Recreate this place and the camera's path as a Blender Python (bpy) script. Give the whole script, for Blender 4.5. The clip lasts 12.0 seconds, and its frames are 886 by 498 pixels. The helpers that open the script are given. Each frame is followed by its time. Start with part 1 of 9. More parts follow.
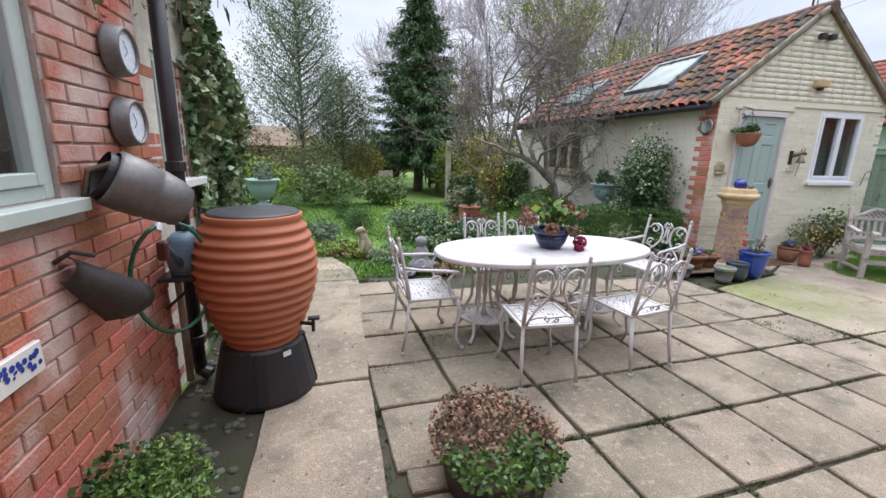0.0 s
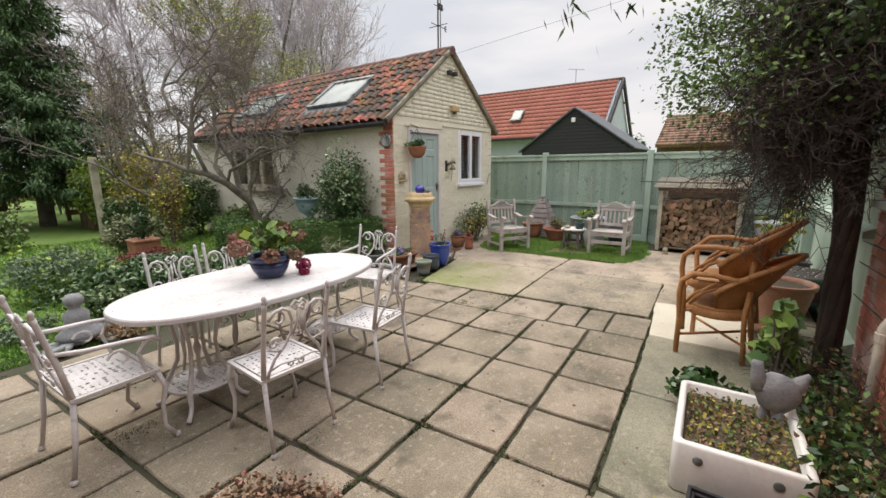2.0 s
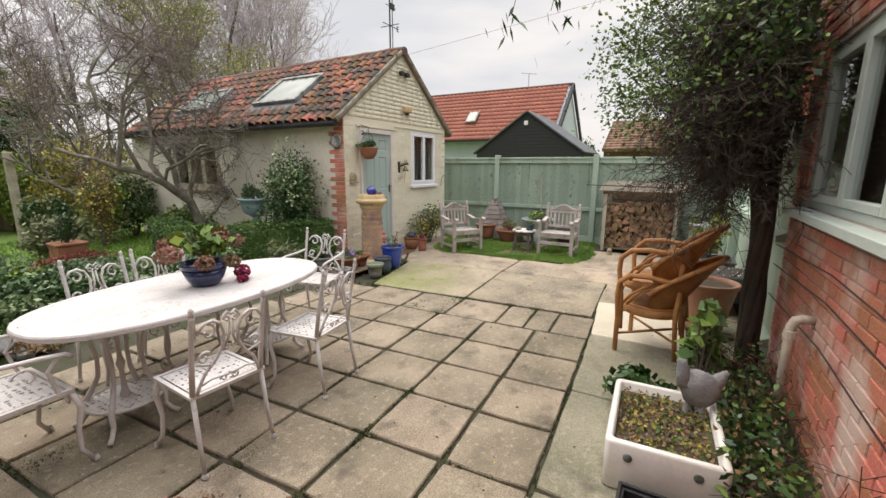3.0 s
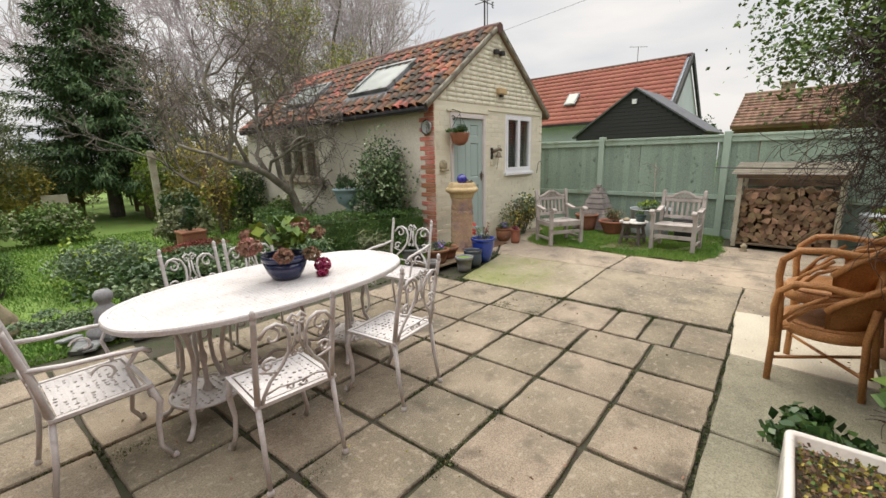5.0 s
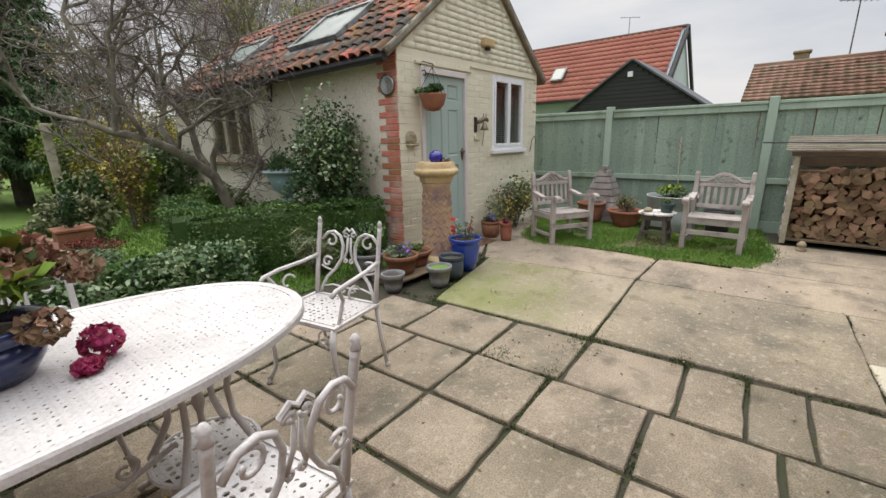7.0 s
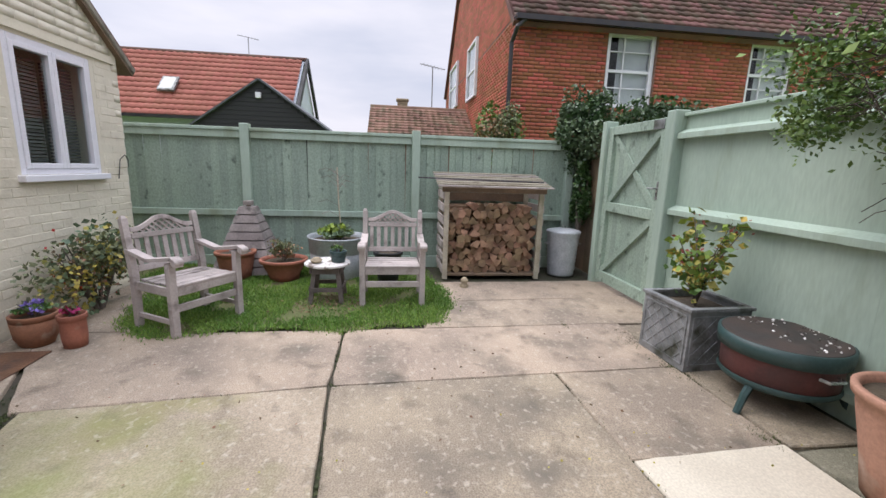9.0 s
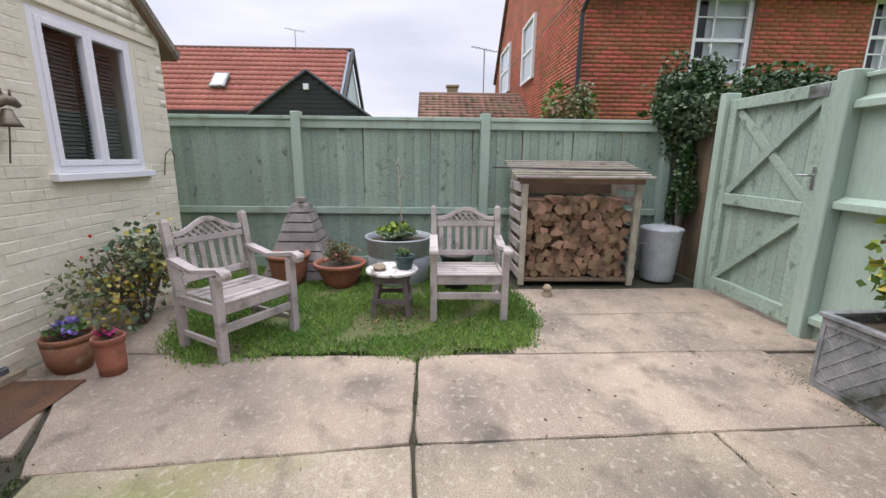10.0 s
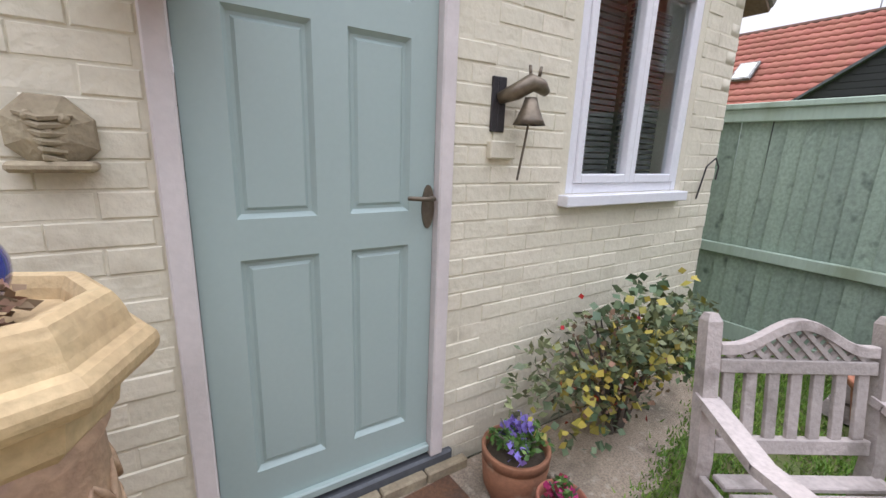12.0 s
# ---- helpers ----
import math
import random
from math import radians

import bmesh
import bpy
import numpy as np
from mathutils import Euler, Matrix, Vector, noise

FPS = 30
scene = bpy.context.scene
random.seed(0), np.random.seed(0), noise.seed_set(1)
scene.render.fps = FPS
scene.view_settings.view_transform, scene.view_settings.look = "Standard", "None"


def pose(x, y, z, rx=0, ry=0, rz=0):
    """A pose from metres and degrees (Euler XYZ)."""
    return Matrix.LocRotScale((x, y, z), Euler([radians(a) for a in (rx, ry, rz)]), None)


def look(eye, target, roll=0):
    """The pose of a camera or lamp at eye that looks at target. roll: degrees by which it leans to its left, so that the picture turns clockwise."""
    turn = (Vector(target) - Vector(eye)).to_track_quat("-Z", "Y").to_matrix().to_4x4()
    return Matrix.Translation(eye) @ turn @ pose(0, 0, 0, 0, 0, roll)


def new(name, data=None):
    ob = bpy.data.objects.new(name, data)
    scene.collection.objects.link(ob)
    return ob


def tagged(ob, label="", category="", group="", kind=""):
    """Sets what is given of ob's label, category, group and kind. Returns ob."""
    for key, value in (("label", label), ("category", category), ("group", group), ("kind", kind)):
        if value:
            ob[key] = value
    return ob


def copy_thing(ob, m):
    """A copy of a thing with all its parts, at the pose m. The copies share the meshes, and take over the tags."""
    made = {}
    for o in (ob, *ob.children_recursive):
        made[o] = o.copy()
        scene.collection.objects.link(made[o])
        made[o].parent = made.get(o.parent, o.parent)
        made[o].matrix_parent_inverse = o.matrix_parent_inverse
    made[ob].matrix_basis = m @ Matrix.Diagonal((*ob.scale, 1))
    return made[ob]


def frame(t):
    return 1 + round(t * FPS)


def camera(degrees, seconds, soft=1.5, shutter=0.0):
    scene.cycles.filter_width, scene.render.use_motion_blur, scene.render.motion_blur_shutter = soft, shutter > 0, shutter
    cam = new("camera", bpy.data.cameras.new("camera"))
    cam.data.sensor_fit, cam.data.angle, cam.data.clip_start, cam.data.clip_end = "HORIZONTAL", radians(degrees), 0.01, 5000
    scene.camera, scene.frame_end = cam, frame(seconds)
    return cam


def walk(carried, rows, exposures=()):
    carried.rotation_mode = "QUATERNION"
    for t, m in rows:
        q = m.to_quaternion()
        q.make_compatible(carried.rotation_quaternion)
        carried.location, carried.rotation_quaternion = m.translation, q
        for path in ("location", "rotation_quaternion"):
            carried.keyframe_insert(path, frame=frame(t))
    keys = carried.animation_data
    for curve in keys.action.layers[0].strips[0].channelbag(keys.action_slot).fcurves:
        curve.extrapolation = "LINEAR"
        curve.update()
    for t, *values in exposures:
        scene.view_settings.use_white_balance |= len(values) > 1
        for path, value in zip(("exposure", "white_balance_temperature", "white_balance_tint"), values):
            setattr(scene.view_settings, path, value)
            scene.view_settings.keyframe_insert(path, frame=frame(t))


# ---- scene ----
cam = camera(93.9, 12.0)
PATH = [
    (0, (0.779, 0.381, 1.543), (1.254, 2.269, 1.083), 1.5),
    (0.5, (0.868, 0.559, 1.515), (1.574, 2.388, 1.116), 0.2),
    (1, (0.879, 0.682, 1.541), (1.909, 2.358, 1.178), -0.2),
    (1.5, (0.827, 0.706, 1.558), (2.191, 2.123, 1.194), -1.4),
    (2, (0.822, 0.717, 1.558), (2.415, 1.862, 1.17), -0.5),
    (2.5, (0.842, 0.667, 1.559), (2.53, 1.666, 1.171), 0.2),
    (2.7, (0.869, 0.643, 1.577), (2.571, 1.618, 1.187), 0.3),
    (4.3, (0.925, 0.722, 1.614), (2.592, 1.75, 1.208), -0.4),
    (4.5, (1.032, 0.721, 1.603), (2.633, 1.847, 1.193), -0.7),
    (5, (1.256, 0.902, 1.54), (2.69, 2.228, 1.106), -1.4),
    (5.5, (1.496, 1.176, 1.482), (2.795, 2.631, 1.043), -5.2),
    (6, (1.845, 1.397, 1.444), (3.202, 2.811, 1.046), -3.0),
    (6.5, (2.233, 1.615, 1.394), (3.633, 2.971, 0.942), -2.5),
    (6.7, (2.368, 1.747, 1.385), (3.782, 3.074, 0.896), -1.9),
    (8.3, (3.715, 2.444, 1.394), (5.64, 2.8, 0.982), -0.6),
    (8.5, (3.896, 2.505, 1.382), (5.849, 2.676, 0.986), -0.1),
    (9, (4.318, 2.591, 1.383), (6.264, 2.34, 0.999), 1.9),
    (9.5, (4.664, 2.72, 1.412), (6.558, 2.227, 1.0), 1.7),
    (10, (5.044, 2.884, 1.354), (6.997, 2.829, 0.923), 0.6),
    (10.5, (5.45, 3.15, 1.336), (7.26, 3.824, 0.817), 0.3),
    (11, (5.856, 3.424, 1.344), (7.482, 4.457, 0.807), -0.7),
    (11.5, (6.225, 3.739, 1.38), (7.538, 5.154, 0.861), 1.6),
    (12, (6.486, 4.136, 1.405), (7.533, 5.774, 0.936), 2.1),
]
walk(cam, [(t, look(eye, target, roll)) for t, eye, target, roll in PATH], [(0, 0.33, 6250, 12), (0.5, 0.22, 6350, 12), (1.5, 0.10, 6850, 12), (2.5, 0.18, 7350, 12), (4.5, 0.18, 7450, 11), (6.5, -0.02, 7250, 9), (8.5, 0.15, 6550, 16), (9.5, 0.16, 6500, 18), (10.5, 0.32, 6500, 17), (11, 0.46, 6450, 17), (11.5, 0.54, 6450, 17), (12, 0.50, 6500, 17)])

# ---- world and sun ----
world = bpy.data.worlds.new("overcast_world")
scene.world = world
world.use_nodes = True
wn, wl = world.node_tree.nodes, world.node_tree.links
wbg = wn["Background"]
sky = wn.new("ShaderNodeTexSky")
sky.sky_type, sky.sun_disc = "NISHITA", False
sky.sun_elevation, sky.sun_rotation = radians(60), radians(24)
sky.air_density, sky.dust_density, sky.ozone_density = 1.0, 4.0, 1.0
sat = wn.new("ShaderNodeHueSaturation")
sat.inputs["Saturation"].default_value = 0.22
wl.new(sky.outputs[0], sat.inputs["Color"])
wtc = wn.new("ShaderNodeTexCoord")
wmp = wn.new("ShaderNodeMapping")
wmp.inputs["Scale"].default_value = (1.2, 1.2, 5.0)
wno = wn.new("ShaderNodeTexNoise")
wno.inputs["Scale"].default_value, wno.inputs["Detail"].default_value = 1.6, 5.0
wl.new(wtc.outputs["Generated"], wmp.inputs["Vector"])
wl.new(wmp.outputs[0], wno.inputs["Vector"])
wrp = wn.new("ShaderNodeValToRGB")
wrp.color_ramp.elements[0].position, wrp.color_ramp.elements[0].color = 0.35, (5.2, 5.9, 7.1, 1)
wrp.color_ramp.elements[1].position, wrp.color_ramp.elements[1].color = 0.65, (7.9, 8.2, 8.9, 1)
wl.new(wno.outputs["Fac"], wrp.inputs["Fac"])
wmx = wn.new("ShaderNodeMix")
wmx.data_type = "RGBA"
wmx.inputs["Factor"].default_value = 0.8
wl.new(sat.outputs[0], wmx.inputs["A"])
wl.new(wrp.outputs[0], wmx.inputs["B"])
wsp = wn.new("ShaderNodeSeparateXYZ")
wl.new(wtc.outputs["Generated"], wsp.inputs[0])
wmr = wn.new("ShaderNodeMapRange")
wmr.interpolation_type = "SMOOTHSTEP"
for wk, wv in (("From Min", 0.35), ("From Max", 1.0), ("To Min", 0.95), ("To Max", 3.5)):
    wmr.inputs[wk].default_value = wv
wl.new(wsp.outputs[2], wmr.inputs["Value"])
wvm = wn.new("ShaderNodeVectorMath")
wvm.operation = "SCALE"
wl.new(wmx.outputs["Result"], wvm.inputs[0])
wl.new(wmr.outputs[0], wvm.inputs["Scale"])
wl.new(wvm.outputs[0], wbg.inputs["Color"])
wbg.inputs["Strength"].default_value = 0.118
sun_data = bpy.data.lights.new("sun", "SUN")
sun_data.energy, sun_data.angle, sun_data.color = 0.9, radians(35), (1, 0.94, 0.85)
sun = new("sun", sun_data)
sun.matrix_world = look((4, 9, 16.8), (0, 0, 0))

# ---- mesh and material helpers ----
def fast_mesh(verts, faces, quads=4):
    v = np.asarray(verts, dtype=np.float32).reshape(-1, 3)
    f = np.asarray(faces, dtype=np.int32).reshape(-1, quads)
    me = bpy.data.meshes.new("m")
    me.vertices.add(len(v))
    me.vertices.foreach_set("co", v.ravel())
    me.loops.add(f.size)
    me.loops.foreach_set("vertex_index", f.ravel())
    me.polygons.add(len(f))
    me.polygons.foreach_set("loop_start", np.arange(0, f.size, quads, dtype=np.int32))
    me.update(calc_edges=True)
    me.validate()
    return me


def put(name, me, material, parent=None, label="", smooth=False):
    me.name = name
    if not me.materials:
        me.materials.append(material)
    if smooth:
        me.polygons.foreach_set("use_smooth", [True] * len(me.polygons))
    ob = new(name, me)
    if parent is not None:
        ob.parent = parent
    if label:
        ob["label"] = label
    return ob


def part(name, bm, material, parent=None, label="", smooth=False):
    me = bpy.data.meshes.new(name)
    bm.to_mesh(me)
    bm.free()
    return put(name, me, material, parent, label, smooth)


def thing(name, label, category, x=0, y=0, z=0, turn=0, group=""):
    ob = tagged(new(name), label, category, group)
    ob.matrix_world = pose(x, y, z, 0, 0, turn)
    return ob


def box(bm, x0, x1, y0, y1, z0, z1, m=None, bevel=0.0):
    r = bmesh.ops.create_cube(bm, size=1)
    vs = r["verts"]
    for v in vs:
        v.co = Vector(((x0 + x1) / 2 + v.co.x * (x1 - x0), (y0 + y1) / 2 + v.co.y * (y1 - y0), (z0 + z1) / 2 + v.co.z * (z1 - z0)))
        if m is not None:
            v.co = m @ v.co
    if bevel:
        es = list({e for v in vs for e in v.link_edges})
        bmesh.ops.bevel(bm, geom=es, offset=bevel, segments=1, affect="EDGES")
    return bm


def boxes(*rows, bevel=0.0, m=None):
    bm = bmesh.new()
    for r in rows:
        box(bm, *r, m=m, bevel=bevel)
    return bm


def lathe(profile, seg=28, bm=None, sx=1.0, sy=1.0, at=(0, 0, 0), m=None):
    bm = bm or bmesh.new()
    rings = []
    for r, z in profile:
        ring = []
        for i in range(seg):
            a = 2 * math.pi * i / seg
            co = Vector((at[0] + max(r, 0.0005) * math.cos(a) * sx, at[1] + max(r, 0.0005) * math.sin(a) * sy, at[2] + z))
            ring.append(bm.verts.new(m @ co if m is not None else co))
        rings.append(ring)
    for a, b in zip(rings, rings[1:]):
        for i in range(seg):
            bm.faces.new((a[i], a[(i + 1) % seg], b[(i + 1) % seg], b[i]))
    return bm


def tube(bm, pts, radii, sides=8):
    pts = [Vector(p) for p in pts]
    if isinstance(radii, (int, float)):
        radii = [radii] * len(pts)
    rings = []
    side = None
    for i, p in enumerate(pts):
        d = (pts[min(i + 1, len(pts) - 1)] - pts[max(i - 1, 0)]).normalized()
        if side is None:
            side = d.orthogonal().normalized()
        side = (side - d * side.dot(d)).normalized()
        up = d.cross(side)
        rings.append([bm.verts.new(p + (side * math.cos(a) + up * math.sin(a)) * radii[i]) for a in [2 * math.pi * k / sides for k in range(sides)]])
    for a, b in zip(rings, rings[1:]):
        for k in range(sides):
            bm.faces.new((a[k], a[(k + 1) % sides], b[(k + 1) % sides], b[k]))
    bm.faces.new(rings[0][::-1])
    bm.faces.new(rings[-1])
    return bm


def curl(cx, cz, r, turns, start, n=14, flip=1, y=0.0, shrink=0.25):
    out = []
    for i in range(n):
        k = i / (n - 1)
        a = start + flip * turns * 2 * math.pi * k
        rr = r * (1 - (1 - shrink) * k)
        out.append((cx + rr * math.cos(a), y, cz + rr * math.sin(a)))
    return out


MATS = {}


def mat(name, c1, c2=None, scale=3.0, fine=60.0, rough=0.8, metal=0.0, bump=0.15, bscale=None, spot=None, spot_at=0.62, spot_scale=1.5,
        vary=0.0, island=0.0, stretch=(1, 1, 1), trans=0.0, coat=0.0, soft=0.16, fv=0.12, crust=None, algae=None):
    """A plain surface with coarse and fine colour change, optional patches of a third colour and a relief."""
    m = bpy.data.materials.new(name)
    m.use_nodes = True
    n, l = m.node_tree.nodes, m.node_tree.links
    b = n["Principled BSDF"]
    b.inputs["Roughness"].default_value, b.inputs["Metallic"].default_value = rough, metal
    if trans:
        b.inputs["Transmission Weight"].default_value = trans
    if coat:
        b.inputs["Coat Weight"].default_value = coat
    geo = n.new("ShaderNodeNewGeometry")
    mp = n.new("ShaderNodeMapping")
    mp.inputs["Scale"].default_value = stretch
    l.new(geo.outputs["Position"], mp.inputs["Vector"])

    def tex(s, detail=4.0):
        t = n.new("ShaderNodeTexNoise")
        t.inputs["Scale"].default_value, t.inputs["Detail"].default_value = s, detail
        l.new(mp.outputs[0], t.inputs["Vector"])
        return t

    def mix(a, bb, fac, mode="MIX"):
        x = n.new("ShaderNodeMix")
        x.data_type, x.blend_type = "RGBA", mode
        for k, v in (("A", a), ("B", bb), ("Factor", fac)):
            if isinstance(v, (int, float)):
                x.inputs[k].default_value = v
            elif isinstance(v, tuple):
                x.inputs[k].default_value = (*v, 1)
            else:
                l.new(v, x.inputs[k])
        return x.outputs["Result"]

    def ramp(src, lo, hi, a=0.0, bb=1.0):
        x = n.new("ShaderNodeMapRange")
        x.inputs["From Min"].default_value, x.inputs["From Max"].default_value = lo, hi
        x.inputs["To Min"].default_value, x.inputs["To Max"].default_value = a, bb
        l.new(src, x.inputs["Value"])
        return x.outputs[0]

    big, small = tex(scale), tex(fine, 3.0)
    col = mix(c1, c2 or c1, ramp(big.outputs["Fac"], 0.35, 0.65))
    if island or vary:
        rnd = geo.outputs["Random Per Island"]
        amt = island
        if vary:
            oi = n.new("ShaderNodeObjectInfo")
            rnd, amt = oi.outputs["Random"], vary
        hs = n.new("ShaderNodeHueSaturation")
        l.new(ramp(rnd, 0, 1, 1 - amt, 1 + amt), hs.inputs["Value"])
        l.new(ramp(rnd, 0, 1, 0.5 + amt * 0.06, 0.5 - amt * 0.06), hs.inputs["Hue"])
        l.new(col, hs.inputs["Color"])
        col = hs.outputs[0]
    hs2 = n.new("ShaderNodeHueSaturation")
    l.new(ramp(small.outputs["Fac"], 0.3, 0.7, 1 - fv, 1 + fv), hs2.inputs["Value"])
    l.new(col, hs2.inputs["Color"])
    col = hs2.outputs[0]
    if spot:
        st = tex(spot_scale, 6.0)
        col = mix(col, spot, ramp(st.outputs["Fac"], spot_at, spot_at + soft))
    if crust:
        ct = tex(26.0, 8.0)
        col = mix(col, crust, ramp(ct.outputs["Fac"], 0.56, 0.70, 0.0, 0.6))
        ck = tex(5.0, 8.0)
        col = mix(col, tuple(k * 0.3 for k in c2 or c1), ramp(ck.outputs["Fac"], 0.56, 0.74, 0.0, 0.6))
    if algae:
        dist = n.new("ShaderNodeVectorMath")
        dist.operation = "DISTANCE"
        l.new(geo.outputs["Position"], dist.inputs[0])
        dist.inputs[1].default_value = algae
        ad = n.new("ShaderNodeMath")
        ad.operation = "ADD"
        l.new(dist.outputs["Value"], ad.inputs[0])
        l.new(ramp(tex(3.0, 8.0).outputs["Fac"], 0.3, 0.7, -0.45, 0.45), ad.inputs[1])
        col = mix(col, (0.17, 0.205, 0.045), ramp(ad.outputs[0], 0.3, 1.25, 0.68, 0.0))
    l.new(col, b.inputs["Base Color"])
    l.new(ramp(big.outputs["Fac"], 0.3, 0.7, max(rough - 0.08, 0.02), min(rough + 0.08, 1)), b.inputs["Roughness"])
    if bump:
        bt = small if bscale is None else tex(bscale, 4.0)
        bp = n.new("ShaderNodeBump")
        bp.inputs["Strength"].default_value, bp.inputs["Distance"].default_value = bump, 0.01
        l.new(bt.outputs["Fac"], bp.inputs["Height"])
        l.new(bp.outputs[0], b.inputs["Normal"])
    MATS[name] = m
    return m


def glass(name, tint=(0.9, 0.95, 0.95), rough=0.02):
    m = bpy.data.materials.new(name)
    m.use_nodes = True
    b = m.node_tree.nodes["Principled BSDF"]
    b.inputs["Base Color"].default_value = (*tint, 1)
    b.inputs["Transmission Weight"].default_value = 1.0
    b.inputs["Roughness"].default_value = rough
    b.inputs["IOR"].default_value = 1.3
    return m


M_CONC = mat("weathered_concrete", (0.37, 0.30, 0.215), (0.25, 0.205, 0.155), 1.6, 120, 0.9, bump=0.8, spot=(0.15, 0.13, 0.10), spot_at=0.50, spot_scale=2.4, vary=0.14, fv=0.30, soft=0.26, crust=(0.50, 0.44, 0.35))
M_CONCGREEN = mat("olive_stained_concrete", (0.27, 0.25, 0.18), (0.20, 0.19, 0.135), 1.4, 120, 0.9, bump=0.7, spot=(0.13, 0.13, 0.08), spot_at=0.53, spot_scale=2.4, vary=0.08, fv=0.28, soft=0.3, crust=(0.36, 0.34, 0.26))
M_SLAB = mat("paving_slab_concrete", (0.31, 0.255, 0.185), (0.205, 0.17, 0.122), 2.2, 130, 0.9, bump=0.8, spot=(0.13, 0.12, 0.085), spot_at=0.52, spot_scale=3.0, vary=0.18, fv=0.32, soft=0.28, crust=(0.42, 0.37, 0.29))
M_CREAM_SLAB = mat("pale_new_concrete", (0.58, 0.53, 0.42), (0.52, 0.47, 0.37), 3, 90, 0.85, bump=0.2)
M_MOSSY = mat("mossy_concrete", (0.375, 0.31, 0.225), (0.27, 0.225, 0.16), 1.6, 110, 0.92, bump=0.6, fv=0.25, algae=(5.5, 4.25, 0.0), crust=(0.50, 0.45, 0.36), spot=(0.26, 0.24, 0.10), spot_at=0.55, spot_scale=1.4, vary=0.06)
M_JOINT = mat("joint_soil", (0.055, 0.046, 0.032), (0.04, 0.045, 0.02), 5, 70, 0.95, bump=0.5)
M_LAWN = mat("lawn_grass", (0.12, 0.215, 0.035), (0.16, 0.25, 0.055), 0.8, 50, 0.9, bump=0.6, spot=(0.17, 0.17, 0.06), spot_at=0.6, spot_scale=0.9)
M_GRASS = mat("grass_blades", (0.095, 0.21, 0.027), (0.17, 0.285, 0.045), 1.3, 40, 0.7, bump=0, island=0.3)
M_MOSSGRASS = mat("joint_moss", (0.075, 0.10, 0.03), (0.05, 0.06, 0.025), 3, 40, 0.9, bump=0, island=0.35)
M_TURF = mat("thin_turf", (0.085, 0.115, 0.03), (0.115, 0.10, 0.045), 3, 60, 0.95, bump=0.6)
M_SOIL = mat("bed_soil", (0.06, 0.045, 0.03), (0.09, 0.07, 0.045), 4, 60, 0.95, bump=0.8, bscale=30)
M_BRICK = mat("red_brick", (0.52, 0.185, 0.11), (0.42, 0.155, 0.105), 2.5, 80, 0.88, bump=0.5, spot=(0.60, 0.44, 0.38), spot_at=0.50, spot_scale=2.6, vary=0.25, fv=0.2)
M_BRICK_S = mat("red_brick_joined", (0.52, 0.185, 0.11), (0.42, 0.155, 0.105), 2.5, 80, 0.88, bump=0.5, spot=(0.50, 0.30, 0.26), spot_at=0.55, spot_scale=2.6, island=0.25, fv=0.2)
M_FARBRICK = mat("orange_red_brick", (0.44, 0.135, 0.07), (0.33, 0.10, 0.055), 1.2, 80, 0.88, bump=0.3, island=0.30)
M_MORTAR = mat("lime_mortar", (0.46, 0.38, 0.33), (0.36, 0.28, 0.25), 3, 80, 0.95, bump=0.5)
M_FARMORTAR = mat("warm_mortar", (0.24, 0.14, 0.10), (0.17, 0.10, 0.075), 3, 80, 0.95, bump=0.3)
M_CREAM = mat("cream_painted_brick", (0.70, 0.655, 0.515), (0.66, 0.61, 0.48), 2, 60, 0.75, bump=0.45, bscale=35, spot=(0.50, 0.45, 0.32), spot_at=0.68, spot_scale=3, fv=0.03)
M_CREAMBRICK = mat("cream_painted_brick_face", (0.72, 0.675, 0.535), (0.68, 0.63, 0.50), 2, 60, 0.75, bump=0.6, bscale=30, spot=(0.50, 0.45, 0.34), spot_at=0.60, spot_scale=4, fv=0.03, vary=0.05)
M_RENDER = mat("off_white_render", (0.72, 0.67, 0.57), (0.62, 0.57, 0.48), 1.3, 40, 0.85, bump=0.5, bscale=12, spot=(0.36, 0.32, 0.27), spot_at=0.64, spot_scale=1.4)
M_SAGE = mat("sage_green_fence_paint", (0.30, 0.385, 0.31), (0.245, 0.325, 0.26), 1.5, 50, 0.75, bump=0.2, spot=(0.07, 0.10, 0.08), spot_at=0.61, spot_scale=9, vary=0.12, stretch=(1, 1, 0.75), soft=0.14, fv=0.16)
M_SAGE2 = mat("smooth_sage_paint", (0.385, 0.485, 0.40), (0.32, 0.415, 0.34), 1.6, 50, 0.65, bump=0.2, vary=0.06, spot=(0.25, 0.31, 0.22), spot_at=0.54, spot_scale=3.5, fv=0.06, stretch=(1, 1, 0.22))
M_DOOR = mat("duck_egg_door_paint", (0.365, 0.455, 0.43), (0.35, 0.44, 0.415), 2, 60, 0.45, bump=0.02, fv=0.015)
M_WHITE = mat("white_gloss_paint", (0.78, 0.77, 0.77), (0.72, 0.71, 0.71), 3, 60, 0.4, bump=0.05, fv=0.03)
M_UPVC = mat("white_plastic_frame", (0.80, 0.80, 0.82), (0.76, 0.76, 0.79), 3, 60, 0.3, bump=0.02, fv=0.03)
M_FRAMEPINK = mat("off_white_frame_paint", (0.68, 0.62, 0.60), (0.60, 0.55, 0.53), 4, 50, 0.6, bump=0.15, fv=0.03)
M_WINGREEN = mat("pale_grey_green_paint", (0.50, 0.56, 0.52), (0.44, 0.50, 0.46), 3, 50, 0.55, bump=0.08, fv=0.03)
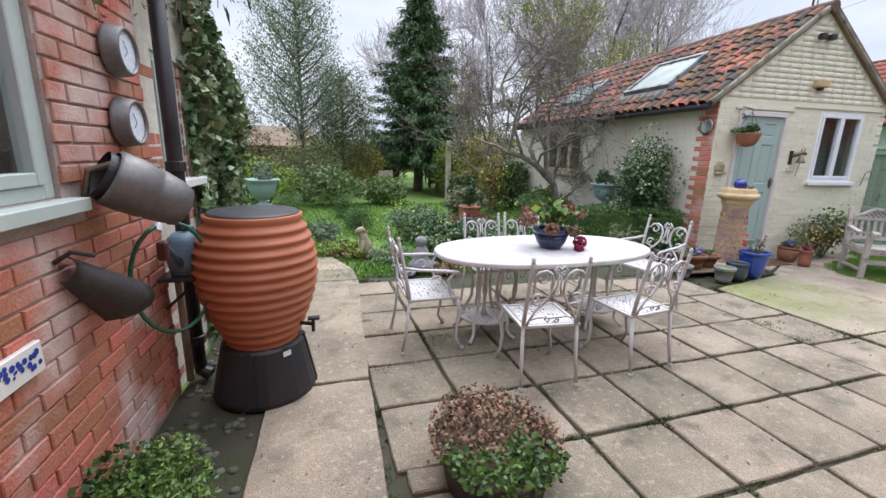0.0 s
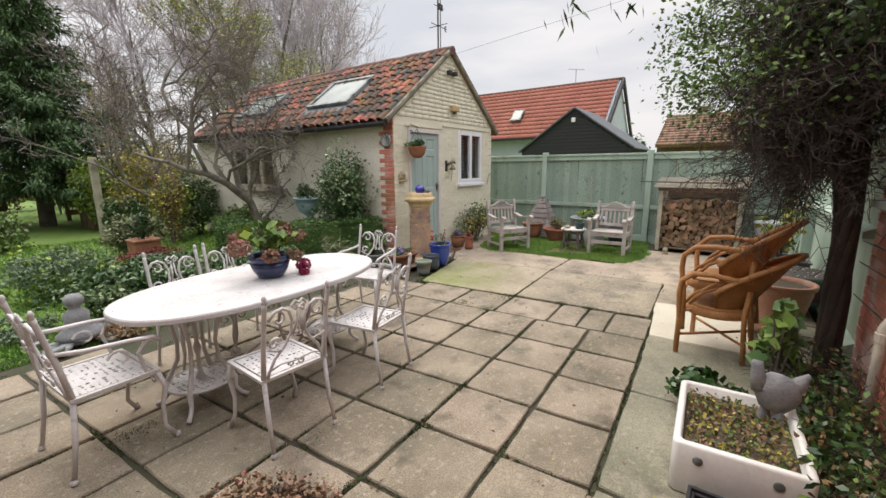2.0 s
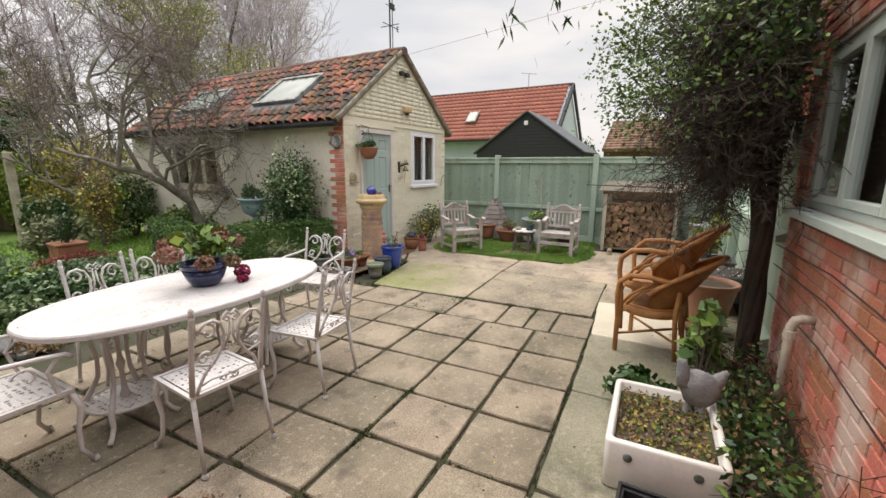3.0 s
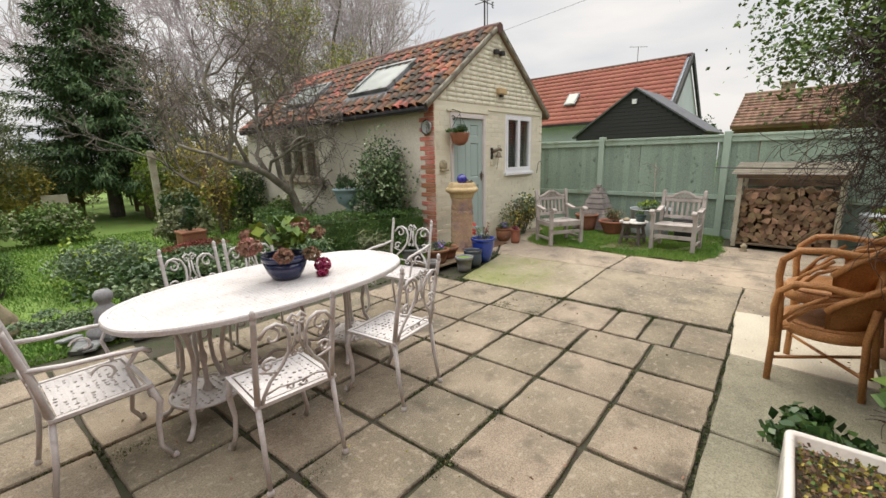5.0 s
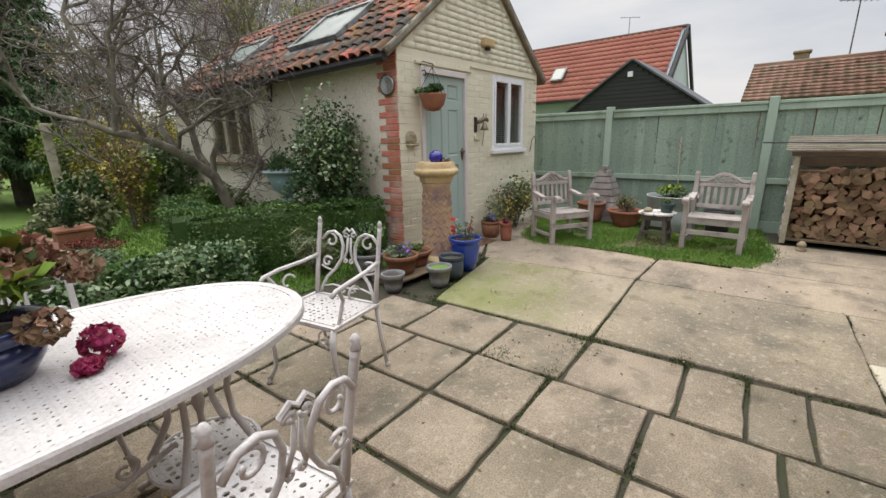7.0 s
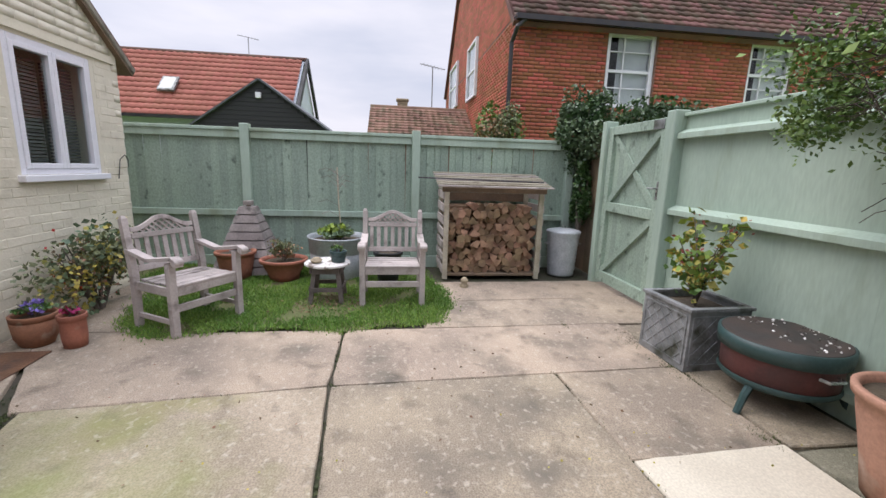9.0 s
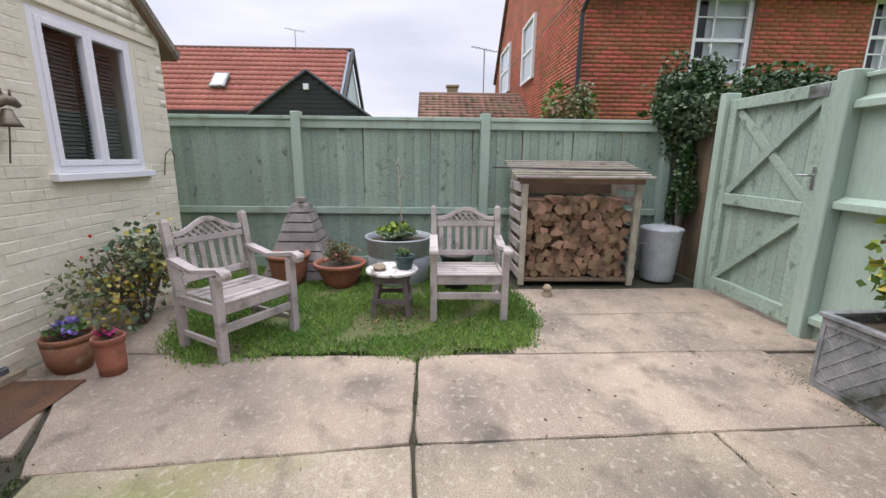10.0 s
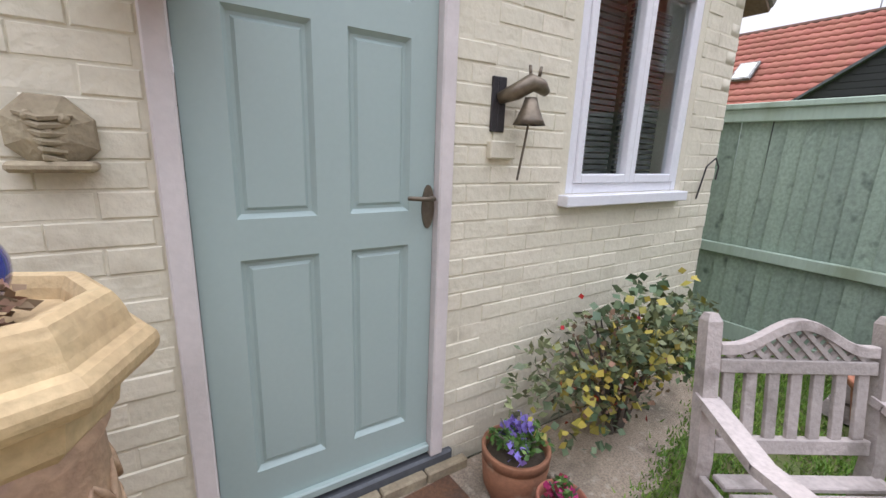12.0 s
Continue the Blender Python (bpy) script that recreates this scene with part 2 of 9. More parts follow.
M_PANTILE = mat("clay_pantile", (0.30, 0.115, 0.055), (0.15, 0.07, 0.045), 2.2, 40, 0.9, bump=0.5, spot=(0.06, 0.052, 0.042), spot_at=0.45, spot_scale=5.0, vary=0.5, soft=0.12, fv=0.22)
M_PANTILE_S = mat("new_red_pantile", (0.40, 0.145, 0.10), (0.34, 0.125, 0.09), 1.0, 40, 0.85, bump=0.2, island=0.07)
M_OUTTILE = mat("mossy_buff_tile", (0.24, 0.155, 0.10), (0.16, 0.10, 0.07), 1.2, 40, 0.9, bump=0.4, spot=(0.16, 0.15, 0.09), spot_at=0.56, spot_scale=2, island=0.4)
M_OLDTILE = mat("old_plain_tile", (0.16, 0.085, 0.062), (0.10, 0.06, 0.048), 1.2, 40, 0.9, bump=0.5, spot=(0.13, 0.12, 0.08), spot_at=0.56, spot_scale=2.5, island=0.45)
M_BLACKBOARD = mat("black_weatherboard", (0.018, 0.018, 0.02), (0.026, 0.026, 0.028), 2, 50, 0.7, bump=0.1)
M_BLACK = mat("black_plastic", (0.018, 0.018, 0.02), (0.025, 0.025, 0.027), 6, 80, 0.5, bump=0.1)
M_IRON = mat("black_iron", (0.03, 0.03, 0.035), (0.045, 0.04, 0.04), 6, 80, 0.45, metal=0.3, bump=0.15)
M_GREY = mat("silver_grey_teak", (0.46, 0.405, 0.375), (0.34, 0.30, 0.275), 3, 60, 0.85, bump=0.4, stretch=(1, 1, 1), vary=0.10, spot=(0.19, 0.165, 0.145), spot_at=0.56, spot_scale=6, fv=0.09)
M_WOODBROWN = mat("weathered_brown_wood", (0.22, 0.15, 0.09), (0.15, 0.11, 0.075), 3, 50, 0.85, bump=0.4, vary=0.15)
M_PALEWOOD = mat("pale_old_wood", (0.45, 0.41, 0.32), (0.34, 0.30, 0.22), 4, 50, 0.85, bump=0.4, vary=0.12, spot=(0.2, 0.2, 0.12), spot_at=0.6, spot_scale=4)
M_VERGE = mat("grey_verge_mortar", (0.30, 0.28, 0.22), (0.17, 0.155, 0.12), 4, 40, 0.9, bump=0.6, spot=(0.09, 0.085, 0.06), spot_at=0.55, spot_scale=6)
M_FLAKED = mat("flaking_white_paint", (0.70, 0.68, 0.65), (0.60, 0.57, 0.53), 4, 50, 0.6, bump=0.4, spot=(0.24, 0.20, 0.17), spot_at=0.54, spot_scale=11, soft=0.05)
M_BARKWOOD = mat("dark_worn_wood", (0.16, 0.13, 0.115), (0.10, 0.085, 0.075), 5, 50, 0.85, bump=0.4)
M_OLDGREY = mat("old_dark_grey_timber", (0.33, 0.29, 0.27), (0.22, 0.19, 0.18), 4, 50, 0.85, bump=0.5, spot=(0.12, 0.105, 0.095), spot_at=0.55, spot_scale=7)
M_LOG = mat("split_log_wood", (0.36, 0.23, 0.135), (0.17, 0.105, 0.065), 6, 60, 0.85, bump=0.4, vary=0.3)
M_BARK = mat("grey_bark", (0.16, 0.135, 0.11), (0.09, 0.078, 0.064), 6, 60, 0.9, bump=0.8, bscale=25, spot=(0.22, 0.22, 0.17), spot_at=0.62, spot_scale=5)
M_LICHEN = mat("lichened_bark", (0.24, 0.215, 0.17), (0.13, 0.11, 0.09), 6, 60, 0.9, bump=0.8, bscale=25, spot=(0.36, 0.36, 0.30), spot_at=0.56, spot_scale=9)
M_TWIG = mat("bare_twig", (0.21, 0.18, 0.155), (0.13, 0.105, 0.09), 2, 30, 0.9, bump=0, island=0.25)
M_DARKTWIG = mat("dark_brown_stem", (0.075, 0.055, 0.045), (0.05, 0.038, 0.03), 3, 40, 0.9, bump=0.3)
# twigs paled towards mauve so that their colour carries the distance haze
M_BIRCHTWIG = mat("hazed_far_birch_twig", (0.56, 0.50, 0.53), (0.44, 0.38, 0.41), 2, 30, 0.9, bump=0, island=0.2)
M_BUTT = mat("terracotta_plastic", (0.44, 0.145, 0.065), (0.40, 0.13, 0.06), 4, 80, 0.6, bump=0.06, fv=0.03)
M_TERRA = mat("terracotta_clay", (0.33, 0.135, 0.075), (0.24, 0.10, 0.06), 6, 60, 0.85, bump=0.2, spot=(0.36, 0.28, 0.20), spot_at=0.64, spot_scale=8, vary=0.15)
M_PALETERRA = mat("pale_pink_terracotta", (0.46, 0.25, 0.17), (0.36, 0.19, 0.13), 4, 50, 0.85, bump=0.2, spot=(0.5, 0.38, 0.30), spot_at=0.58, spot_scale=4)
M_BLUEGLAZE = mat("cobalt_blue_glaze", (0.02, 0.06, 0.36), (0.015, 0.04, 0.27), 5, 60, 0.12, bump=0.03, coat=0.5)
M_NAVY = mat("navy_glaze", (0.018, 0.028, 0.085), (0.025, 0.035, 0.10), 5, 60, 0.25, bump=0.05, coat=0.3)
M_COBALTGLASS = mat("cobalt_glass_ball", (0.01, 0.01, 0.22), (0.012, 0.012, 0.28), 5, 60, 0.05, bump=0.0, coat=1.0)
M_CHIM = mat("buff_chimney_clay", (0.47, 0.32, 0.20), (0.38, 0.24, 0.17), 4, 50, 0.85, bump=0.5, spot=(0.30, 0.20, 0.19), spot_at=0.54, spot_scale=5, fv=0.16)
M_CHIMRIM = mat("pale_yellow_clay", (0.60, 0.455, 0.25), (0.49, 0.35, 0.19), 4, 50, 0.75, bump=0.35, spot=(0.30, 0.23, 0.14), spot_at=0.60, spot_scale=5)
M_STONE = mat("weathered_stone", (0.38, 0.32, 0.21), (0.26, 0.21, 0.14), 8, 60, 0.9, bump=0.5)
M_GREYSTONE = mat("grey_cast_stone", (0.28, 0.28, 0.28), (0.20, 0.20, 0.21), 10, 70, 0.9, bump=0.5)
M_LEAD = mat("lead_grey", (0.30, 0.31, 0.31), (0.17, 0.18, 0.18), 5, 50, 0.65, metal=0.3, bump=0.4, spot=(0.07, 0.075, 0.055), spot_at=0.52, spot_scale=6)
M_ZINC = mat("galvanised_zinc", (0.48, 0.51, 0.53), (0.38, 0.41, 0.43), 7, 50, 0.5, metal=0.2, bump=0.1)
M_CERAMIC = mat("white_fireclay", (0.82, 0.80, 0.76), (0.74, 0.71, 0.66), 4, 50, 0.25, bump=0.06, coat=0.4, spot=(0.45, 0.40, 0.32), spot_at=0.7, spot_scale=6, fv=0.03)
M_WICKER = mat("honey_wicker", (0.52, 0.25, 0.09), (0.38, 0.165, 0.055), 7, 120, 0.5, bump=0.6, fv=0.25)
M_CAST = mat("white_cast_aluminium", (0.60, 0.575, 0.565), (0.50, 0.475, 0.465), 6, 90, 0.5, bump=0.3, spot=(0.36, 0.31, 0.28), spot_at=0.62, spot_scale=14, fv=0.08)
M_DARKGREEN = mat("dark_green_enamel", (0.022, 0.055, 0.052), (0.035, 0.07, 0.068), 5, 50, 0.5, bump=0.15)
M_RUSTRED = mat("faded_red_enamel", (0.12, 0.038, 0.035), (0.05, 0.03, 0.03), 4, 50, 0.6, bump=0.15)
M_LID = mat("rusty_dark_steel", (0.032, 0.026, 0.023), (0.06, 0.042, 0.034), 6, 60, 0.7, bump=0.2)
M_BRASS = mat("aged_brass", (0.22, 0.18, 0.13), (0.15, 0.125, 0.095), 8, 60, 0.45, metal=0.7, bump=0.2)
M_STEEL = mat("brushed_steel", (0.5, 0.5, 0.5), (0.42, 0.42, 0.42), 8, 60, 0.3, metal=0.9, bump=0.05)
M_SLATEGLAZE = mat("blue_black_glaze", (0.05, 0.065, 0.085), (0.035, 0.045, 0.06), 5, 50, 0.35, bump=0.1)
M_PALEBLUE = mat("pale_blue_urn_paint", (0.30, 0.42, 0.45), (0.25, 0.36, 0.39), 4, 50, 0.6, bump=0.1)
M_MAT = mat("rusty_brown_mat", (0.16, 0.075, 0.035), (0.07, 0.035, 0.022), 3, 60, 0.55, bump=0.6, spot=(0.04, 0.03, 0.025), spot_at=0.56, spot_scale=5, fv=0.25)
M_HOSE = mat("green_hose", (0.02, 0.12, 0.07), (0.02, 0.10, 0.06), 5, 50, 0.4, bump=0)
M_BLUEGREY = mat("blue_grey_plastic", (0.12, 0.20, 0.26), (0.10, 0.16, 0.21), 5, 50, 0.5, bump=0.05)
M_CLOCKFACE = mat("pale_dial", (0.78, 0.82, 0.88), (0.72, 0.77, 0.84), 5, 50, 0.3, bump=0)
M_CLOCKRIM = mat("pewter_case", (0.20, 0.19, 0.18), (0.16, 0.15, 0.15), 8, 50, 0.5, metal=0.5, bump=0.1)
M_BLIND = mat("dark_slatted_blind", (0.09, 0.085, 0.08), (0.07, 0.065, 0.06), 5, 50, 0.6, bump=0)
M_ROOM = mat("dim_room_plaster", (0.30, 0.26, 0.20), (0.26, 0.22, 0.18), 2, 50, 0.9, bump=0)
M_CURTAIN = mat("white_curtain", (0.7, 0.7, 0.7), (0.62, 0.62, 0.63), 4, 50, 0.8, bump=0.1)
M_LEADFLASH = mat("flashing_lead", (0.10, 0.11, 0.12), (0.075, 0.08, 0.09), 4, 50, 0.6, bump=0.15)
M_BLUERENDER = mat("pale_blue_render", (0.52, 0.57, 0.62), (0.48, 0.53, 0.58), 1.5, 50, 0.8, bump=0.1)
M_PVC = mat("cream_plastic_pipe", (0.60, 0.52, 0.42), (0.52, 0.45, 0.37), 5, 50, 0.5, bump=0.05)
M_COBBLE = mat("flint_cobble", (0.14, 0.13, 0.10), (0.09, 0.09, 0.065), 9, 60, 0.85, bump=0.3, island=0.3)
M_GLASS = glass("window_glass")
M_SKYPANE = mat("roof_window_pane", (0.22, 0.26, 0.24), (0.15, 0.19, 0.17), 2, 40, 0.35, bump=0, coat=0.35)


def leafmat(name, c1, c2, island=0.35, rough=0.55, scale=3.0):
    return mat(name, c1, c2, scale, 30, rough, bump=0, island=island)


M_SHUTTER = mat("brown_inner_shutter", (0.20, 0.12, 0.07), (0.15, 0.09, 0.055), 3, 50, 0.8, bump=0.1)
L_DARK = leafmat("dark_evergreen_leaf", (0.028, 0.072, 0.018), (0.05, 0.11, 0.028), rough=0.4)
L_DARKIVY = leafmat("shaded_ivy_leaf", (0.04, 0.085, 0.032), (0.10, 0.15, 0.075), rough=0.4)
L_IVY = leafmat("ivy_leaf", (0.065, 0.14, 0.045), (0.24, 0.31, 0.16), rough=0.35)
L_MID = leafmat("mid_green_leaf", (0.08, 0.16, 0.03), (0.14, 0.23, 0.05))
L_GREY = leafmat("grey_green_leaf", (0.12, 0.19, 0.10), (0.17, 0.23, 0.13))
# paler than L_GREY: the far haze is put into this leaf colour
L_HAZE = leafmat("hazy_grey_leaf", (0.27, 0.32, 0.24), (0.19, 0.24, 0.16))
L_YEW = leafmat("conifer_needles", (0.050, 0.105, 0.034), (0.085, 0.15, 0.05), rough=0.7)
L_BOX = leafmat("box_hedge_leaf", (0.05, 0.12, 0.022), (0.085, 0.165, 0.032))
L_YELLOW = leafmat("autumn_yellow_leaf", (0.42, 0.34, 0.055), (0.30, 0.28, 0.06), 0.3)
L_LIME = leafmat("lime_leaf", (0.22, 0.31, 0.035), (0.14, 0.23, 0.03), 0.3)
L_BROWN = leafmat("dry_brown_flower", (0.27, 0.175, 0.105), (0.17, 0.105, 0.065), 0.4, 0.9)
L_PINKDRY = leafmat("faded_pink_flower", (0.32, 0.155, 0.115), (0.22, 0.13, 0.08), 0.35, 0.8)
L_MAGENTA = leafmat("magenta_petal", (0.34, 0.025, 0.09), (0.26, 0.02, 0.07), 0.3, 0.7)
L_RED = leafmat("red_petal", (0.50, 0.035, 0.02), (0.38, 0.03, 0.02), 0.3, 0.7)
L_VIOLET = leafmat("violet_petal", (0.20, 0.14, 0.48), (0.28, 0.20, 0.50), 0.3, 0.7)
L_SEDUM = leafmat("russet_sedum", (0.26, 0.07, 0.05), (0.20, 0.05, 0.04), 0.3, 0.8)
L_OLIVE = leafmat("olive_leaf", (0.14, 0.17, 0.075), (0.19, 0.21, 0.10), 0.3)
L_RUST = leafmat("rusty_beech_leaf", (0.22, 0.12, 0.05), (0.17, 0.12, 0.05), 0.3)


def leaf_mesh(centres, size, rng, up=0.3, width=0.55, droop=0.0):
    """Small folded leaves, four corners each, at the given places."""
    c = np.asarray(centres, dtype=float)
    n = len(c)
    d = rng.normal(size=(n, 3))
    d[:, 2] = d[:, 2] * (1 - up) - droop
    d /= np.linalg.norm(d, axis=1)[:, None]
    s = rng.normal(size=(n, 3))
    s -= (s * d).sum(1)[:, None] * d
    s /= np.linalg.norm(s, axis=1)[:, None]
    nn = np.cross(d, s)
    ln = (size * rng.uniform(0.6, 1.25, n))[:, None]
    v = np.stack([c - d * ln * 0.5, c + s * ln * width * 0.5 + nn * ln * 0.08, c + d * ln * 0.5, c - s * ln * width * 0.5 + nn * ln * 0.08], 1)
    return fast_mesh(v.reshape(-1, 3), np.arange(n * 4).reshape(-1, 4))


def blob_points(rng, n, r, clumps=14, hollow=0.55, flat=False):
    """Places in lumpy clumps within an ellipsoid r."""
    r = np.array(r, float)
    cc = rng.normal(size=(clumps, 3))
    cc /= np.linalg.norm(cc, axis=1)[:, None]
    if flat:
        cc[:, 2] = np.abs(cc[:, 2])
    cc *= rng.uniform(0.35, 0.78, clumps)[:, None]
    k = rng.integers(0, clumps, n)
    p = rng.normal(size=(n, 3))
    p /= np.linalg.norm(p, axis=1)[:, None]
    p *= (rng.uniform(hollow, 1.0, n) ** 0.6)[:, None] * rng.uniform(0.20, 0.46, clumps)[k][:, None]
    out = (cc[k] + p) * r
    if hollow < 0.8:
        j = rng.uniform(size=n) < 0.16
        out[j] += rng.normal(size=(j.sum(), 3)) * r * 0.13
    return out


def bush(name, label, x, y, z, r, n, size, material, seed, category="shrub", clumps=14, group="", extra=(), width=0.55, stems=6, hollow=0.4, parent=None, pname="foliage"):
    rng = np.random.default_rng(seed)
    t = parent if parent is not None else thing(name, label, category, x, y, z, 0, group)
    off = np.array((0, 0, r[2])) if parent is None else np.array((x, y, z))
    p = blob_points(rng, n, r, clumps, hollow) + off
    if parent is None:
        p[:, 2] = np.abs(p[:, 2])
    put(pname, leaf_mesh(p, size, rng, width=width), material, t)
    for ename, emat, en, esize in extra:
        q = blob_points(rng, en, (r[0] * 1.04, r[1] * 1.04, r[2] * 1.04), clumps, 0.8) + off
        if parent is None:
            q[:, 2] = np.abs(q[:, 2])
        put(ename, leaf_mesh(q, esize, rng, width=0.9), emat, t)
    if stems:
        bm = bmesh.new()
        base = Vector(off) - Vector((0, 0, r[2]))
        for i in range(stems):
            a = rng.uniform(0, 6.28)
            e = Vector((r[0] * 0.55 * math.cos(a), r[1] * 0.55 * math.sin(a), r[2] * rng.uniform(1.0, 1.6)))
            tube(bm, [base + Vector((e.x * 0.1, e.y * 0.1, 0)), base + Vector((e.x * 0.5, e.y * 0.5, e.z * 0.5)), base + e], [0.012 + 0.01 * r[2], 0.008 + 0.006 * r[2], 0.004], 5)
        part("stems", bm, M_BARK, t)
    return t


def branches(rng, start, direction, length, radius, depth, out, spread=0.55, lift=0.12, kids=3, wob=0.16, shrink=0.66):
    """Grows a limb and its twigs; out gets (points, radii)."""
    pts, d, p = [Vector(start)], Vector(direction).normalized(), Vector(start)
    steps = 5 if depth > 1 else 3
    for i in range(steps):
        d = (d + Vector(rng.normal(size=3)) * wob + Vector((0, 0, lift * 0.4))).normalized()
        p = p + d * (length / steps)
        pts.append(p.copy())
    out.append((pts, [radius * (1 - 0.55 * i / steps) for i in range(steps + 1)], depth))
    if depth <= 0:
        return
    for i in range(kids + (1 if depth > 1 else 2)):
        k = rng.uniform(0.35, 1.0)
        j = min(int(k * steps), steps - 1)
        b = pts[j].lerp(pts[j + 1], k * steps - j)
        nd = (d + Vector(rng.normal(size=3)) * spread + Vector((0, 0, lift))).normalized()
        branches(rng, b, nd, length * shrink * rng.uniform(0.75, 1.15), radius * 0.48, depth - 1, out, spread, lift, kids, wob, shrink)


def limb_mesh(limbs, lo=0, hi=99, sides=(3, 4, 6, 8, 10), least=0.003):
    vs, fs, base = [], [], 0
    for pts, rad, dep in limbs:
        if not lo <= dep <= hi:
            continue
        k = sides[min(dep, len(sides) - 1)]
        d = (pts[-1] - pts[0]).normalized()
        s = d.orthogonal().normalized()
        u = d.cross(s)
        for p, r in zip(pts, rad):
            for q in range(k):
                a = 6.2832 * q / k
                vs.append(p + (s * math.cos(a) + u * math.sin(a)) * max(r, least))
        for i in range(len(pts) - 1):
            for q in range(k):
                fs.append((base + i * k + q, base + i * k + (q + 1) % k, base + (i + 1) * k + (q + 1) % k, base + (i + 1) * k + q))
        base += k * len(pts)
    return fast_mesh([tuple(v) for v in vs], fs)


# ---- large structure ----
def structure(ob, label):
    return tagged(ob, label, kind="structure")


def sheet(name, x0, x1, y0, y1, z, nx, ny, amp, material, label, seed=0):
    xs, ys = np.linspace(x0, x1, nx), np.linspace(y0, y1, ny)
    X, Y = np.meshgrid(xs, ys)
    Z = z + amp * (np.sin(X * 1.3 + seed) * np.cos(Y * 0.9 + seed) + 0.5 * np.sin(X * 3.1 + Y * 2.3))
    idx = np.arange(nx * ny).reshape(ny, nx)
    f = np.stack([idx[:-1, :-1], idx[:-1, 1:], idx[1:, 1:], idx[1:, :-1]], -1).reshape(-1, 4)
    return structure(put(name, fast_mesh(np.stack([X, Y, Z], -1).reshape(-1, 3), f), material, smooth=True), label)


sheet("ground", -60, 90, -60, 130, -0.075, 60, 60, 0.004, M_LAWN, "rough green grass ground reaching the far trees")
lawn = sheet("lawn", -3.5, 8.5, 5.3, 22, -0.035, 50, 60, 0.012, M_LAWN, "mown green lawn behind the patio planting bed")
structure(part("patio_bed", boxes((-0.25, 10.1, -0.2, 5.6, -0.07, -0.022)), M_JOINT), "dark soil and moss bed under the paving slabs")

# house walls round the camera
HX, HY = -0.25, -0.09


def wall_with_holes(name, axis, face, thick, a0, a1, z0, z1, holes, material, label, sign=-1):
    """A wall along x or y, its face at a given place, its body behind the face; holes are (a0, a1, z0, z1)."""
    bm = bmesh.new()
    av = sorted({a0, a1, *[h[0] for h in holes], *[h[1] for h in holes]})
    zv = sorted({z0, z1, *[h[2] for h in holes], *[h[3] for h in holes]})
    lo, hi = sorted((face, face + sign * thick))
    for p, q in zip(av, av[1:]):
        for s, t in zip(zv, zv[1:]):
            cx, cz = (p + q) / 2, (s + t) / 2
            if any(h[0] < cx < h[1] and h[2] < cz < h[3] for h in holes):
                continue
            box(bm, *((p, q, lo, hi) if axis == "x" else (lo, hi, p, q)), s, t)
    bmesh.ops.remove_doubles(bm, verts=bm.verts, dist=1e-5)
    return structure(part(name, bm, material), label)


W_LEFT = (0.75, 2.28, 1.33, 2.35)
W_RIGHT = (2.7, 4.66, 1.33, 2.35)
W_LEFT2 = (3.42, 3.86, 1.31, 2.10)
wall_w = wall_with_holes("wall_west", "y", HX - 0.012, 0.28, -1.0, 3.12, -0.1, 3.1, [W_LEFT], M_MORTAR, "red brick house wall beside the path")
wall_s = wall_with_holes("wall_south", "x", HY - 0.012, 0.28, -0.55, 5.0, -0.1, 3.1, [W_RIGHT], M_MORTAR, "red brick house wall with casement window")
wall_e = wall_with_holes("wall_extension", "y", HX - 0.06, 0.28, 3.12, 5.42, -0.1, 1.95, [(W_LEFT2[0], W_LEFT2[1], 1.31, 1.95)], M_RENDER, "ivy covered extension wall of the house")
bm = bmesh.new()
vs = [bm.verts.new((HX - 0.06 - dx, y, z)) for dx in (0, 0.28) for y, z in ((3.12, 2.1), (3.42, 2.1), (3.86, 2.1), (5.42, 1.95), (3.12, 3.3))]
pf = [(0, 1, 2, 3, 4)]
bm.faces.new([vs[i] for i in pf[0]])
bm.faces.new([vs[i + 5] for i in reversed(pf[0])])
for i, j in ((0, 1), (1, 2), (2, 3), (3, 4), (4, 0)):
    bm.faces.new((vs[j], vs[i], vs[i + 5], vs[j + 5]))
structure(part("gable", bm, M_RENDER), "sloping gable of the ivy covered extension")
structure(part("filler", boxes((HX - 0.34, HX - 0.06, 3.12, 3.42, 1.95, 2.1), (HX - 0.34, HX - 0.06, 3.86, 5.42, 1.95, 1.952)), M_RENDER), "rendered wall beside the small window")
structure(part("bargeboard", boxes((HX - 0.1, HX + 0.0, 0, 2.75, -0.07, 0.07), m=pose(0, 3.0, 3.42, -32.5, 0, 0)), M_IRON), "dark sloping bargeboard of the extension roof")
structure(part("roof_extension", boxes((HX - 3.0, HX - 0.02, 0, 2.8, 0.07, 0.13), m=pose(0, 3.0, 3.42, -32.5, 0, 0)), M_OLDTILE), "old tiled roof of the extension")
structure(part("roof_house", boxes((-4.0, HX + 0.08, -4.5, 3.2, 3.1, 3.2), (HX + 0.08, 5.1, -4.5, HY + 0.12, 3.1, 3.2)), M_OLDTILE), "tiled eaves of the brick house")
structure(part("house_body", boxes((-4.0, -3.8, -4.5, 5.4, -0.1, 3.1), (-3.8, 5.0, -4.5, -4.3, -0.1, 3.1), (4.78, 5.0, -4.3, HY - 0.3, -0.1, 3.1)), M_ROOM), "plain outer walls closing the house")
structure(part("floor_house", boxes((-3.8, 4.78, -4.3, HY - 0.32, 0.05, 0.1), (-3.8, HX - 0.36, HY - 0.32, 5.3, 0.05, 0.1)), M_WOODBROWN), "brown wooden floor inside the house")


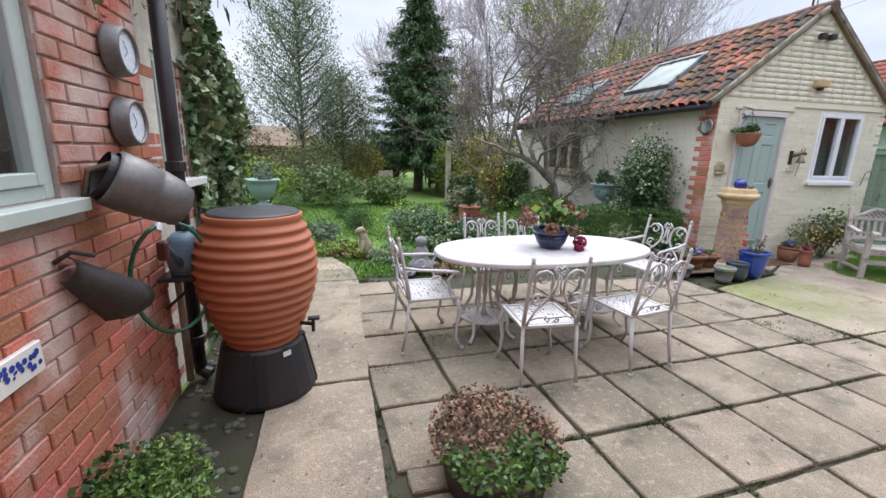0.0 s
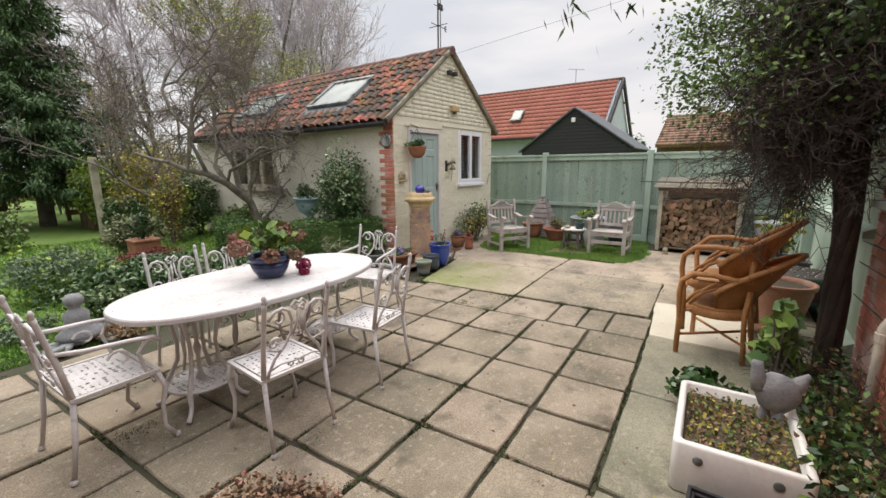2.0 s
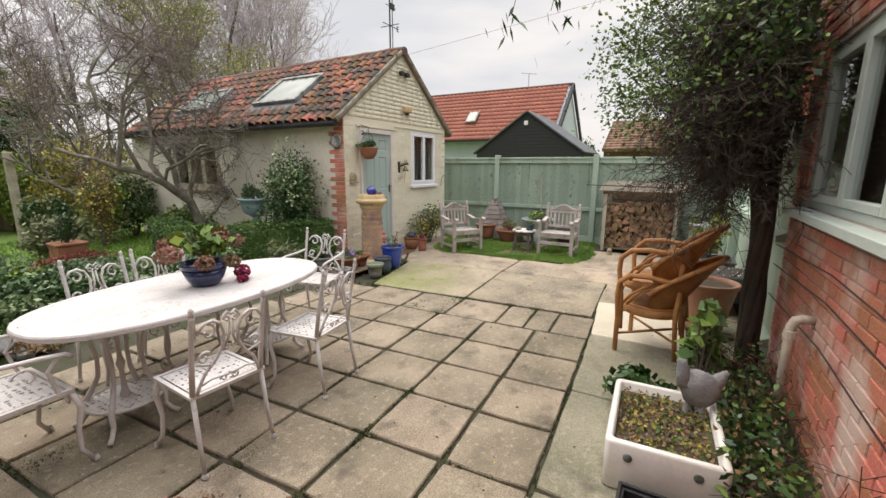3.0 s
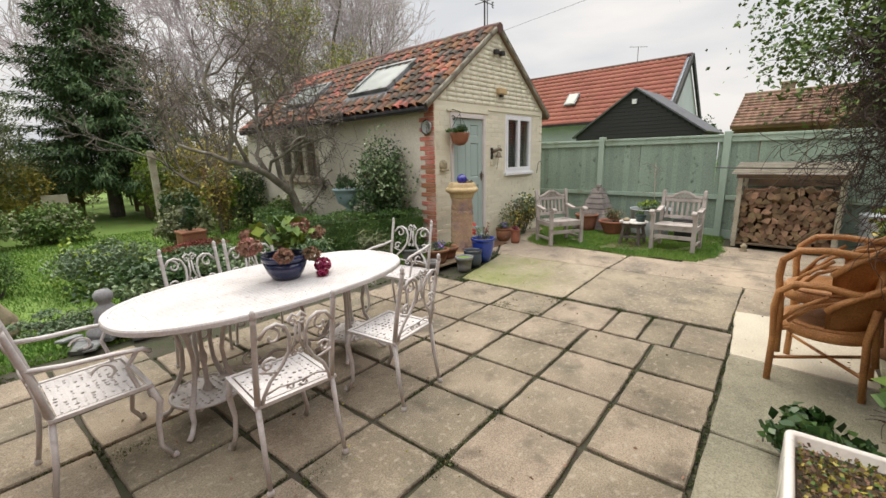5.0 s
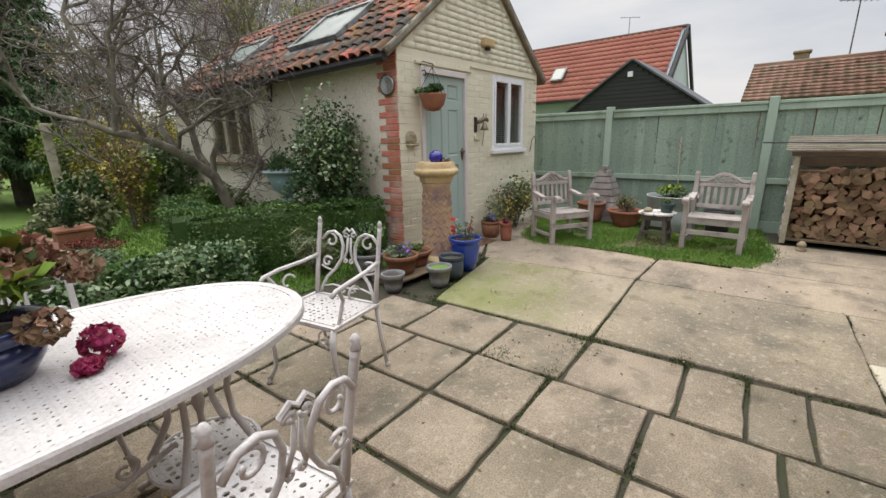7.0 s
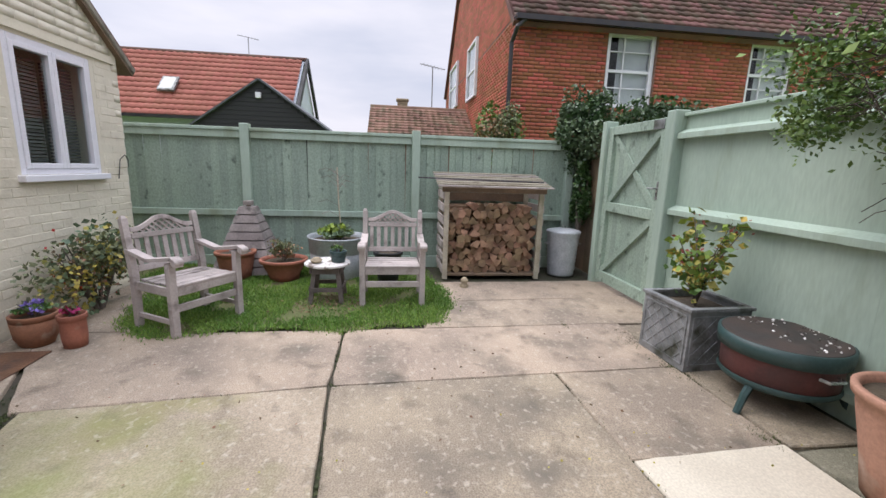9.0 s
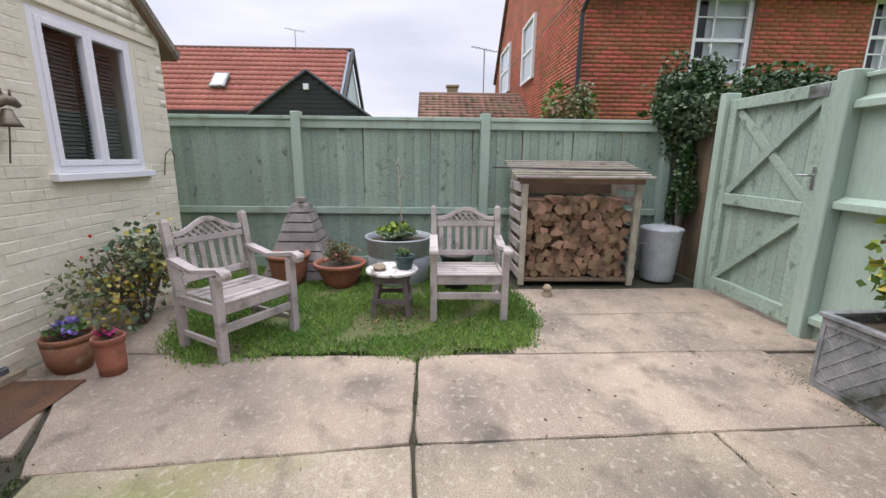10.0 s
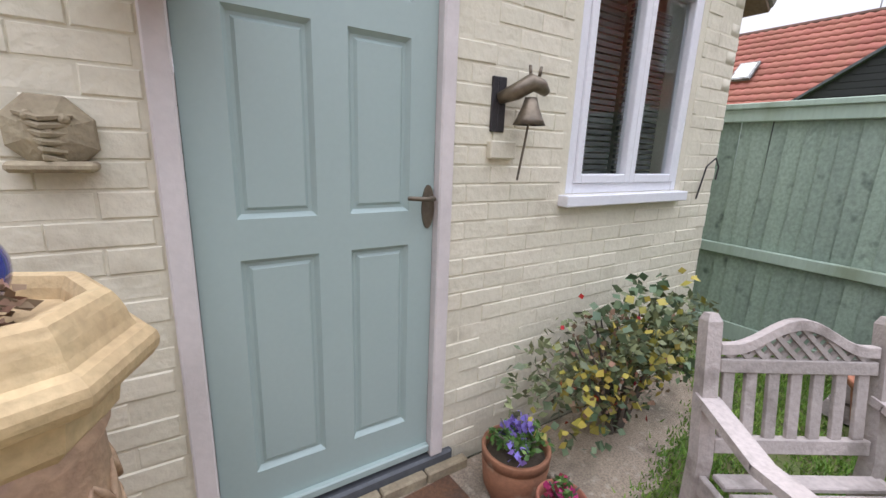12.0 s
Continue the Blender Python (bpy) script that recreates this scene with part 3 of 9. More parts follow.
def window_unit(name, axis, face, hole, frame_mat, sill_mat, casements, label, depth=0.07, proud=-0.03, fw=0.055, sill_out=0.09, sill_ext=0.12, bars=()):
    """A casement window in a hole of a wall: frame, panes and sill. face is the wall's plane, which looks towards plus."""
    a0, a1, z0, z1 = hole
    w = structure(new(name), label)

    def b(bm, p, q, s, t, d0, d1):
        lo, hi = face + d0, face + d1
        box(bm, *((p, q, lo, hi) if axis == "x" else (lo, hi, p, q)), s, t, bevel=0.004)

    bm = bmesh.new()
    b(bm, a0, a0 + fw, z0, z1, proud - depth, proud)
    b(bm, a1 - fw, a1, z0, z1, proud - depth, proud)
    b(bm, a0 + fw, a1 - fw, z1 - fw, z1, proud - depth, proud)
    b(bm, a0 + fw, a1 - fw, z0, z0 + fw, proud - depth, proud)
    part("window_frame", bm, frame_mat, w)
    bm = bmesh.new()
    b(bm, a0 - sill_ext, a1 + sill_ext, z0 - 0.055, z0 - 0.002, -0.10, sill_out)
    part("window_sill", bm, sill_mat, w)
    n = casements
    span = (a1 - a0 - 2 * fw) / n
    for i in range(n):
        p, q = a0 + fw + i * span, a0 + fw + (i + 1) * span
        bm = bmesh.new()
        cw = fw * 0.85
        b(bm, p, p + cw, z0 + fw, z1 - fw, proud - depth * 0.7, proud + 0.012)
        b(bm, q - cw, q, z0 + fw, z1 - fw, proud - depth * 0.7, proud + 0.012)
        b(bm, p + cw, q - cw, z1 - fw - cw, z1 - fw, proud - depth * 0.7, proud + 0.012)
        b(bm, p + cw, q - cw, z0 + fw, z0 + fw + cw, proud - depth * 0.7, proud + 0.012)
        for k in bars:
            zz = z0 + (z1 - z0) * k
            b(bm, p + cw, q - cw, zz - 0.012, zz + 0.012, proud - 0.035, proud)
        part("casement", bm, frame_mat, w)
        bm = bmesh.new()
        b(bm, p + cw - 0.005, q - cw + 0.005, z0 + fw + cw - 0.005, z1 - fw - cw + 0.005, proud - 0.028, proud - 0.022)
        g = part("pane", bm, M_GLASS, w)
        g.visible_shadow = False
    return w


window_unit("window_1", "y", HX, W_LEFT, M_WINGREEN, M_WINGREEN, 2, "pale grey green wooden casement window of the house", sill_out=0.055, sill_ext=0.06)
window_unit("window_2", "x", HY, W_RIGHT, M_WINGREEN, M_WINGREEN, 3, "pale grey green wooden casement window behind the climber")
window_unit("window_3", "y", HX - 0.06, (W_LEFT2[0], W_LEFT2[1], 1.31, 2.10), M_WINGREEN, M_WHITE, 1, "small pale window of the extension beside the drainpipe", proud=-0.015)

# patio paving, turned a little against the walls
AX = radians(3.5)
UX, UY = Vector((math.cos(AX), math.sin(AX), 0)), Vector((-math.sin(AX), math.cos(AX), 0))
ORG = Vector((2.61, 2.185, 0))
rng = np.random.default_rng(5)


def slab(parent, corners, material, thick=0.05, lift=0.0, name="slab", gap=0.009, rough_edge=0.011):
    """One paving slab from its four corners, with a worn, uneven edge and a small chamfer."""
    c = [Vector((*p, 0)) for p in corners]
    mid = sum(c, Vector()) / 4
    ring = []
    for i in range(4):
        p, q = c[i], c[(i + 1) % 4]
        n = max(2, int((q - p).length / 0.13))
        for k in range(n):
            r = p.lerp(q, k / n)
            d = (mid - r).normalized()
            r = r + d * (gap * (1.5 if k == 0 else 1.0) + rng.uniform(0, rough_edge) + (0.006 if k == 0 else 0))
            ring.append(r)
    bm = bmesh.new()
    tilt = rng.normal(0, 0.002, 2)
    z = lambda r: lift + tilt[0] * (r.x - mid.x) + tilt[1] * (r.y - mid.y)
    lo = [bm.verts.new((r.x, r.y, -thick)) for r in ring]
    md = [bm.verts.new((r.x, r.y, z(r) - 0.008)) for r in ring]
    up = [bm.verts.new((*(r + (mid - r).normalized() * 0.007).xy, z(r))) for r in ring]
    n = len(ring)
    for i in range(n):
        j = (i + 1) % n
        bm.faces.new((lo[i], lo[j], md[j], md[i]))
        bm.faces.new((md[i], md[j], up[j], up[i]))
    bm.faces.new(up)
    return part(name, bm, material, parent)


def uv(u, v):
    p = ORG + UX * u + UY * v
    return (p.x, p.y)


paving = structure(new("pavement_1"), "old square grey concrete patio paving with mossy joints")
US = [-1.62, -1.10, -0.53, 0, 0.53, 1.05, 1.57, 2.09]
VS = [-1.03, -0.53, 0, 0.55, 1.07, 1.58, 2.1, 2.62, 3.05]
for i in range(len(US) - 1):
    for j in range(len(VS) - 1):
        if US[i] < -1.2 and VS[j] < -0.4:
            continue
        if VS[j] > 1.9 and US[i] > 1.5 or VS[j] > 2.5 and US[i] > -0.6:
            continue
        slab(paving, [uv(US[i], VS[j]), uv(US[i + 1], VS[j]), uv(US[i + 1], VS[j + 1]), uv(US[i], VS[j + 1])], M_SLAB, lift=rng.uniform(-0.004, 0.004))
for u0, u1, v0, v1 in [(2.09, 2.695, -1.03, -0.66), (2.09, 2.695, -0.66, -0.40), (2.09, 2.695, -0.40, -0.10), (2.09, 2.695, -0.10, 0.5), (2.09, 2.695, 0.5, 1.07),
                       (2.09, 2.69, 1.07, 1.75), (2.09, 2.60, 1.75, 2.3), (1.57, 2.09, 2.1, 2.5)]:
    slab(paving, [uv(u0, v0), uv(u1, v0), uv(u1, v1), uv(u0, v1)], M_SLAB, lift=rng.uniform(-0.004, 0.004))
for cc in [((1.04, 1.0), (1.5, 1.02), (1.5, 1.45), (1.04, 1.43)), ((1.5, 1.02), (2.02, 1.05), (2.02, 1.46), (1.5, 1.45)), ((2.02, 1.05), (2.66, 1.08), (2.64, 1.60), (2.02, 1.46)),
           ((1.04, 1.43), (1.33, 1.44), (1.33, 1.95), (1.04, 1.95)), ((1.33, 1.44), (2.05, 1.46), (2.03, 1.72), (1.33, 1.70)),
           ((1.33, 1.70), (1.70, 1.71), (1.70, 2.12), (1.33, 2.12)), ((1.70, 1.71), (2.03, 1.72), (2.02, 2.12), (1.70, 2.12)), ((1.04, 1.95), (1.33, 1.95), (1.33, 2.12), (1.04, 2.12)),
           ((1.04, 2.12), (1.28, 2.12), (1.28, 2.45), (1.04, 2.45))]:
    slab(paving, cc, M_SLAB, lift=rng.uniform(-0.006, 0.004))
concrete = structure(new("pavement_2"), "large weathered buff concrete bays with dark joints")
for cc, mt in [(((0.30, -0.08), (0.97, -0.08), (0.97, 1.0), (0.30, 1.0)), M_CONC), (((0.30, 1.0), (0.98, 1.0), (0.94, 3.0), (0.30, 2.98)), M_CONC),
               (((0.30, 2.98), (0.94, 3.0), (0.97, 5.3), (0.22, 5.25)), M_CONC), (((0.22, 5.25), (0.97, 5.3), (0.93, 5.75), (0.2, 5.7)), M_CONC), (((0.2, 5.7), (0.93, 5.75), (0.66, 6.45), (0.1, 6.4)), M_CONC),
               (((0.97, -0.08), (2.70, -0.08), (2.70, 1.155), (0.97, 1.04)), M_CONCGREEN),
               (((2.70, 0.3), (3.75, 0.3), (3.75, 1.215), (2.70, 1.155)), M_CONCGREEN), (((3.75, 0.3), (4.9, 0.3), (4.9, 1.295), (3.75, 1.215)), M_CONCGREEN),
               (((4.9, 0.45), (6.05, 0.5), (6.0, 1.41), (4.9, 1.29)), M_CREAM_SLAB), (((4.9, -0.06), (6.0, -0.06), (6.0, 0.49), (4.9, 0.44)), M_CONCGREEN),
               (((5.40, 1.36), (6.88, 1.44), (6.80, 2.97), (5.32, 2.86)), M_CONC),
               (((5.30, 2.86), (6.80, 2.97), (6.62, 4.60), (5.20, 4.25)), M_MOSSY),
               (((6.0, 0.5), (6.92, 0.5), (6.88, 1.44), (5.98, 1.41)), M_CONC), (((6.0, -0.02), (7.75, -0.02), (7.75, 0.5), (6.0, 0.5)), M_CONC),
               (((6.92, 0.5), (7.78, 0.45), (7.72, 2.98), (6.80, 2.97)), M_CONC), (((6.80, 2.97), (7.72, 2.98), (7.75, 5.35), (6.60, 4.66)), M_CONC),
               (((7.78, -0.3), (8.58, -0.3), (8.46, 2.3), (7.74, 2.3)), M_CONC), (((8.58, -0.3), (9.3, -0.3), (9.2, 2.2), (8.46, 2.2)), M_CONC),
               (((6.72, 4.78), (7.75, 5.3), (7.75, 5.455), (6.72, 5.455)), M_CONC), (((6.28, 5.15), (6.71, 5.15), (6.71, 5.455), (6.28, 5.455)), M_CONCGREEN),
               (((7.75, 4.55), (9.25, 5.0), (9.25, 5.46), (7.75, 5.46)), M_CONC)]:
    slab(concrete, cc, mt, lift=0.002 + rng.uniform(-0.003, 0.003), gap=0.005)


def brick_face(parent, axis, face, a0, a1, z0, z1, holes, rng, colour, spare, near=300, keep=None, bl=0.2175, bh=0.066, jt=0.011, proud=0.012, sign=1, sub=None):
    """Running bond brick faces on a backing. The first ones (by keep) are parts, the others one joined part."""
    full = {}
    joined_v, joined_f = [], []
    rows = int((z1 - z0) / (bh + jt))
    cells = []
    for r in range(rows):
        zb = z0 + r * (bh + jt)
        x = a0 - (bl / 2 if r % 2 else 0)
        while x < a1 - 0.01:
            p, q = max(x, a0), min(x + bl, a1)
            ok = q - p > 0.03
            for h in holes:
                if zb + bh > h[2] and zb < h[3]:
                    if p >= h[0] - 0.005 and q <= h[1] + 0.005:
                        ok = False
                    elif p < h[0] < q:
                        q = h[0]
                    elif p < h[1] < q:
                        p = h[1]
            if ok and q - p > 0.03:
                cells.append((p, q, zb, zb + bh))
            x += bl + jt
    cells.sort(key=keep or (lambda c: (c[0] + c[1]) / 2))
    for i, (p, q, s, t) in enumerate(cells):
        d = proud + rng.uniform(-0.003, 0.003)
        w = round((q - p) / 0.02) * 0.02
        if i < near:
            if w not in full:
                bm = bmesh.new()
                box(bm, -(q - p) / 2, (q - p) / 2, -0.02, 0, -bh / 2, bh / 2)
                es = [e for e in bm.edges if all(v.co.y > -0.001 for v in e.verts)]
                bmesh.ops.bevel(bm, geom=es, offset=0.004, segments=1, affect="EDGES")
                me = bpy.data.meshes.new("brick")
                bm.to_mesh(me)
                bm.free()
                me.materials.append(colour)
                full[w] = me
            ob = new("brick", full[w])
            ob.parent = parent
            j = rng.uniform(-0.4, 0.4)
            if axis == "x":
                ob.matrix_world = pose((p + q) / 2, face + sign * (d - 0.012), (s + t) / 2, 0, j, 0 if sign > 0 else 180)
            else:
                ob.matrix_world = pose(face + sign * (d - 0.012), (p + q) / 2, (s + t) / 2, 0, j, -90 if sign > 0 else 90)
        else:
            b = len(joined_v)
            fo, ba = face + sign * (d - 0.012), face - sign * 0.02
            for dd, k in ((ba, 0), (fo, 0.003)):
                for u, v in ((p + k, s + k), (q - k, s + k), (q - k, t - k), (p + k, t - k)):
                    joined_v.append((u, dd, v) if axis == "x" else (dd, u, v))
            joined_f += [(b + 4, b + 5, b + 6, b + 7), (b, b + 1, b + 5, b + 4), (b + 1, b + 2, b + 6, b + 5), (b + 2, b + 3, b + 7, b + 6), (b + 3, b, b + 4, b + 7)]
    if joined_v:
        tagged(put("brickwork", fast_mesh(joined_v, joined_f), spare, parent), kind="stuff")

# ---- shed ----
SX0, SX1, SY, SEND = 6.08, 9.36, 5.48, 12.1
EAVE, APEX = 2.40, 3.66
SMID = (SX0 + SX1) / 2
S_DOOR = (6.50, 7.36, 0.10, 2.19)
S_WIN = (8.01, 8.94, 1.22, 2.29)
shed_front = wall_with_holes("wall_shed_front", "x", SY, 0.22, SX0, SX1, -0.1, EAVE, [(S_DOOR[0], S_DOOR[1], -0.1, S_DOOR[3]), S_WIN], M_CREAM, "cream painted brick gable end of the outbuilding", sign=1)
bm = bmesh.new()
tri = [(SX0, EAVE), (SX1, EAVE), (SMID, APEX)]
f1 = [bm.verts.new((x, SY, z)) for x, z in tri]
f2 = [bm.verts.new((x, SY + 0.22, z)) for x, z in tri]
bm.faces.new(f1)
bm.faces.new(f2[::-1])
for i in range(3):
    j = (i + 1) % 3
    bm.faces.new((f1[j], f1[i], f2[i], f2[j]))
shed_gable = structure(part("gable_shed", bm, M_CREAM), "cream painted brick gable triangle under the roof")
S_SIDEWIN = (8.85, 10.55, 1.08, 2.14)
wall_with_holes("wall_shed_side", "y", SX0, 0.22, SY + 0.22, SEND, -0.1, EAVE, [S_SIDEWIN], M_RENDER, "off-white rendered side wall of the outbuilding", sign=1)
structure(part("wall_shed_back", boxes((SX1 - 0.22, SX1, SY + 0.22, SEND, -0.1, EAVE), (SX0, SX1, SEND, SEND + 0.2, -0.1, EAVE)), M_RENDER), "plain rendered back walls of the outbuilding")
structure(part("floor_shed", boxes((SX0 + 0.22, SX1 - 0.22, SY + 0.22, SEND, 0.02, 0.08)), M_WOODBROWN), "plain brown floor inside the outbuilding")
structure(part("doorstep", boxes((6.44, 7.42, SY - 0.03, SY + 0.2, 0.0, 0.09), bevel=0.01), M_LEADFLASH), "dark stone threshold below the door")
w4 = window_unit("window_4", "x", -SY, (-S_WIN[1], -S_WIN[0], S_WIN[2], S_WIN[3]), M_UPVC, M_UPVC, 2, "white framed window in the cream gable", proud=0.0, fw=0.05, sill_ext=0.04, sill_out=0.06)
w4.matrix_world = pose(0, 0, 0, 0, 0, 180)
for k in (0, 1):
    bl = part("blind", boxes(*[(S_WIN[0] + 0.10 + k * 0.42, S_WIN[0] + 0.46 + k * 0.40, SY + 0.13, SY + 0.15, S_WIN[2] + 0.08 + i * 0.03, S_WIN[2] + 0.1 + i * 0.03) for i in range(29)]), M_BLIND)
    bl.parent = w4
    bl.matrix_parent_inverse = w4.matrix_world.inverted()
w5 = window_unit("window_5", "y", -SX0, S_SIDEWIN, M_PALEWOOD, M_WOODBROWN, 3, "old brown and cream timber window in the side wall", proud=0.0, fw=0.07)
w5.matrix_world = Matrix.Diagonal((-1, 1, 1, 1))

bpy.data.objects[part("shutter_inside", boxes((SX0 + 0.24, SX0 + 0.26, S_SIDEWIN[0] + 0.02, S_SIDEWIN[1] - 0.02, S_SIDEWIN[2] + 0.02, S_SIDEWIN[3] - 0.02)), M_SHUTTER).name]["kind"] = "structure"

# door with frame
door = structure(new("door_1"), "closed duck egg blue panelled door with brass handle")
bm = bmesh.new()
for r in [(6.437, 6.50, SY - 0.03, SY + 0.08, 0.09, S_DOOR[3] + 0.04), (7.302, 7.362, SY - 0.03, SY + 0.08, 0.09, S_DOOR[3] + 0.04),
          (6.50, 7.302, SY - 0.03, SY + 0.08, S_DOOR[3] - 0.03, S_DOOR[3] + 0.04)]:
    box(bm, *r, bevel=0.006)
part("door_frame", bm, M_FRAMEPINK, door, "off-white painted frame with worn edges")
d0, d1, dz0, dz1 = 6.502, 7.30, 0.11, S_DOOR[3] - 0.035
cols = [(6.62, 6.86), (6.972, 7.196)]
rowz = [(0.285, 1.05), (1.178, 1.765), (1.875, dz1 - 0.09)]
bm = bmesh.new()
yf = SY + 0.012
xs = [d0, cols[0][0], cols[0][1], cols[1][0], cols[1][1], d1]
zs = [dz0, rowz[0][0], rowz[0][1], rowz[1][0], rowz[1][1], rowz[2][0], rowz[2][1], dz1]
for i in range(5):
    for j in range(7):
        if i % 2 == 1 and j % 2 == 1:
            continue
        box(bm, xs[i], xs[i + 1], yf, yf + 0.04, zs[j], zs[j + 1])
bmesh.ops.remove_doubles(bm, verts=bm.verts, dist=1e-5)
leaf = part("door_leaf", bm, M_DOOR, door)
for c in cols:
    for r in rowz:
        bm = bmesh.new()
        a = [bm.verts.new((x, yf + 0.002, z)) for x, z in ((c[0], r[0]), (c[1], r[0]), (c[1], r[1]), (c[0], r[1]))]
        b2 = [bm.verts.new((x, yf + 0.018, z)) for x, z in ((c[0] + 0.014, r[0] + 0.014), (c[1] - 0.014, r[0] + 0.014), (c[1] - 0.014, r[1] - 0.014), (c[0] + 0.014, r[1] - 0.014))]
        c2 = [bm.verts.new((x, yf + 0.018, z)) for x, z in ((c[0] + 0.024, r[0] + 0.024), (c[1] - 0.024, r[0] + 0.024), (c[1] - 0.024, r[1] - 0.024), (c[0] + 0.024, r[1] - 0.024))]
        e2 = [bm.verts.new((x, yf + 0.009, z)) for x, z in ((c[0] + 0.034, r[0] + 0.034), (c[1] - 0.034, r[0] + 0.034), (c[1] - 0.034, r[1] - 0.034), (c[0] + 0.034, r[1] - 0.034))]
        for u, v in ((a, b2), (b2, c2), (c2, e2)):
            for i in range(4):
                bm.faces.new((u[i], u[(i + 1) % 4], v[(i + 1) % 4], v[i]))
        bm.faces.new(e2)
        part("door_panel", bm, M_DOOR, leaf)
bm = bmesh.new()
lathe([(0, 0), (0.026, 0), (0.026, 0.006), (0, 0.008)], 20, bm, 1, 3.2, m=pose(7.275, yf, 1.19, 90, 0, 0))
hp = part("handle_plate", bm, M_BRASS, leaf)
bm = bmesh.new()
tube(bm, [(7.275, yf - 0.005, 1.225), (7.275, yf - 0.045, 1.225), (7.24, yf - 0.05, 1.225), (7.17, yf - 0.045, 1.23)], [0.011, 0.010, 0.009, 0.008], 10)
part("door_handle", bm, M_BRASS, leaf, "aged brass lever handle", True)
part("weather_strip", boxes((d0, d1, SY - 0.018, SY + 0.012, 0.112, 0.15), bevel=0.006), M_DOOR, leaf)
step = structure(new("brick_step"), "pale worn brick course below the door threshold")
for k in range(5):
    part("brick", boxes((6.42 + k * 0.212, 6.625 + k * 0.212, SY - 0.075, SY - 0.03, -0.02, 0.052), bevel=0.006), M_STONE, step)
# moulding above the door
structure(part("trim_1", boxes((S_DOOR[0] - 0.14, S_DOOR[1] + 0.1, SY - 0.03, SY - 0.001, 2.255, 2.28), (S_DOOR[1] + 0.1, SX1 - 0.06, SY - 0.02, SY - 0.001, 2.32, 2.34)), M_CREAM), "thin cream drip moulding above the door")
# quoins of bare brick
quoin = structure(new("quoin"), "bare red brick corner of the outbuilding")
for i in range(33):
    w = 0.22 if i % 2 else 0.11
    part("brick", boxes((SX0 - 0.012, SX0 + 0.03, SY + 0.005, SY + 0.005 + w + 0.10, i * 0.073 - 0.03, i * 0.073 + 0.032), bevel=0.004), M_BRICK, quoin)

# roof of the shed: slopes, pantiles, ridge, verge
slope_len = math.hypot(SMID - SX0 + 0.16, (APEX - EAVE) * (SMID - SX0 + 0.16) / (SMID - SX0))
PITCH = math.atan2(APEX - EAVE, SMID - SX0)
EX, EZ = SX0 - 0.18, EAVE - 0.18 * math.tan(PITCH)
ROOF_LEN = math.hypot(SMID - EX, APEX - EZ)
roof = structure(new("roof_shed"), "pitched roof of old red clay pantiles with lichen")
for s, nm in ((1, "slope_west"), (-1, "slope_east")):
    bm = bmesh.new()
    x0, x1 = (-(ROOF_LEN), 0) if s == 1 else (0, ROOF_LEN)
    m = Matrix.Translation((SMID, 0, APEX)) @ Matrix.Rotation(-s * PITCH, 4, "Y")
    box(bm, x0, x1, SY - 0.055, SEND + 0.15, 0.0, 0.05, m=m)
    part(nm, bm, M_WOODBROWN, roof)


def pantile_mesh(w=0.195, l=0.30, t=0.014, seg=8, amp=0.027):
    bm = bmesh.new()
    top, bot = [], []
    for yy, lift in ((0, 0.028), (l, 0.0)):
        rt, rb = [], []
        for i in range(seg + 1):
            k = i / seg
            h = amp * (math.sin(k * 2 * math.pi - 0.6) + 0.35 * math.sin(k * 4 * math.pi)) + amp
            rt.append(bm.verts.new((k * w, yy, h + lift)))
            rb.append(bm.verts.new((k * w, yy, h + lift - t)))
        top.append(rt)
        bot.append(rb)
    for i in range(seg):
        bm.faces.new((top[0][i], top[0][i + 1], top[1][i + 1], top[1][i]))
        bm.faces.new((bot[0][i + 1], bot[0][i], bot[1][i], bot[1][i + 1]))
        bm.faces.new((top[0][i + 1], top[0][i], bot[0][i], bot[0][i + 1]))
        bm.faces.new((top[1][i], top[1][i + 1], bot[1][i + 1], bot[1][i]))
    for k in (0, seg):
        bm.faces.new((top[0][k], top[1][k], bot[1][k], bot[0][k]))
    me = bpy.data.meshes.new("pantile")
    bm.to_mesh(me)
    bm.free()
    return me


PT = pantile_mesh()
PT.materials.append(M_PANTILE)
trng = np.random.default_rng(11)
TROWS = 9
TGAUGE = ROOF_LEN / TROWS
TW = 0.19
NT = int((SEND + 0.15 - SY + 0.06) / TW)
SKYL = [(6.85, 8.05, 0.64, 1.62), (9.55, 10.8, 0.66, 1.5)]
VX = Vector((math.cos(PITCH), 0, math.sin(PITCH)))
VN = Vector((-math.sin(PITCH), 0, math.cos(PITCH)))
for r in range(TROWS):
    for c in range(NT):
        yy = SY - 0.06 + c * TW
        d = r * TGAUGE
        if any(a - 0.05 < yy + 0.11 < b + 0.05 and e - 0.02 < d + 0.15 < f + 0.02 for a, b, e, f in SKYL):
            continue
        ob = new("pantile", PT)
        ob.parent = roof
        base = Vector((EX, 0, EZ)) + VX * (d - 0.02) + VN * 0.05
        m = Matrix(((0, VX.x, VN.x, base.x), (-1, VX.y, VN.y, yy + 0.195), (0, VX.z, VN.z, base.z), (0, 0, 0, 1)))
        ob.matrix_world = m @ pose(0, trng.uniform(-0.008, 0.008), trng.uniform(0, 0.006), trng.uniform(-1.2, 1.2), trng.uniform(-1.5, 1.5), trng.uniform(-1.5, 1.5))
part("ridge", tube(bmesh.new(), [(SMID, SY - 0.08 + i * 0.32, APEX + 0.04 + 0.012 * (i % 2)) for i in range(22)], 0.085, 10), M_OLDTILE, roof, "grey lichened ridge tiles")
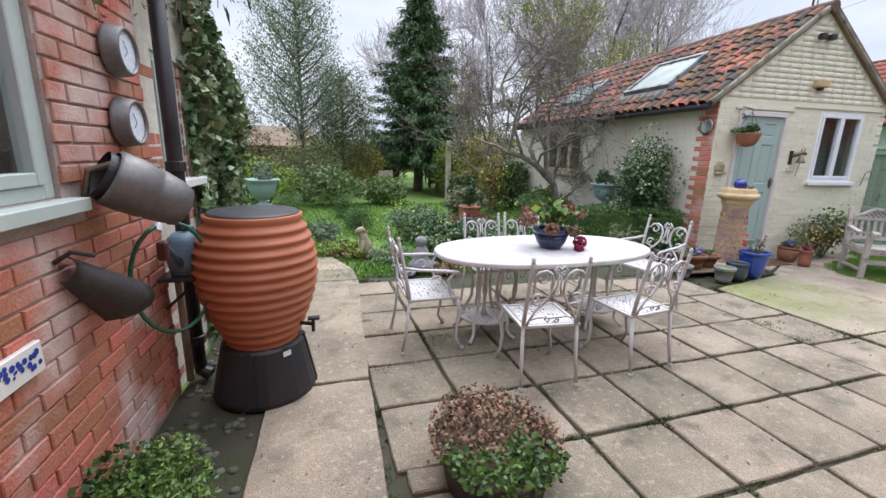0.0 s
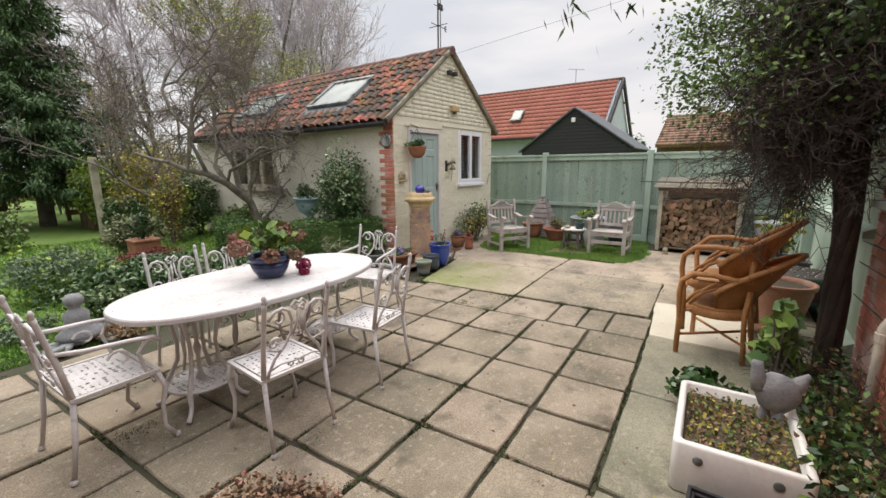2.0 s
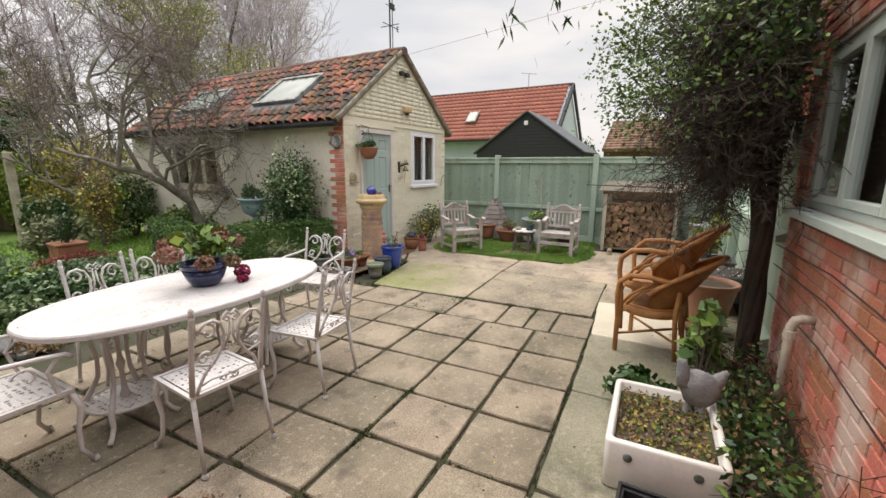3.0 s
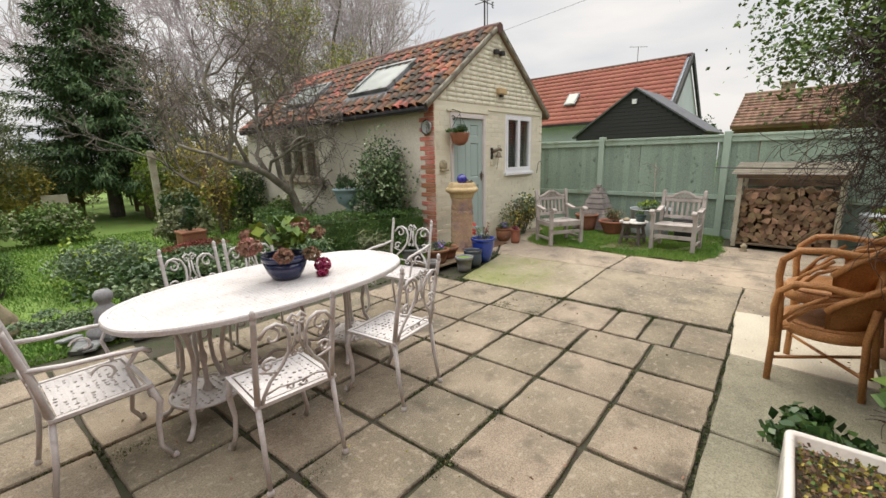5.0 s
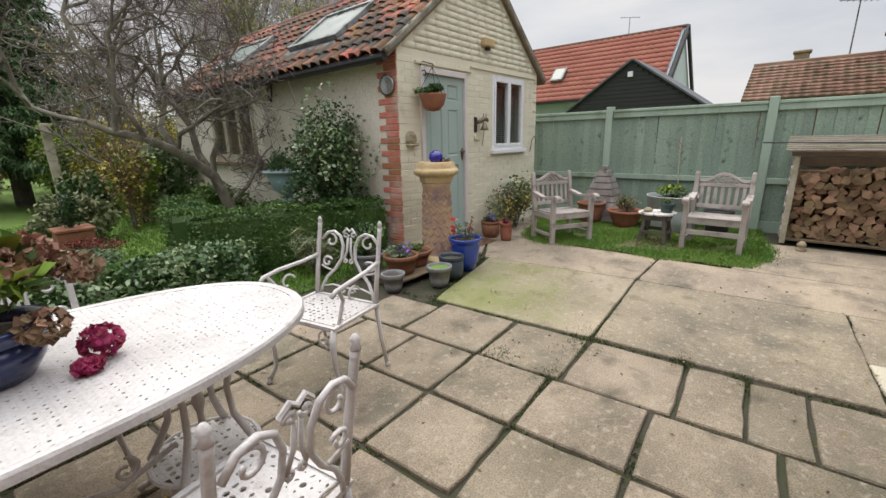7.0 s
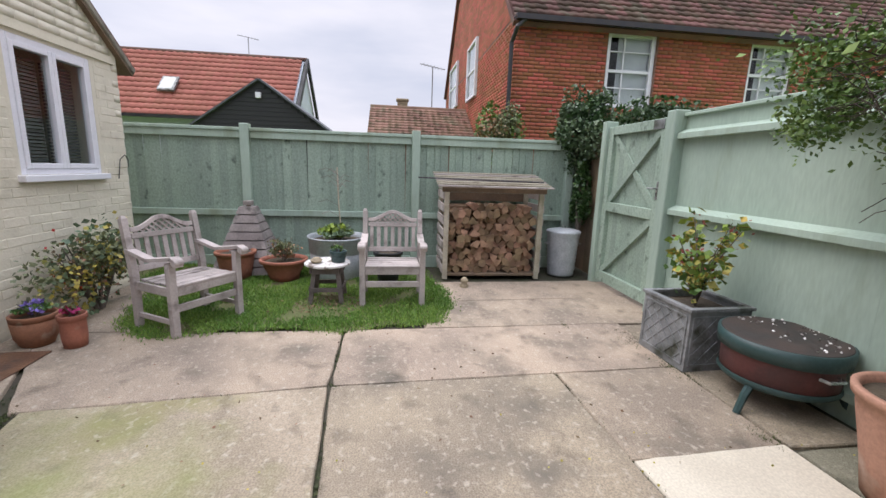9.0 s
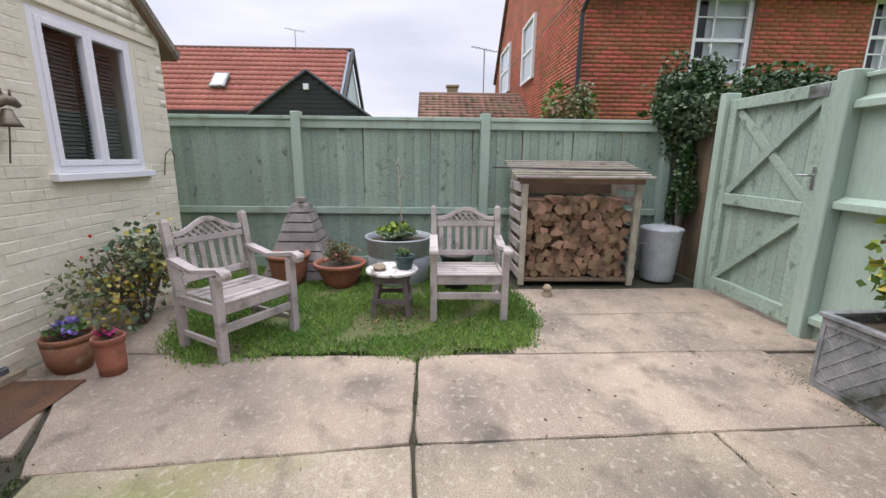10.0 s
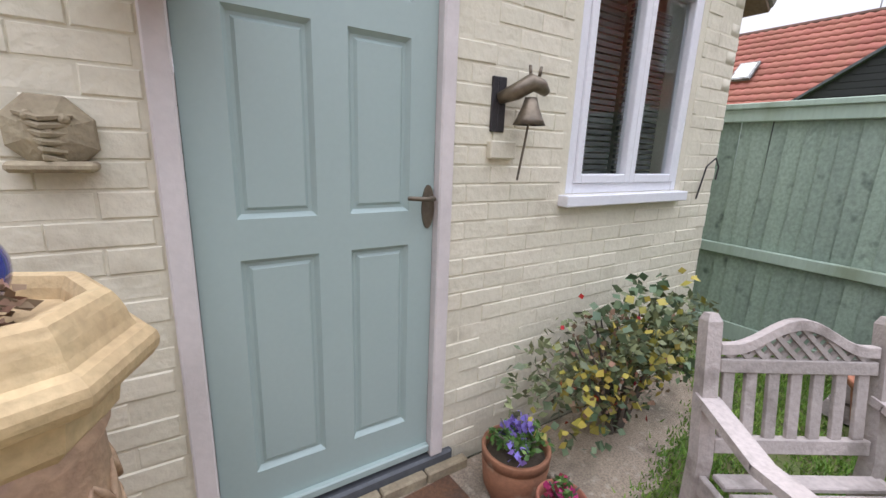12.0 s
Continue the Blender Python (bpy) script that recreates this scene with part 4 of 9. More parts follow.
for s in (1, -1):
    m = Matrix.Translation((SMID, 0, APEX)) @ Matrix.Rotation(-s * PITCH, 4, "Y")
    x0, x1 = (-(ROOF_LEN), 0.0) if s == 1 else (0.0, ROOF_LEN)
    part("verge", boxes((x0, x1, SY - 0.07, SY - 0.01, 0.02, 0.085), m=m, bevel=0.012), M_VERGE, roof, "grey weathered mortar verge")
me2 = boxes((0, ROOF_LEN, SY - 0.06, SEND + 0.15, 0.052, 0.10), m=Matrix.Translation((SMID, 0, APEX)) @ Matrix.Rotation(PITCH, 4, "Y"))
part("far_slope_tiles", me2, M_OLDTILE, roof)
for a, b, e, f in SKYL:
    sk = structure(new("skylight"), "grey framed roof window set in pantiles")
    m = Matrix(((VX.x, 0, VN.x, EX), (0, 1, 0, 0), (VX.z, 0, VN.z, EZ), (0, 0, 0, 1)))
    part("flashing", boxes((e - 0.2, f + 0.06, a - 0.09, b + 0.09, 0.06, 0.085), m=m), M_LEADFLASH, sk)
    part("frame", boxes((e, e + 0.07, a, b, 0.085, 0.15), (f - 0.07, f, a, b, 0.085, 0.15), (e + 0.07, f - 0.07, a, a + 0.07, 0.085, 0.15), (e + 0.07, f - 0.07, b - 0.07, b, 0.085, 0.15), m=m, bevel=0.006), M_LEAD, sk)
    part("pane", boxes((e + 0.06, f - 0.06, a + 0.06, b - 0.06, 0.115, 0.122), m=m), M_SKYPANE, sk)
# gutter along the side
gut = thing("gutter", "black half-round gutter under the pantiles", "gutter", 0, 0, 0)
part("channel", tube(bmesh.new(), [(EX - 0.02, SY - 0.03, EZ + 0.0), (EX - 0.02, SEND, EZ - 0.02)], 0.05, 10), M_IRON, gut)

# fences
fence = thing("fence", "sage green close-boarded fence with posts behind the seats", "fence", 0, 0, 0)
FX = 10.13
BOARD = bpy.data.meshes.new("board")
bm = bmesh.new()
vv = [bm.verts.new(p) for p in ((0.0, -0.055, 0), (-0.006, -0.055, 0), (-0.020, 0.055, 0), (0.0, 0.055, 0), (0.0, -0.055, 1), (-0.006, -0.055, 1), (-0.020, 0.055, 1), (0.0, 0.055, 1))]
for q in ((0, 3, 2, 1), (4, 5, 6, 7), (0, 1, 5, 4), (1, 2, 6, 5), (2, 3, 7, 6), (3, 0, 4, 7)):
    bm.faces.new([vv[i] for i in q])
bm.to_mesh(BOARD)
bm.free()
BOARD.materials.append(M_SAGE)
frng = np.random.default_rng(3)
nb = 88
for i in range(nb):
    ob = new("board", BOARD)
    ob.parent = fence
    ob.matrix_world = Matrix.Translation((FX, -0.95 + i * 0.1, 0.13)) @ Matrix.Rotation(frng.uniform(-0.012, 0.012), 4, "X") @ Matrix.Diagonal((1, 1, 1.66, 1))
for y in (6.70, 4.46, 2.26, 0.07):
    part("post", boxes((FX - 0.09, FX + 0.03, y - 0.055, y + 0.055, -0.05, 1.86), bevel=0.006), M_SAGE2, fence)
segs = [(-1.0, 0.012), (0.128, 2.202), (2.318, 4.402), (4.518, 6.64), (6.76, 7.85)]
for a, b in segs:
    part("rail", boxes((FX - 0.065, FX - 0.02, a, b, 0.68, 0.76), bevel=0.005), M_SAGE2, fence)
    part("cap", boxes((FX - 0.075, FX + 0.02, a, b, 1.77, 1.81), (FX - 0.055, FX - 0.02, a, b, 1.68, 1.77), bevel=0.004), M_SAGE2, fence)
    part("gravel_board", boxes((FX - 0.03, FX + 0.01, a, b, -0.03, 0.14), bevel=0.004), M_SAGE2, fence)

side_fence = thing("side_fence", "smooth sage green fence with wide rails beside the gate", "fence", 0, 0, 0)
for i in range(5):
    part("panel", boxes((5.02 + i * 0.592, 5.611 + i * 0.592, -0.125, -0.105, 0.12, 1.92)), M_SAGE2, side_fence)
for z, h in ((0.13, 0.09), (1.02, 0.085), (1.72, 0.085)):
    bm = bmesh.new()
    prof = [(-0.105, z), (-0.03, z), (-0.03, z + h * 0.55), (-0.105, z + h)]
    p0 = [bm.verts.new((5.02, y, zz)) for y, zz in prof]
    p1 = [bm.verts.new((7.98, y, zz)) for y, zz in prof]
    bm.faces.new(p0)
    bm.faces.new(p1[::-1])
    for i in range(4):
        bm.faces.new((p0[i], p1[i], p1[(i + 1) % 4], p0[(i + 1) % 4]))
    bmesh.ops.recalc_face_normals(bm, faces=bm.faces)
    part("rail", bm, M_SAGE2, side_fence)
part("gravel_board", boxes((5.02, 7.98, -0.13, -0.09, -0.05, 0.12), bevel=0.004), M_SAGE2, side_fence)
part("cap", boxes((5.02, 7.98, -0.15, -0.07, 1.92, 1.95), bevel=0.004), M_SAGE2, side_fence)
part("post", boxes((7.985, 8.11, -0.14, 0.01, -0.05, 1.98), bevel=0.008), M_SAGE2, side_fence)
gate = thing("gate", "closed sage green braced gate with steel handle", "gate", 8.13, -0.06, 0)
GW, GH0, GH1 = 1.10, 0.05, 1.93
part("gate_frame", boxes((0, 0.10, -0.02, 0.03, GH0, GH1), (GW - 0.10, GW, -0.02, 0.03, GH0, GH1), (0.10, GW - 0.10, -0.02, 0.03, GH1 - 0.10, GH1), (0.10, GW - 0.10, -0.02, 0.03, 0.93, 1.04), (0.10, GW - 0.10, -0.02, 0.03, GH0, GH0 + 0.13), bevel=0.005), M_SAGE, gate)
for i in range(9):
    part("slat", boxes((0.10 + i * 0.1, 0.196 + i * 0.1, -0.035, -0.022, GH0, GH1)), M_SAGE, gate)
for zlo, zhi, flip in ((1.04, GH1 - 0.10, 1), (GH0 + 0.13, 0.93, 1)):
    for k in ((1, -1) if zlo > 1 else (1,)):
        dx, dz = GW - 0.20, zhi - zlo
        a = math.degrees(math.atan2(dz, dx)) * k
        L = math.hypot(dx, dz)
        part("brace", boxes((-L / 2, L / 2, -0.018 - 0.004 * k, 0.012 + 0.006 * k, -0.035, 0.035), m=pose(GW / 2, 0, (zlo + zhi) / 2, 0, a, 0)), M_SAGE, gate)
bm = bmesh.new()
box(bm, 0.03, 0.06, 0.03, 0.036, 1.14, 1.32, bevel=0.002)
tube(bm, [(0.045, 0.036, 1.25), (0.045, 0.075, 1.25), (0.14, 0.08, 1.25)], 0.009, 8)
part("handle", bm, M_STEEL, gate, "steel lever handle")
part("sign", boxes((0.05, 0.22, 0.03, 0.037, 1.83, 1.92)), M_LEAD, gate, "small dark plate")
part("gate_post", boxes((9.235, 9.33, -0.14, 0.01, -0.05, 2.0), bevel=0.006), M_SAGE2, side_fence)
brown = thing("fence_return", "dark brown old boards beside the gate", "fence", 0, 0, 0)
for i in range(7):
    part("board", boxes((9.34 + i * 0.115, 9.45 + i * 0.115, -0.16, -0.14, 0, 1.9)), M_WOODBROWN, brown)

# ---- buildings beyond the fence ----
def roof_tiles(parent, o, along, up, n_along, n_up, w, g, material, amp, name="tiles"):
    """Courses of wavy tiles on a slope as one joined part."""
    o, along, up = Vector(o), Vector(along).normalized(), Vector(up).normalized()
    nn = along.cross(up).normalized()
    if nn.z < 0:
        nn = -nn
    vs, fs = [], []
    for r in range(n_up):
        for c in range(n_along):
            b = len(vs)
            for yy, lift in ((0, 0.05), (g * 1.02, 0.01)):
                for k in (0, 0.25, 0.5, 0.75, 1.0):
                    h = amp * (math.sin(k * 6.283) + 1)
                    p = o + along * ((c + k) * w) + up * (r * g + yy) + nn * (h + lift)
                    vs.append(tuple(p))
            for k in (0, 0.25, 0.5, 0.75, 1.0):
                h = amp * (math.sin(k * 6.283) + 1)
                vs.append(tuple(o + along * ((c + k) * w) + up * (r * g) + nn * (h + 0.01)))
            for k in range(4):
                fs.append((b + k, b + k + 1, b + 6 + k, b + 5 + k))
                fs.append((b + 10 + k, b + 11 + k, b + 1 + k, b + k))
    return tagged(put(name, fast_mesh(vs, fs), material, parent), kind="stuff")


red_house = tagged(thing("red_roofed_house", "long pale blue house with new red pantile roof", "house", 0, 0, 0), kind="structure")
part("wall", boxes((23.4, 28.5, 6.8, 20.0, -0.1, 3.25)), M_BLUERENDER, red_house)
bm = bmesh.new()
prof = [(23.0, 3.2), (28.9, 3.2), (25.95, 6.15)]
p0 = [bm.verts.new((x, 6.72, z)) for x, z in prof]
p1 = [bm.verts.new((x, 20.0, z)) for x, z in prof]
bm.faces.new(p0)
bm.faces.new(p1[::-1])
for i in range(3):
    bm.faces.new((p0[i], p1[i], p1[(i + 1) % 3], p0[(i + 1) % 3]))
bmesh.ops.recalc_face_normals(bm, faces=bm.faces)
part("roof", bm, M_BLUERENDER, red_house)
roof_tiles(red_house, (22.85, 20.0, 3.1), (0, -1, 0), (1, 0, 1), 44, 13, 0.30, 0.335, M_PANTILE_S, 0.018)
part("ridge", tube(bmesh.new(), [(25.95, 20.0, 6.20), (25.95, 6.6, 6.20)], 0.09, 8), M_OLDTILE, red_house)
bm = bmesh.new()
for s in (1, -1):
    m = Matrix.Translation((25.95, 0, 6.22)) @ Matrix.Rotation(-s * radians(45), 4, "Y")
    x0, x1 = (-4.35, 0.0) if s == 1 else (0.0, 4.35)
    box(bm, x0, x1, 6.52, 6.64, -0.20, 0.05, m=m)
part("bargeboard", bm, M_BLACKBOARD, red_house)
part("gutter", boxes((22.75, 22.88, 6.7, 20.0, 3.0, 3.12)), M_IRON, red_house)
rl = part("roof_light", boxes((-0.45, 0.45, -0.32, 0.32, 0.07, 0.16), m=Matrix.Translation((24.05, 11.9, 4.4)) @ Matrix.Rotation(radians(-45), 4, "Y")), M_LEAD, red_house)
part("pane", boxes((-0.38, 0.38, -0.25, 0.25, 0.162, 0.17), m=Matrix.Translation((24.05, 11.9, 4.4)) @ Matrix.Rotation(radians(-45), 4, "Y")), M_SKYPANE, red_house)

black = tagged(thing("black_outbuilding", "black weatherboarded gable with grey roof behind the fence", "outbuilding", 0, 0, 0), kind="structure")
bm = bmesh.new()
zc, hw = 3.93, 2.38
prof = [(6.78 - hw, -0.1), (6.78 + hw, -0.1), (6.78 + hw, zc - hw * 0.70), (6.78, zc), (6.78 - hw, zc - hw * 0.70)]
p0 = [bm.verts.new((18.9, y, z)) for y, z in prof]
p1 = [bm.verts.new((21.9, y, z)) for y, z in prof]
bm.faces.new(p0)
bm.faces.new(p1[::-1])
for i in range(5):
    bm.faces.new((p0[i], p1[i], p1[(i + 1) % 5], p0[(i + 1) % 5]))
bmesh.ops.recalc_face_normals(bm, faces=bm.faces)
part("wall", bm, M_BLACKBOARD, black)
for i in range(14):
    z = 2.0 + i * 0.14
    w = hw if z < zc - hw * 0.7 else (zc - z - 0.14) / 0.70
    if w > 0.1:
        part("board", boxes((18.865, 18.9, 6.78 - w, 6.78 + w, z, z + 0.13)), M_BLACKBOARD, black)
for s in (1, -1):
    a = math.degrees(math.atan(0.70))
    part("roof", boxes((18.75, 22.0, (0 if s > 0 else -3.05), (3.05 if s > 0 else 0), 0.0, 0.055), m=pose(0, 6.78, zc, -s * a, 0, 0)), M_LEADFLASH, black)
part("lamp", boxes((18.78, 18.86, 6.73, 6.90, 3.38, 3.56), bevel=0.01), M_UPVC, black, "small white wall lamp")

terr = tagged(thing("tiled_outhouse", "low outhouse with old brown tiled roof", "outbuilding", 0, 0, 0), kind="structure")
part("wall", boxes((17.3, 20.0, -3.5, 3.3, -0.1, 2.3)), M_FARMORTAR, terr)
part("roof", boxes((0, 2.45, -3.5, 3.3, 0, 0.1), m=Matrix.Translation((16.95, 0, 2.15)) @ Matrix.Rotation(radians(-28), 4, "Y")), M_OUTTILE, terr)
roof_tiles(terr, (16.9, 3.3, 2.2), (0, -1, 0), (math.cos(radians(28)), 0, math.sin(radians(28))), 34, 11, 0.20, 0.205, M_OUTTILE, 0.012)
part("ridge", tube(bmesh.new(), [(18.98, 3.3, 3.3), (18.98, -3.5, 3.3)], 0.09, 8), M_OUTTILE, terr)
part("chimney", boxes((19.35, 19.65, 2.05, 2.4, 2.4, 3.6), (19.31, 19.69, 2.01, 2.44, 3.6, 3.68), bevel=0.02), M_STONE, terr)

# big brick house
BX, BY = 13.3, 0.06
big = structure(new("brick_house"), "two-storey orange red brick house with white sash windows")
BH = 4.55
BW = [(-3.08, -1.96, 2.80, 4.34), (-6.42, -5.33, 3.0, 4.34)]
bm = bmesh.new()
for a, b in ((-13.0, -6.42), (-5.33, -3.08), (-1.96, BY)):
    box(bm, BX, BX + 0.3, a, b, -0.1, BH)
for a, b, z0, z1 in BW:
    box(bm, BX, BX + 0.3, a, b, -0.1, z0)
    box(bm, BX, BX + 0.3, a, b, z1, BH)
part("wall", bm, M_FARMORTAR, big)
# gable side of the brick house, which runs back along x
XE, XR = 24.4, 18.85
GWN = [(17.2, 18.7, 3.55, 5.2), (20.9, 22.9, 3.75, 5.4)]
part("side_wall", boxes((BX + 0.3, XE, BY - 0.3, BY, -0.1, BH)), M_FARMORTAR, big)
part("end_wall", boxes((XE, XE + 0.3, -13, BY, -0.1, BH), (BX, XE + 0.3, -13.3, -13, -0.1, BH)), M_FARMORTAR, big)
bm = bmesh.new()
p0 = [bm.verts.new((x, BY, z)) for x, z in ((BX, BH), (XE, BH), (XR, BH + 5.6))]
p1 = [bm.verts.new((x, BY - 0.3, z)) for x, z in ((BX, BH), (XE, BH), (XR, BH + 5.6))]
bm.faces.new(p0)
bm.faces.new(p1[::-1])
for i in range(3):
    bm.faces.new((p0[(i + 1) % 3], p0[i], p1[i], p1[(i + 1) % 3]))
part("gable_wall", bm, M_FARMORTAR, big)
pr = math.degrees(math.atan2(5.6, XR - BX))
part("roof", boxes((-0.3, 7.9, -13.3, BY + 0.12, -0.14, -0.03), m=Matrix.Translation((BX, 0, BH + 0.02)) @ Matrix.Rotation(radians(-pr), 4, "Y")), M_OLDTILE, big)
part("back_roof", boxes((0, 8.0, -13.3, BY + 0.12, 0, 0.1), m=Matrix.Translation((XR, 0, BH + 5.65)) @ Matrix.Rotation(radians(pr), 4, "Y")), M_OLDTILE, big)
roof_tiles(big, (BX - 0.28, BY + 0.12, BH - 0.22), (0, -1, 0), (math.cos(radians(pr)), 0, math.sin(radians(pr))), 52, 24, 0.25, 0.22, M_OLDTILE, 0.010)
part("gutter", boxes((BX - 0.36, BX - 0.25, -13.3, BY + 0.1, BH - 0.22, BH - 0.12), (BX - 0.25, BX, -13.3, BY + 0.1, BH - 0.16, BH - 0.13)), M_IRON, big)
part("drainpipe", tube(bmesh.new(), [(BX - 0.3, BY - 0.1, BH - 0.2), (BX - 0.28, BY + 0.06, BH - 0.35), (BX - 0.06, BY + 0.1, BH - 0.6), (BX - 0.06, BY + 0.1, 0)], 0.045, 8), M_IRON, big)
for a, b, z0, z1 in BW:
    w = new("window")
    w.parent = big
    part("window_frame", boxes((BX + 0.05, BX + 0.14, a, a + 0.09, z0, z1), (BX + 0.05, BX + 0.14, b - 0.09, b, z0, z1), (BX + 0.05, BX + 0.14, a + 0.09, b - 0.09, z1 - 0.08, z1), (BX + 0.05, BX + 0.14, a + 0.09, b - 0.09, z0, z0 + 0.09),
                               (BX + 0.07, BX + 0.13, a + 0.09, b - 0.09, (z0 + z1) / 2 - 0.03, (z0 + z1) / 2 + 0.03), (BX + 0.08, BX + 0.11, (a + b) / 2 + 0.12, (a + b) / 2 + 0.15, z0 + 0.09, z1 - 0.08),
                               (BX + 0.08, BX + 0.11, a + 0.09, b - 0.09, z0 + (z1 - z0) * 0.75, z0 + (z1 - z0) * 0.75 + 0.025), (BX + 0.08, BX + 0.11, a + 0.09, b - 0.09, z0 + (z1 - z0) * 0.27, z0 + (z1 - z0) * 0.27 + 0.025)), M_UPVC, w)
    part("pane", boxes((BX + 0.112, BX + 0.118, a + 0.08, b - 0.08, z0 + 0.08, z1 - 0.07)), M_GLASS, w)
    part("curtain", boxes((BX + 0.16, BX + 0.17, a, b - 0.32, z0, z1)), M_CURTAIN, w)
    part("dark_room", boxes((BX + 0.6, BX + 0.65, a - 0.3, b + 0.3, z0 - 0.3, z1 + 0.3)), M_BLIND, w)
for a, b, z0, z1 in GWN:
    w = new("window")
    w.parent = big
    part("window_frame", boxes((a, a + 0.12, BY + 0.01, BY + 0.09, z0, z1), (b - 0.12, b, BY + 0.01, BY + 0.09, z0, z1), (a + 0.12, b - 0.12, BY + 0.01, BY + 0.09, z1 - 0.07, z1), (a + 0.12, b - 0.12, BY + 0.01, BY + 0.09, z0, z0 + 0.07), (a + 0.12, b - 0.12, BY + 0.02, BY + 0.07, (z0 + z1) / 2 - 0.03, (z0 + z1) / 2 + 0.03)), M_UPVC, w)
    part("pane", boxes((a + 0.11, b - 0.11, BY + 0.035, BY + 0.04, z0 + 0.06, z1 - 0.06)), M_GLASS, w)
    part("curtain", boxes((a + 0.02, b - 0.02, BY + 0.015, BY + 0.02, z0 + 0.01, z1 - 0.01)), M_CURTAIN, w)

# ---- brick faces and painted coursing are at the end; things on the patio ----
def scroll_back(w=0.40, h=0.46):
    """Two mirrored lyre scrolls between uprights, in the plane y = 0, the foot at z = 0."""
    bm = bmesh.new()
    for s in (1, -1):
        cx = s * w * 0.27
        arch = [(s * 0.18, 0, 0.01), (s * 0.172, 0, 0.05), (s * 0.14, 0, 0.12), (s * 0.085, 0, 0.18), (s * 0.045, 0, 0.25), (s * 0.04, 0, 0.33), (s * 0.062, 0, 0.39), (s * 0.105, 0, 0.415), (s * 0.15, 0, 0.405), (s * 0.185, 0, 0.36)]
        tube(bm, arch, 0.0095, 6)
        tube(bm, curl(s * 0.125, 0.355, 0.045, 0.85, 1.57, 12, s), 0.007, 6)
        tube(bm, curl(s * 0.145, 0.215, 0.038, 1.0, 2.6 if s > 0 else 0.54, 12, -s), 0.0075, 6)
        tube(bm, [(s * 0.185, 0, 0.19), (s * 0.15, 0, 0.175), (s * 0.11, 0, 0.165)], 0.0065, 5)
        tube(bm, curl(s * 0.024, 0.40, 0.02, 1.0, 0.0, 9, s), 0.0065, 5)
        tube(bm, [(s * 0.01, 0, 0.385), (s * 0.012, 0, 0.30), (s * 0.03, 0, 0.245)], 0.007, 5)
        tube(bm, curl(s * 0.022, 0.235, 0.016, 1.0, 1.57, 8, s), 0.006, 5)
        tube(bm, curl(s * 0.035, 0.05, 0.022, 1.0, 0.0, 8, s), 0.006, 5)
        tube(bm, [(s * 0.17, 0, 0.055), (s * 0.1, 0, 0.075), (0, 0, 0.065)], 0.006, 5)
    return bm


def lattice_plate(x0, x1, y0, y1, z, t, step=0.048, rimw=0.022, round_shape=None, open_by=1.0, seed=1):
    """A cast plate with a rim and an openwork of uneven leaf-like holes."""
    bm = bmesh.new()
    gg = random.Random(seed)
    inside = round_shape or (lambda x, y: x0 + rimw < x < x1 - rimw and y0 + rimw < y < y1 - rimw)
    if round_shape is None:
        for r in ((x0, x1, y0, y0 + rimw), (x0, x1, y1 - rimw, y1), (x0, x0 + rimw, y0 + rimw, y1 - rimw), (x1 - rimw, x1, y0 + rimw, y1 - rimw)):
            box(bm, *r, z - t * 1.6, z + 0.002)
    nx, ny = int((x1 - x0) / step), int((y1 - y0) / step)
    dx, dy = (x1 - x0) / nx, (y1 - y0) / ny
    for i in range(nx):
        for j in range(ny):
            cx, cy = x0 + (i + 0.5) * dx, y0 + (j + 0.5) * dy
            if not inside(cx, cy):
                continue
            n = 8
            rot = gg.uniform(0, 3.14)
            ri = step * open_by * gg.choice((0.08, 0.16, 0.28, 0.36))
            ex = gg.uniform(0.45, 1.0)
            hx, hy = cx + gg.uniform(-0.11, 0.11) * step, cy + gg.uniform(-0.11, 0.11) * step
            o, q, lo = [], [], []
            for k in range(n):
                a = 6.2832 * k / n
                ca, sa = math.cos(a), math.sin(a)
                m = max(abs(ca), abs(sa))
                o.append(bm.verts.new((cx + 0.5 * dx * ca / m, cy + 0.5 * dy * sa / m, z)))
                u, v = ri * math.cos(a - rot), ri * ex * math.sin(a - rot)
                px, py = hx + u * math.cos(rot) - v * math.sin(rot), hy + u * math.sin(rot) + v * math.cos(rot)
                q.append(bm.verts.new((px, py, z - 0.0015)))
                lo.append(bm.verts.new((px, py, z - t)))
            for k in range(n):
                m = (k + 1) % n
                bm.faces.new((o[k], o[m], q[m], q[k]))
                bm.faces.new((q[k], q[m], lo[m], lo[k]))
    return bm


